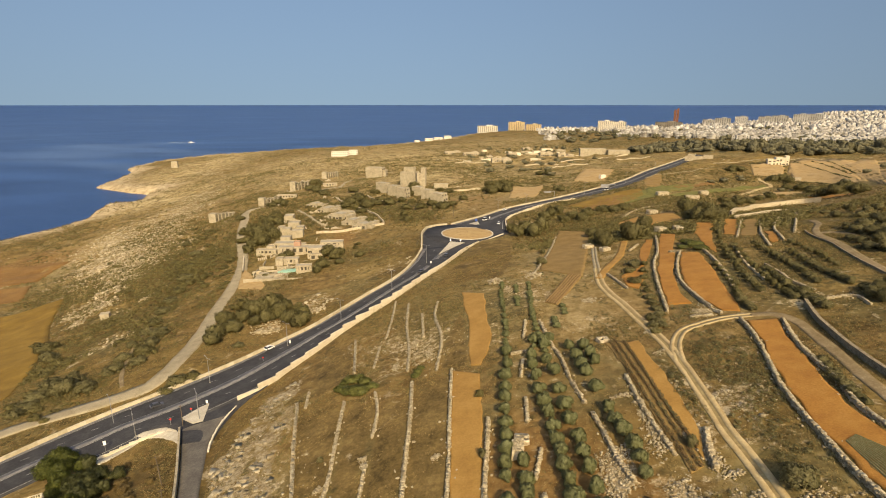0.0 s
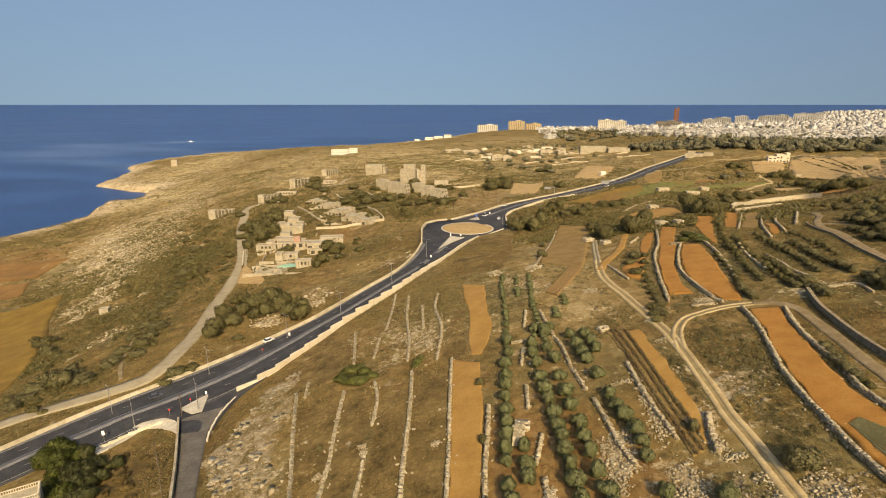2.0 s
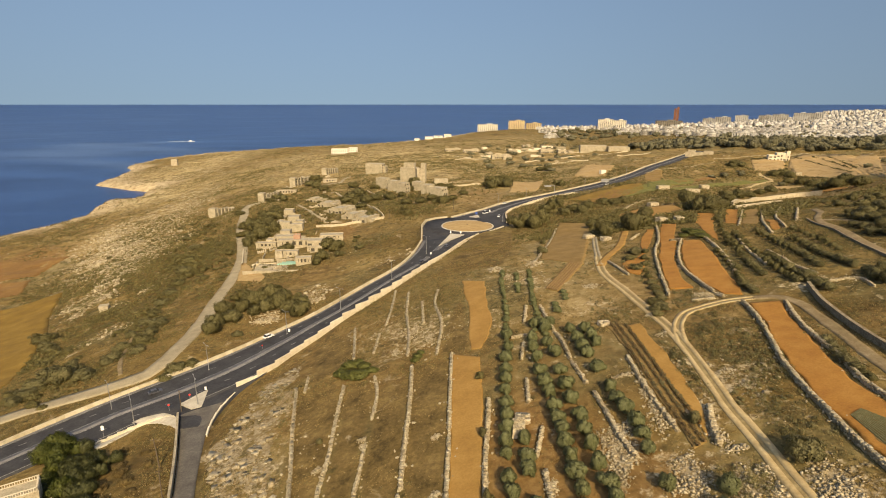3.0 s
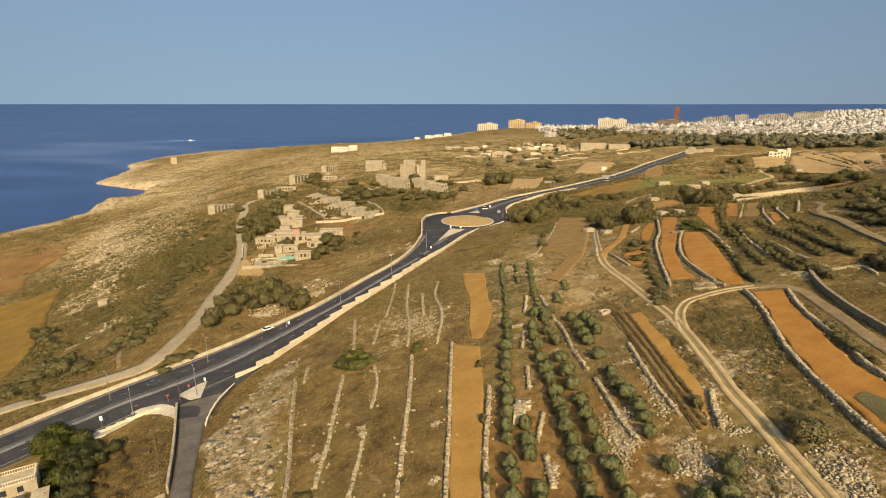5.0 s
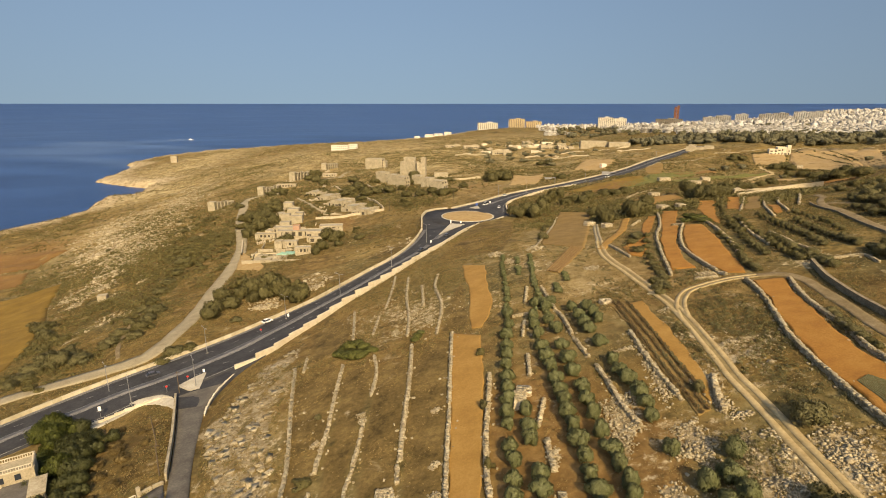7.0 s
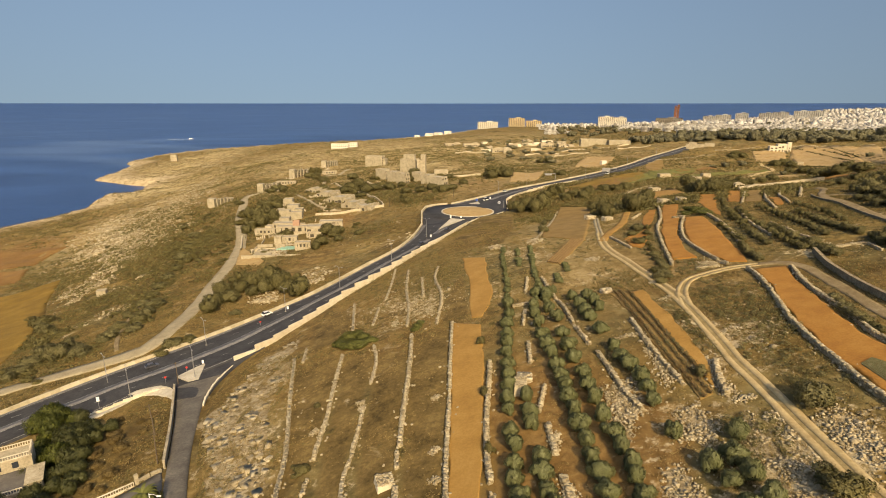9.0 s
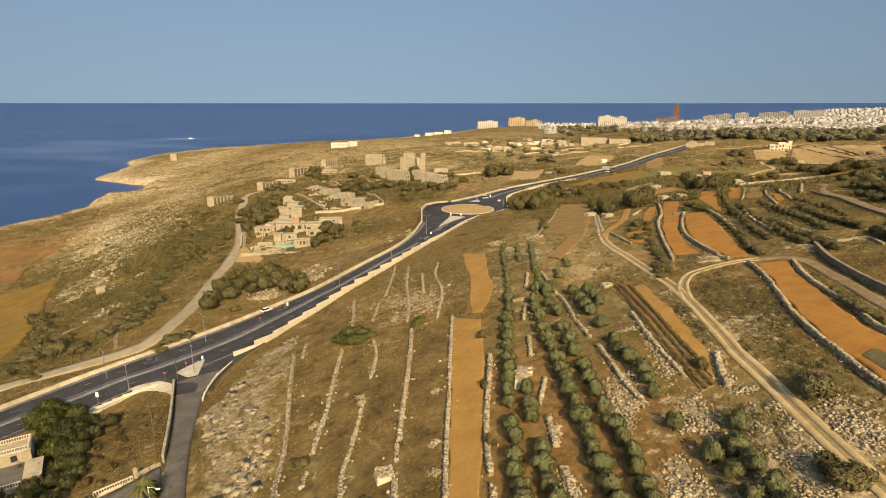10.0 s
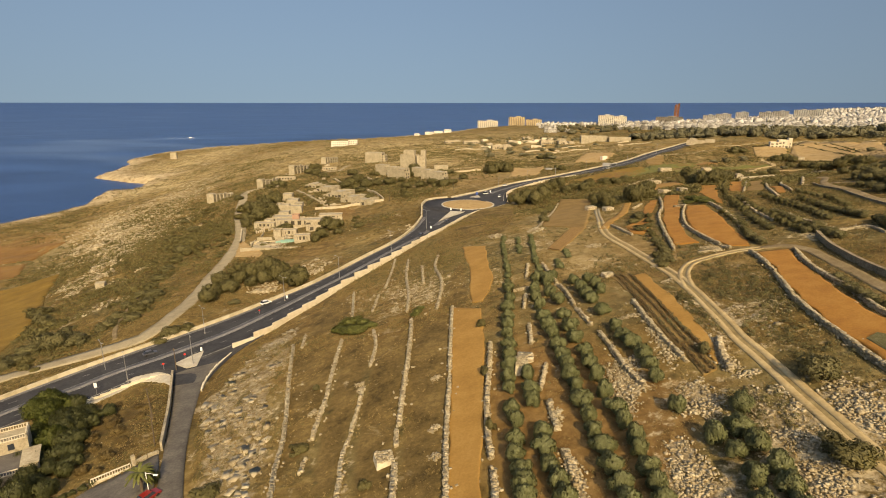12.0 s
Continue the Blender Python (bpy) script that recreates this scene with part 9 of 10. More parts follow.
def build_town():
    rng = random.Random(31)
    dice = np.random.RandomState(31)
    y = 820 * np.exp(dice.rand(60000) * math.log(3600 / 820))
    x = dice.uniform(0.17, 1.0, len(y)) * y
    ok = inside(x, y, TOWN_EDGE) & ((relief(x, y, 210, 6.0) > -0.25) | (y > 2100)) & (dice.rand(len(y)) < np.where(y < 1150, 0.5, 1.0))
    spots, taken = [], set()
    for x, y in zip(x[ok].tolist(), y[ok].tolist()):
        gap = 14 + 4 * (y / 2000)
        cell = (int(x / gap), int(y / (gap * 1.5)), int(gap / 3))
        if cell not in taken and len(spots) < 3000:
            taken.add(cell)
            spots.append((x, y))
    spots.sort(key=lambda p: p[1] * p[1] + p[0] * p[0])
    zs = ground_z(np.array([p[0] for p in spots]), np.array([p[1] for p in spots]))
    models = {}
    rest = []
    for i, ((x, y), z) in enumerate(zip(spots, zs)):
        k = rng.choice((0, 0, 1, 1, 2, 3, 3) if y < 1500 else (1, 2, 3, 3, 4, 5, 5) if y > 1900 else (0, 1, 2, 3, 4, 5))
        m = Matrix.Translation((x, y, float(z))) @ Matrix.Rotation(rng.choice((0, 0.06, -0.08, 0.12, 0.25, -0.05)) - 0.3, 4, "Z")
        if i >= 80:
            rest.append((k, m))
            continue
        if k in models:
            copy_thing(models[k], m)
            continue
        body, roof, win, pieces = KINDS[k]
        top = new("town_house")
        part("roof_room", roof, top)
        for kind, me in pieces:
            part(kind, me, top)
        for me in win:
            part("window", me, top)
        top.matrix_basis = m
        models[k] = tagged(top, "pale limestone town house with balconies and a flat roof", "house", "town houses")
    verts, faces, base = [], [], 0
    for i, (k, m) in enumerate(rest):
        for me in KINDS[k][:2] if i < 500 else PLAIN_KINDS[k]:
            n = len(me.vertices)
            co = np.empty(n * 3)
            me.vertices.foreach_get("co", co)
            co = co.reshape(-1, 3)
            a = np.array(m)
            verts.append(co @ a[:3, :3].T + a[:3, 3])
            idx = np.empty(len(me.loops), np.int32)
            me.loops.foreach_get("vertex_index", idx)
            faces.append(idx.reshape(-1, 4) + base)
            base += n
    link("far_town", raw_mesh("far_town", np.concatenate(verts), np.concatenate(faces), shade("far_town_limestone", [(0.3, 0.20, 0.185, 0.16), (0.5, 0.37, 0.352, 0.318), (0.7, 0.56, 0.545, 0.505)], 0.02, 0.9, 0.0, spread_by="island")),
         "dense far quarters of pale limestone houses", "town", kind="stuff")


build_town()


def big_block(name, x, y, z, w, d, h, floors, bays, turn, material, label, category):
    """A large building far off: slabs with set-back walls, piers and a rooftop."""
    top = new(name)
    fh = h / floors
    part("wall", solid([((0, 0.4, h / 2 - 5), (w - 1.6, d - 1.6, h + 10), 0)], "wall", material), top)
    for k in range(floors):
        part("balcony_slab", solid([((0, 0, (k + 1) * fh - 0.25), (w, d, 0.5), 0)], "balcony_slab", material), top)
        for c in range(bays):
            part("window", solid([((-w / 2 + (c + 0.5) * w / bays, -d / 2 + 0.95, k * fh + fh * 0.45), (w / bays * 0.36, 0.5, fh * 0.42), 0)], "window", GLASS), top)
    for c in range(bays + 1):
        part("pier", solid([((-w / 2 + 0.5 + c * (w - 1) / bays, -d / 2 + 0.6, h / 2 - 0.4), (0.8, 1.0, h - 0.9), 0)], "pier", material), top)
    part("roof_room", solid([((w * 0.1, 0, h + 1.5), (w * 0.3, d * 0.4, 3), 0)], "roof_room", material), top)
    top.matrix_basis = Matrix.Translation((x, y, z)) @ Matrix.Rotation(turn, 4, "Z")
    return tagged(top, label, category)


big_block("hotel", 165, 2010, 46, 74, 24, 27, 7, 10, -0.05, WHITEWASH, "long white seaside hotel on the point", "hotel")
SUNNY_STONE = shade("sunny_yellow_stone", [(0.3, 0.42, 0.33, 0.19), (0.7, 0.58, 0.48, 0.31)], 0.03, 0.9, 0.0)
big_block("apartment_complex", 285, 2110, 50, 62, 26, 34, 9, 9, -0.1, SUNNY_STONE, "stepped yellow-stone apartment complex", "apartment building")
big_block("apartment_complex", 352, 2120, 50, 60, 26, 24, 6, 8, -0.1, SUNNY_STONE, "lower wing of the yellow-stone apartments", "apartment building")
big_block("hotel_block", 566, 1900, 52, 50, 20, 42, 11, 8, -0.2, WHITEWASH, "tall white hotel slab over the town", "hotel")
big_block("hotel_block", 617, 1905, 53, 44, 20, 38, 10, 7, -0.2, WHITEWASH, "white hotel slab beside the taller one", "hotel")
big_block("office_tower", 869, 2050, 56, 8, 10, 72, 20, 3, -0.3, TERRACOTTA, "slim terracotta-clad office tower", "tower")
big_block("office_tower", 880, 2052, 56, 8, 10, 77, 21, 3, -0.3, TERRACOTTA, "taller half of the terracotta office tower", "tower")
big_block("podium", 838, 2025, 56, 92, 26, 30, 6, 12, -0.3, shade("dark_podium", [(0.3, 0.16, 0.14, 0.11), (0.7, 0.28, 0.25, 0.20)], 0.05, 0.8, 0.0), "dark podium building below the office tower", "building")
for x, y, w, h in ((1195, 2330, 60, 34), (1290, 2360, 50, 38), (1360, 2300, 56, 36), (1450, 2350, 60, 40), (1120, 2300, 46, 30), (1560, 2380, 60, 42), (1650, 2420, 55, 40)):
    big_block("apartment_slab", x, y, ground_at(x, y), w, 18, h, 9, 7, -0.5, TOWN_STONE, "long pale apartment slab on the skyline", "apartment building")

# dark woods before the town and scrub on the plain
BAND = [(266, 789), (334, 880), (400, 900), (520, 820), (620, 800), (660, 760), (500, 610), (431, 602), (388, 622), (358, 690), (322, 740), (281, 732)]
PLAIN = [(40, 940), (230, 1100), (262, 900), (240, 760), (200, 700), (128, 580), (60, 620), (40, 780)]
WOOD = [(234, 494), (320, 400), (420, 480), (520, 560), (430, 590), (330, 470), (280, 520)]


def scatter(loop, count, seed, size, height, gap):
    rng = random.Random(seed)
    xs, ys = [p[0] for p in loop], [p[1] for p in loop]
    got = []
    for _ in range(count * 40):
        if len(got) >= count:
            break
        x, y = rng.uniform(min(xs), max(xs)), rng.uniform(min(ys), max(ys))
        if inside(np.array([x]), np.array([y]), loop)[0] and all(math.hypot(x - a, y - b) > gap for a, b, *_ in got):
            got.append((x, y, rng.uniform(*size), rng.uniform(*height)))
    return got


# leaf colour of distant trees, lightened and greyed to paint in the haze
FAR_LEAF = shade("hazed_far_leaf", [(0.3, 0.12, 0.112, 0.064), (0.5, 0.20, 0.187, 0.112), (0.7, 0.285, 0.265, 0.165)], 0.2, 0.7, 0.0, spread_by="island", thin=0.3)
far_crowns = [crown_mesh("far_crown", 300 + i, FAR_LEAF, 1.0, 1.0, 0.05, 18, 46, 0.12) for i in range(5)]
plant_all("wood_tree", scatter(BAND, 260, 3, (5, 10), (5, 11), 8), far_crowns, tree_trunks[:5], "dark evergreen tree in the wood before the town", "tree", "wood trees", 0.2)
plant_all("plain_tree", scatter(PLAIN, 60, 5, (3, 7), (2.5, 5), 12), far_crowns, tree_trunks[:5], "dark wild tree on the dry plain", "tree", "plain trees", 0.2)
plant_all("slope_tree", scatter(WOOD, 12, 7, (3, 5), (2.5, 4), 9), far_crowns, tree_trunks[:5], "dark tree on the far terraced slope", "tree", "slope trees", 0.2)
town_trees = []
r2 = random.Random(12)
while len(town_trees) < 170:
    y = r2.uniform(950, 2200)
    x = r2.uniform(0.2, 0.95) * y
    if inside(np.array([x]), np.array([y]), TOWN_EDGE)[0] and relief(np.array([x]), np.array([y]), 210, 6.0)[0] < -0.12:
        town_trees.append((x, y, r2.uniform(7, 12), r2.uniform(6, 10)))
plant_all("town_tree", town_trees, far_crowns, tree_trunks[:5], "dark tree in a garden of the town", "tree", "town trees", 0.2)


# ---- wild scrub and stones ----
def open_ground(x, y, margin=1.0):
    ok = inside(x, y, COAST)
    for loop, line, bank in CUTS:
        ok &= ~inside(x, y, loop[:-1]) & (near_line(x, y, loop)[0] > 1.5)
    ok &= np.hypot(x - HUB[0], y - HUB[1]) > RING_R + 3
    for loop in KEEP_CLEAR:
        ok &= ~inside(x, y, loop)
    return ok


def build_scrub():
    rng = np.random.RandomState(77)
    # reach, count, clump radius, sprays a clump, spray size, material, share of bushiness
    for name, r0, r1, count, rad, per, size, mat, bias, label in (
            ("scrub", 55, 330, 22000, (0.18, 0.6), 16, 0.12, HILL_LEAF, -0.06, "low dark green scrub clumps over the slope"),
            ("dry_scrub", 55, 330, 34000, (0.16, 0.42), 11, 0.10, DRY_LEAF, 0.25, "dry brown grass and thyme clumps over the slope"),
            ("grass", 55, 260, 45000, (0.14, 0.34), 8, 0.10, GRASS, 0.3, "tufts of golden dry grass over the slope"),
            ("far_scrub", 260, 1500, 60000, (0.4, 1.5), 7, 0.45, HILL_LEAF, -0.08, "dark scrub clumps over the far plain"),
            ("far_dry_scrub", 280, 1400, 40000, (0.4, 1.1), 6, 0.4, DRY_LEAF, 0.25, "dry brown clumps over the far plain")):
        n = count * 5
        r = r0 * (r1 / r0) ** rng.rand(n) if r0 > 200 else np.sqrt(rng.uniform(r0 ** 2, r1 ** 2, n))
        a = np.radians(rng.uniform(-46, 46, n))
        x, y = r * np.sin(a), r * np.cos(a)
        want = relief(x, y, 22 if r0 < 200 else 90, 8.0) * 0.7 + relief(x, y, 6 if r0 < 200 else 30, 2.0) * 0.5 + 0.9 * np.minimum(zones(x, y, BUSHY), 0.9) * (1 if bias < 0 else 0.2) * (0.55 + 1.3 * relief(x, y, 16, 3.0)) + bias - 0.8 * np.clip(zones(x, y, EARTHY), 0, 0.6)
        want = want - 0.25 * plots(x, y, FALLOW_PLOTS) - 0.15 * plots(x, y, SLABS)
        keep = (want > rng.uniform(-0.1, 0.55, n)) & open_ground(x, y)
        x, y = x[keep][:count], y[keep][:count]
        z = ground_z(x, y)
        s = rng.uniform(*rad, len(x)) * (1 + 0.4 * rng.rand(len(x)) ** 4)
        v, f = leaf_cloud(rng, np.column_stack([x, y, z + s * 0.45]), s, per, size, 0.75)
        link(name, raw_mesh(name, v, f, mat), label, "scrub", kind="stuff")


def build_stones():
    rng = np.random.RandomState(91)
    for name, r0, r1, count, lo, hi, label in (("loose_stones", 55, 260, 12000, 0.10, 0.36, "pale loose limestone rocks on the slope"), ("boulders", 55, 420, 1000, 0.45, 1.0, "weathered limestone boulders"), ("far_rocks", 200, 900, 42000, 0.4, 1.5, "pale rock outcrops on the coastal slope")):
        n = count * 8
        r = np.sqrt(rng.uniform(r0 ** 2, r1 ** 2, n))
        a = np.radians(rng.uniform(-46, 46, n))
        x, y = r * np.sin(a), r * np.cos(a)
        rock = zones(x, y, ROCKY)
        want = 1.1 * np.minimum(rock, 0.85) + (0.16 if r0 > 200 else 0) + 0.35 * relief(x, y, 15, 5.0) + 0.25 * relief(x, y, 4, 7.0) - 0.42
        keep = (want > rng.uniform(-0.1, 0.9, n)) & open_ground(x, y)
        x, y = x[keep][:count], y[keep][:count]
        z = ground_z(x, y)
        s = lo + (hi - lo) * rng.rand(len(x)) ** 2.2
        size = s[:, None] * rng.uniform(0.6, 1.3, (len(x), 3)) * np.array([1, 1, 0.7])
        v, f = stones(rng, np.column_stack([x, y, z + s * 0.15]), size, rng.uniform(0, 3.1, len(x)), 0.35)
        link(name, raw_mesh(name, v, f, RUBBLE), label, "rocks", kind="stuff")


def build_clumps():
    """Larger dark thickets on the coastal slope and the far plain."""
    rng = np.random.RandomState(19)
    for name, x0, x1, y0, y1, count, rad, label in (("slope_thicket", -420, -120, 230, 640, 1500, (0.8, 2.1), "dark thickets over the rocky coastal slope"), ("plain_thicket", -330, 620, 560, 1350, 2600, (0.9, 2.8), "dark thickets dotted over the far plain"), ("roadside_thicket", 60, 420, 330, 620, 700, (0.8, 2.2), "dark thickets between the far fields")):
        n = count * 6
        x, y = rng.uniform(x0, x1, n), rng.uniform(y0, y1, n)
        keep = (relief(x, y, 45, 6.0) * 0.6 + relief(x, y, 13, 2.0) * 0.6 + 0.5 * np.minimum(zones(x, y, BUSHY), 0.8) - 0.4 * np.minimum(zones(x, y, BARE), 0.8) > rng.uniform(-0.1, 0.7, n)) & open_ground(x, y)
        x, y = x[keep][:count], y[keep][:count]
        s = rng.uniform(*rad, len(x))
        c = np.column_stack([x, y, ground_z(x, y) + s * 0.35])
        v, f = leaf_cloud(rng, c, s, 26, 0.36, 0.6)
        link(name, round_off(raw_mesh(name, v, f, HILL_LEAF), c, 26), label, "scrub", kind="stuff")


def build_thickets():
    """Low dark thickets inside ellipses: x, y, reach along x and y, count."""
    rng = np.random.RandomState(23)
    far = [(-152, 515, 32, 40, 150), (-75, 505, 26, 62, 260), (-96, 445, 15, 28, 110), (-16, 436, 26, 64, 260), (-158.7, 369, 15, 77, 240), (-120, 470, 20, 40, 120), (-35, 475, 18, 40, 120), (-130, 340, 10, 30, 60), (-86, 480, 40, 70, 160), (20, 480, 30, 40, 70)]
    coast = [(-137, 170, 15, 14, 150), (-126, 212, 8, 30, 60), (-152, 318, 14, 70, 110), (-188, 250, 10, 26, 40), (-262, 375, 9, 30, 40), (-133, 205, 3, 18, 60), (-146, 250, 4, 26, 90), (-158, 295, 4, 30, 110), (-176, 340, 5, 30, 110), (-205, 400, 5, 40, 90)]
    near = [(64.8, 106.4, 6.5, 16, 230), (58.8, 86.9, 4.5, 7, 70), (67.7, 156.4, 5, 36, 240), (51.7, 98.8, 2.4, 12, 60), (48, 142, 5, 12, 50), (74, 172, 3, 20, 50), (60, 74, 4, 6, 40), (46, 66, 5, 6, 40), (52, 106, 2, 10, 40), (-30, 230, 20, 30, 60), (30, 205, 20, 20, 70), (47, 185, 10, 14, 60)]
    for name, spots, material, small, big, per, size, label in (("ruin_thicket", far, HILL_LEAF, 0.6, 2.1, 60, 0.26, "dark overgrown thickets among the ruins"),
                                                                ("coast_thicket", coast, HILL_LEAF, 0.5, 1.7, 60, 0.2, "dark brushwood along the gully of the coastal slope"),
                                                                ("terrace_thicket", near, SAGE_LEAF, 0.3, 0.95, 60, 0.12, "low sage-green scrub between the tracks and terraces")):
        xs, ys = [], []
        for cx, cy, rx, ry, count in spots:
            a, k = rng.uniform(0, 6.283, count), np.sqrt(rng.rand(count))
            xs.append(cx + rx * k * np.cos(a))
            ys.append(cy + ry * k * np.sin(a))
        x, y = np.concatenate(xs), np.concatenate(ys)
        ok = open_ground(x, y)
        x, y = x[ok], y[ok]
        s = small + (big - small) * rng.rand(len(x)) ** 1.5
        c = np.column_stack([x, y, ground_z(x, y) + s * 0.35])
        v, f = leaf_cloud(rng, c, s, per, size, 0.7)
        link(name, round_off(raw_mesh(name, v, f, material), c, per), label, "scrub", kind="stuff")


GRASS = shade("dry_grass_blade", [(0.3, 0.14, 0.095, 0.035), (0.5, 0.25, 0.175, 0.07), (0.7, 0.36, 0.27, 0.12)], 0.5, 0.9, 0.0, spread_by="island")
build_scrub()
build_clumps()
build_thickets()
build_stones()


def build_ledges():
    """Pale blocks scattered inside loops: the boulder strip on the coast and the ledges by the lane."""
    rng = np.random.RandomState(57)
    strip = [(-330, 505), (-273, 468), (-226, 384), (-214, 345), (-202, 312), (-206, 300), (-221, 312), (-240, 350), (-280, 408), (-300, 440)]
    for name, loop, count, lo, hi, flat, label in (("boulder_strip", strip, 1900, 0.4, 2.0, 0.8, "strip of grey-white boulders down the coastal slope"),
                                                   ("rock_ledge", SLABS[0], 420, 0.2, 2.0, 0.13, "broken pale limestone ledges beside the lane"),
                                                   ("rock_ledge", SLABS[1], 160, 0.2, 1.4, 0.16, "broken pale limestone ledges under the road wall")):
        p = np.array(loop)
        n = count * 9
        x, y = rng.uniform(*np.percentile(p[:, 0], (0, 100)), n), rng.uniform(*np.percentile(p[:, 1], (0, 100)), n)
        ok = inside(x, y, loop) & open_ground(x, y) & (relief(x, y, 14 if lo > 0.3 else 5, 3.0) + 0.6 * relief(x, y, 5 if lo > 0.3 else 2, 4.0) > rng.uniform(-0.35, 0.6, n))
        x, y = x[ok][:count], y[ok][:count]
        s = lo + (hi - lo) * rng.rand(len(x)) ** 2.4
        size = s[:, None] * rng.uniform(0.6, 1.4, (len(x), 3)) * np.array([1, 1, flat])
        v, f = stones(rng, np.column_stack([x, y, ground_z(x, y) + size[:, 2] * 0.12]), size, rng.uniform(0, 3.1, len(x)), 0.36)
        link(name, raw_mesh(name, v, f, RUBBLE), label, "rocks", "", "stuff")


build_ledges()


def stone_pile(x, y, rx, ry, seed):
    rng = np.random.RandomState(seed)
    far = math.hypot(x, y) > 200
    n = int(min(1500, rx * ry * (34 if not far else 4)) + 30)
    a, r = rng.uniform(0, 6.283, n), np.sqrt(rng.rand(n)) * (1 + 0.25 * rng.normal(size=n))
    px, py = x + rx * r * np.cos(a), y + ry * r * np.sin(a)
    s = (0.14 + 0.30 * rng.rand(n) ** 2) * (2.4 if far else 1.0)
    lift = 0.5 * np.maximum(0, 1 - r) * rng.rand(n)
    size = s[:, None] * rng.uniform(0.6, 1.3, (n, 3)) * np.array([1, 1, 0.75])
    ok = open_ground(px, py) if not far else px > -1e9
    v, f = stones(rng, np.column_stack([px, py, ground_z(px, py) + s * 0.15 + lift])[ok], size[ok], rng.uniform(0, 3.1, n)[ok], 0.38)
    link("stone_pile", raw_mesh("stone_pile", v, f, RUBBLE), "heap of pale broken limestone cleared from the field", "stone pile", "stone piles", "stuff")


for i, (x, y, rx, ry) in enumerate(STONE_PILES):
    stone_pile(x, y, rx, ry, 500 + i)


def rubble_field(loop, seed):
    """A spread of jumbled limestone rubble inside a loop."""
    rng = np.random.RandomState(seed)
    lx, ly = [p[0] for p in loop], [p[1] for p in loop]
    mx, my = sum(lx) / len(lx), sum(ly) / len(ly)
    n = int((max(lx) - min(lx) + 2) * (max(ly) - min(ly) + 2) * 11)
    x, y = rng.uniform(min(lx) - 1, max(lx) + 1, n), rng.uniform(min(ly) - 1, max(ly) + 1, n)
    ok = (inside(x, y, loop) & (relief(x, y, 2.2, 3.0) > -0.3)) | ((near_line(x, y, loop + loop[:1])[0] < 1.0) & (rng.rand(n) < 0.3))
    ok &= open_ground(x, y)
    x, y = x[ok], y[ok]
    s = 0.10 + 0.30 * rng.rand(len(x)) ** 2
    size = s[:, None] * rng.uniform(0.7, 1.3, (len(x), 3)) * np.array([1, 1, 0.75])
    lift = 0.12 * rng.rand(len(x)) ** 2 + 0.3 * np.maximum(0, relief(x, y, 3.0, 9.0))
    v, f = stones(rng, np.column_stack([x, y, ground_z(x, y) + s * 0.2 + lift]), size, rng.uniform(0, 3.1, len(x)), 0.36)
    link("rubble_spread", raw_mesh("rubble_spread", v, f, RUBBLE), "spread of pale broken limestone between the olive terraces", "rubble", "rubble spreads", "stuff")


for i, loop in enumerate(RUBBLE_FIELDS):
    rubble_field(loop, 900 + i)


# ---- vehicles and boats ----
def paint(name, r, g, b):
    m = bpy.data.materials.new(name)
    m.use_nodes = True
    p = m.node_tree.nodes["Principled BSDF"]
    p.inputs["Base Color"].default_value, p.inputs["Roughness"].default_value = (r, g, b, 1), 0.3
    p.inputs["Coat Weight"].default_value = 0.5
    return m


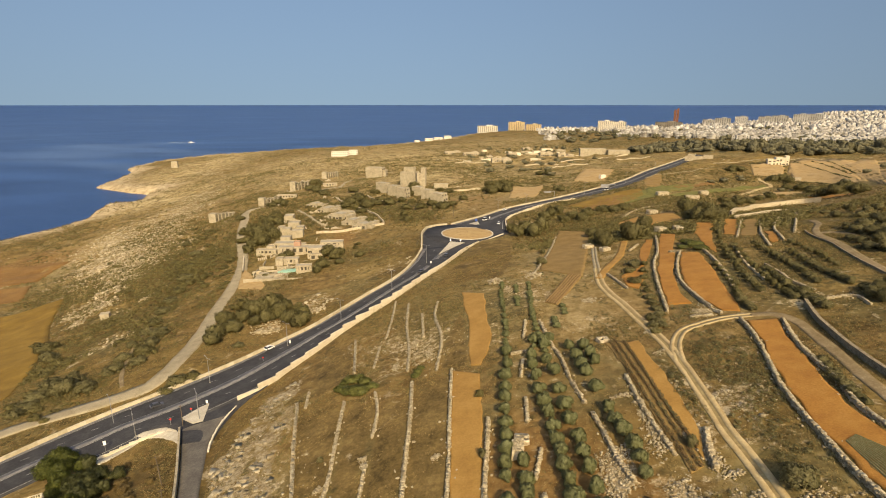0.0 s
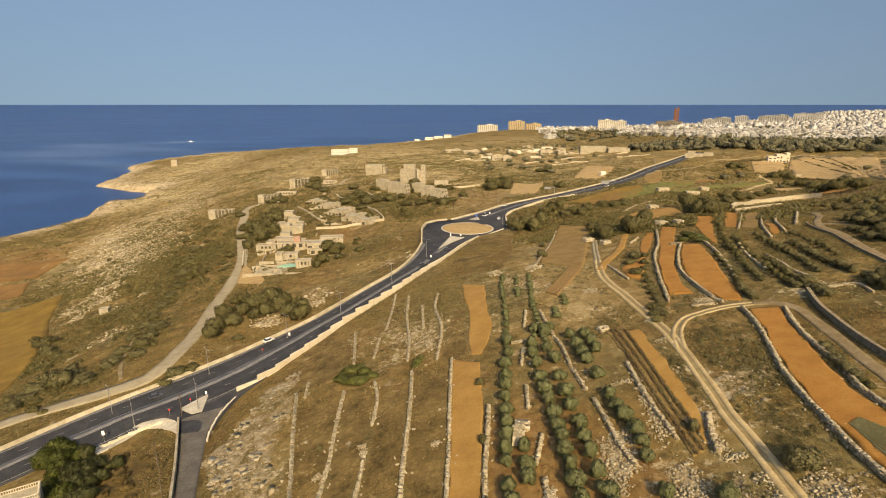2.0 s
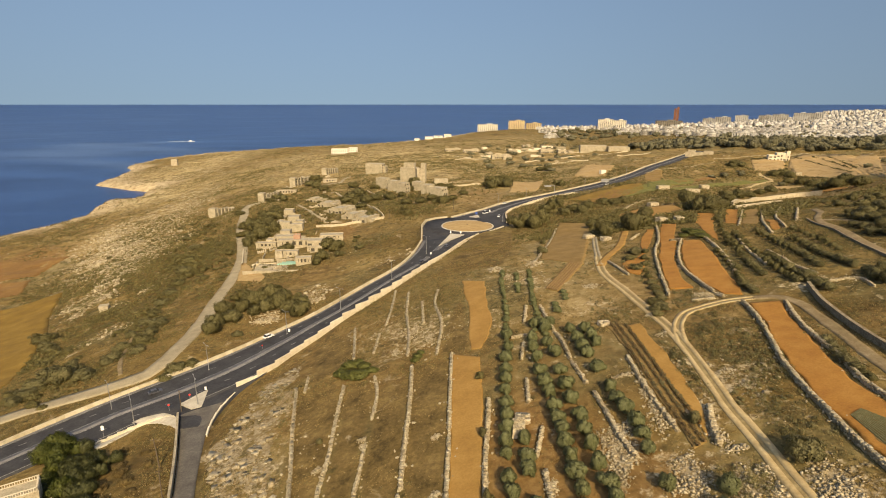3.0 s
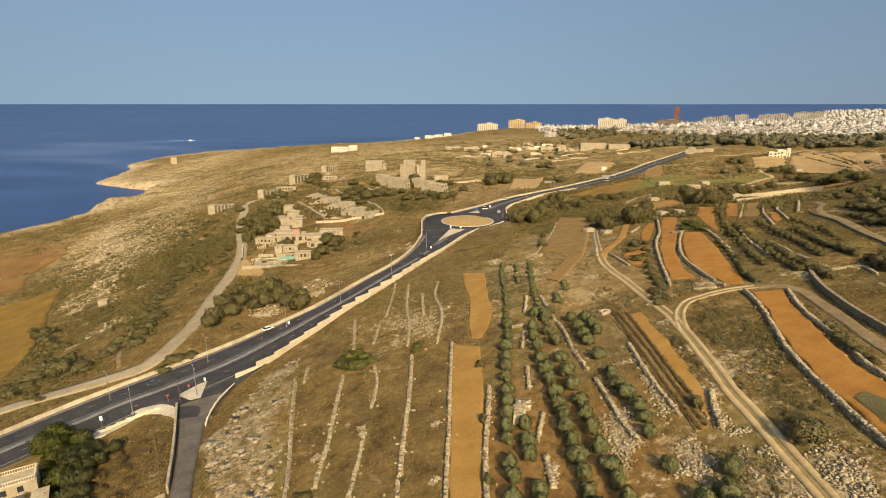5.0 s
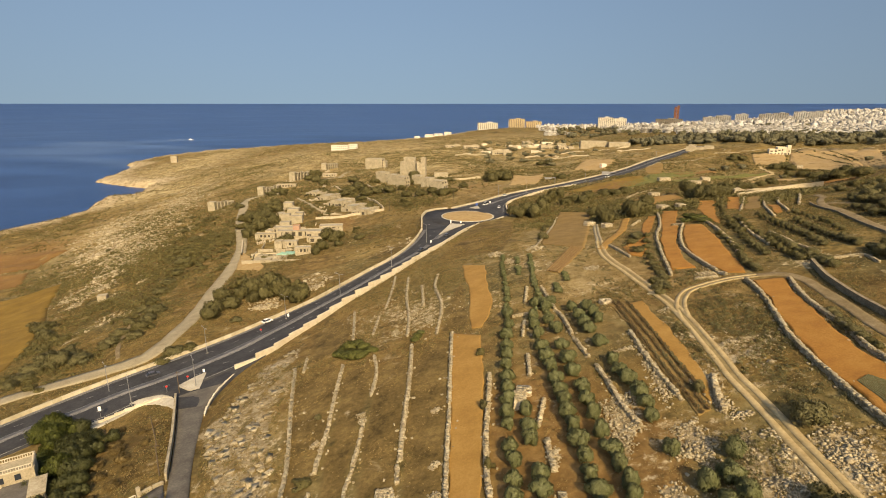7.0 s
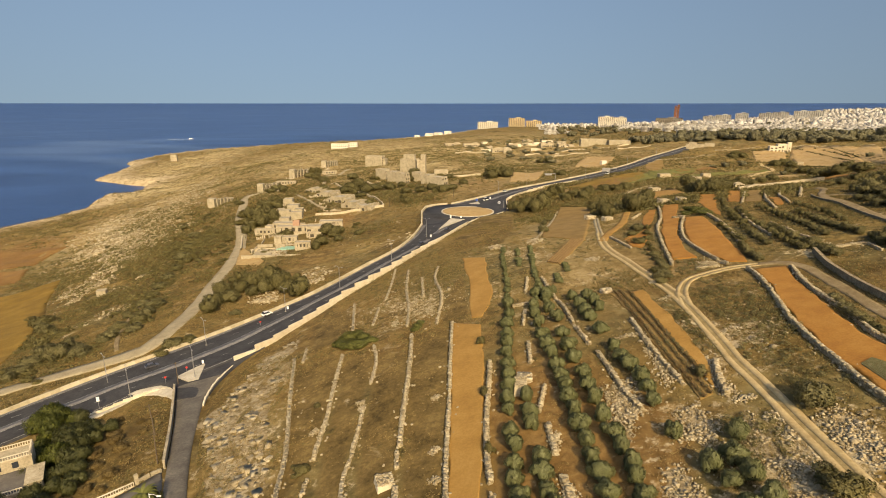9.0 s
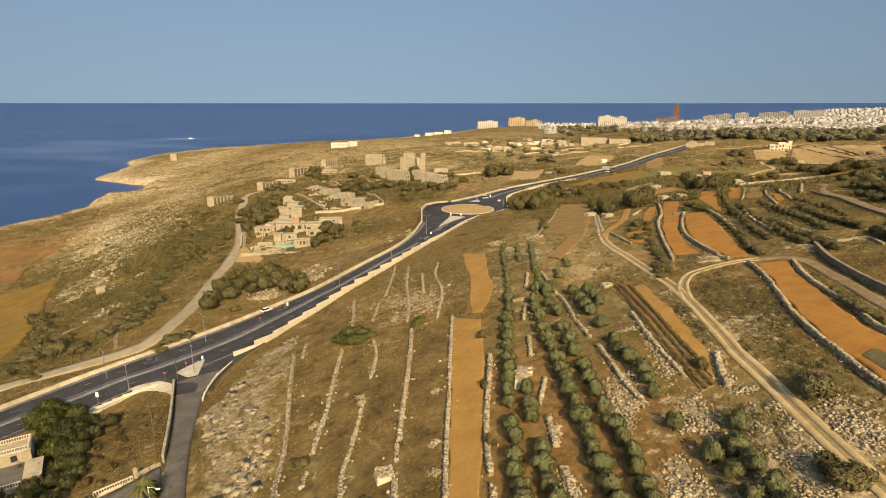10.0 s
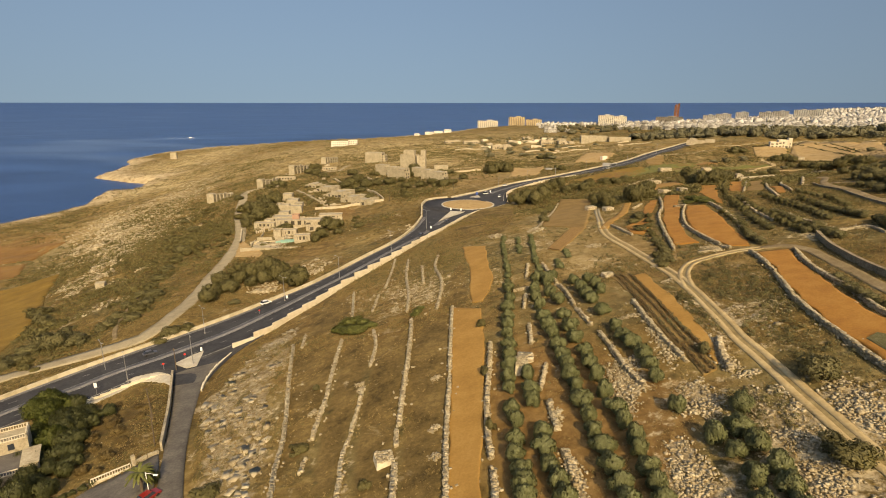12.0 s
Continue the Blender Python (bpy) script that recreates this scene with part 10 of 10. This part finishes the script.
def car(x, y, z, turn, material, label, van=False):
    top = new("car")
    length, h = (4.8, 2.1) if van else (4.1, 1.45)
    bm = bmesh.new()
    prof = [(-length / 2, 0.35), (-length / 2, 0.8), (-length / 2 + 0.15, 0.95), (length / 2 - 0.9, 0.9), (length / 2, 0.7), (length / 2, 0.35)]
    sides = [[bm.verts.new((px, s * 0.85, pz)) for px, pz in prof] for s in (-1, 1)]
    for s in sides:
        bm.faces.new(s)
    for i in range(len(prof)):
        bm.faces.new((sides[0][i], sides[0][(i + 1) % 6], sides[1][(i + 1) % 6], sides[1][i]))
    bmesh.ops.recalc_face_normals(bm, faces=bm.faces)
    bmesh.ops.bevel(bm, geom=list(bm.edges), offset=0.06, segments=2, affect="EDGES")
    me = bpy.data.meshes.new("body")
    bm.to_mesh(me)
    bm.free()
    me.materials.append(material)
    part("body", me, top)
    bm = bmesh.new()
    cab = [(-length / 2 + 0.2, 0.9), (-length / 2 + (0.25 if van else 0.6), h), (length * 0.12 if not van else length * 0.25, h), (length / 2 - 1.0, 0.9)]
    sides = [[bm.verts.new((px, s * (0.8 if pz < 1 else 0.66), pz)) for px, pz in cab] for s in (-1, 1)]
    for s in sides:
        bm.faces.new(s)
    for i in range(4):
        bm.faces.new((sides[0][i], sides[0][(i + 1) % 4], sides[1][(i + 1) % 4], sides[1][i]))
    bmesh.ops.recalc_face_normals(bm, faces=bm.faces)
    me = bpy.data.meshes.new("windows")
    bm.to_mesh(me)
    bm.free()
    me.materials.append(GLASS)
    part("glasshouse", me, top)
    part("roof", solid([((-length * 0.1, 0, h + 0.02), (length * 0.42, 1.3, 0.06), 0)], "roof", material, 0.02), top)
    for px in (-length * 0.31, length * 0.3):
        for s in (-1, 1):
            bm = bmesh.new()
            bmesh.ops.create_cone(bm, cap_ends=True, segments=16, radius1=0.32, radius2=0.32, depth=0.2, matrix=Matrix.Translation((px, s * 0.8, 0.32)) @ Matrix.Rotation(math.pi / 2, 4, "X"))
            me = bpy.data.meshes.new("wheel")
            bm.to_mesh(me)
            bm.free()
            me.materials.append(DARK)
            part("wheel", me, top)
    top.matrix_basis = Matrix.Translation((x, y, z + 0.04)) @ Matrix.Rotation(turn, 4, "Z")
    return tagged(top, label, "car", "cars")


WHITE_CAR, GREY_CAR, TEAL_CAR, RED_CAR = paint("white_car_paint", 0.75, 0.75, 0.74), paint("dark_grey_car_paint", 0.06, 0.06, 0.07), paint("teal_car_paint", 0.02, 0.28, 0.26), paint("red_car_paint", 0.22, 0.018, 0.014)
car(-66.6, 186.6, 58.2, 0.87, WHITE_CAR, "white car driving on the main road")
car(-93.5, 154, 53.5, 0.7, GREY_CAR, "dark grey car on the main road")
car(29.6, 362.5, 70.9, 0.85, WHITE_CAR, "white van leaving the roundabout", True)
car(46.5, 394, 71.8, 0.85, WHITE_CAR, "white car on the road to the town")
car(2.2, 276, 69.9, 1.15, GREY_CAR, "dark grey car approaching the roundabout")
car(38, 352, 70.75, 1.3, WHITE_CAR, "pale car at the roundabout exit")
car(-10.5, 250, 69.0, 1.1, GREY_CAR, "dark car on the main road")
car(-52.3, 78.6, ground_at(-52.3, 78.6) + 0.15, 1.1, RED_CAR, "red car parked beside the lane")
car(140, 451, 78.2, 0.75, WHITE_CAR, "white van on the road to the town", True)
car(205, 537, 81.1, 0.85, GREY_CAR, "dark car far along the road")


def boat(x, y, length, turn, wake, label):
    top = new("boat")
    bm = bmesh.new()
    half = [(-length / 2, 0.16), (length * 0.15, 0.18), (length * 0.4, 0.09), (length / 2, 0.0)]
    rim = [(px, s * w * length, 1.0) for s, row in ((1, half), (-1, half[-2::-1])) for px, w in row]
    up = [bm.verts.new(v) for v in rim]
    low = [bm.verts.new((v[0] * 0.92, v[1] * 0.7, -0.4)) for v in rim]
    bm.faces.new(up)
    bm.faces.new(low[::-1])
    for i in range(len(rim)):
        j = (i + 1) % len(rim)
        bm.faces.new((low[i], low[j], up[j], up[i]))
    bmesh.ops.recalc_face_normals(bm, faces=bm.faces)
    me = bpy.data.meshes.new("hull")
    bm.to_mesh(me)
    bm.free()
    me.materials.append(SIGN_WHITE)
    part("hull", me, top)
    part("cabin", solid([((-length * 0.08, 0, 2.0), (length * 0.4, length * 0.2, 2.2), 0), ((-length * 0.12, 0, 3.6), (length * 0.22, length * 0.16, 1.4), 0)], "cabin", SIGN_WHITE, 0.1), top)
    top.matrix_basis = Matrix.Translation((x, y, 4.0 if y > 3000 else 0.2)) @ Matrix.Rotation(turn, 4, "Z")
    tagged(top, label, "boat", "boats")
    if wake:
        c, s = math.cos(turn), math.sin(turn)
        pts = [(x - c * d, y - s * d) for d in np.linspace(length * 0.3, wake, 12)]
        w = np.linspace(1.5, 7, 12)
        lift = 4.1 if y > 3000 else 0.35
        left = [(p[0] - s * -k, p[1] + c * -k, lift) for p, k in zip(pts, w)]
        right = [(p[0] - s * k, p[1] + c * k, lift) for p, k in zip(pts, w)]
        link("wake", loft("wake", left, right, FOAM, 30, 2, 0.0, False, 0.2), "white foaming wake behind the boat", "wake", kind="structure")


FOAM = shade("sea_foam", [(0.35, 0.16, 0.25, 0.36), (0.5, 0.45, 0.52, 0.58), (0.65, 0.8, 0.82, 0.84)], 0.12, 0.6, 0.2, 1.0)
boat(-1010, 2170, 26, 0.05, 90, "white motor yacht under way off the point")
boat(-318, 3000, 24, 0.15, 70, "small white boat far out at sea")
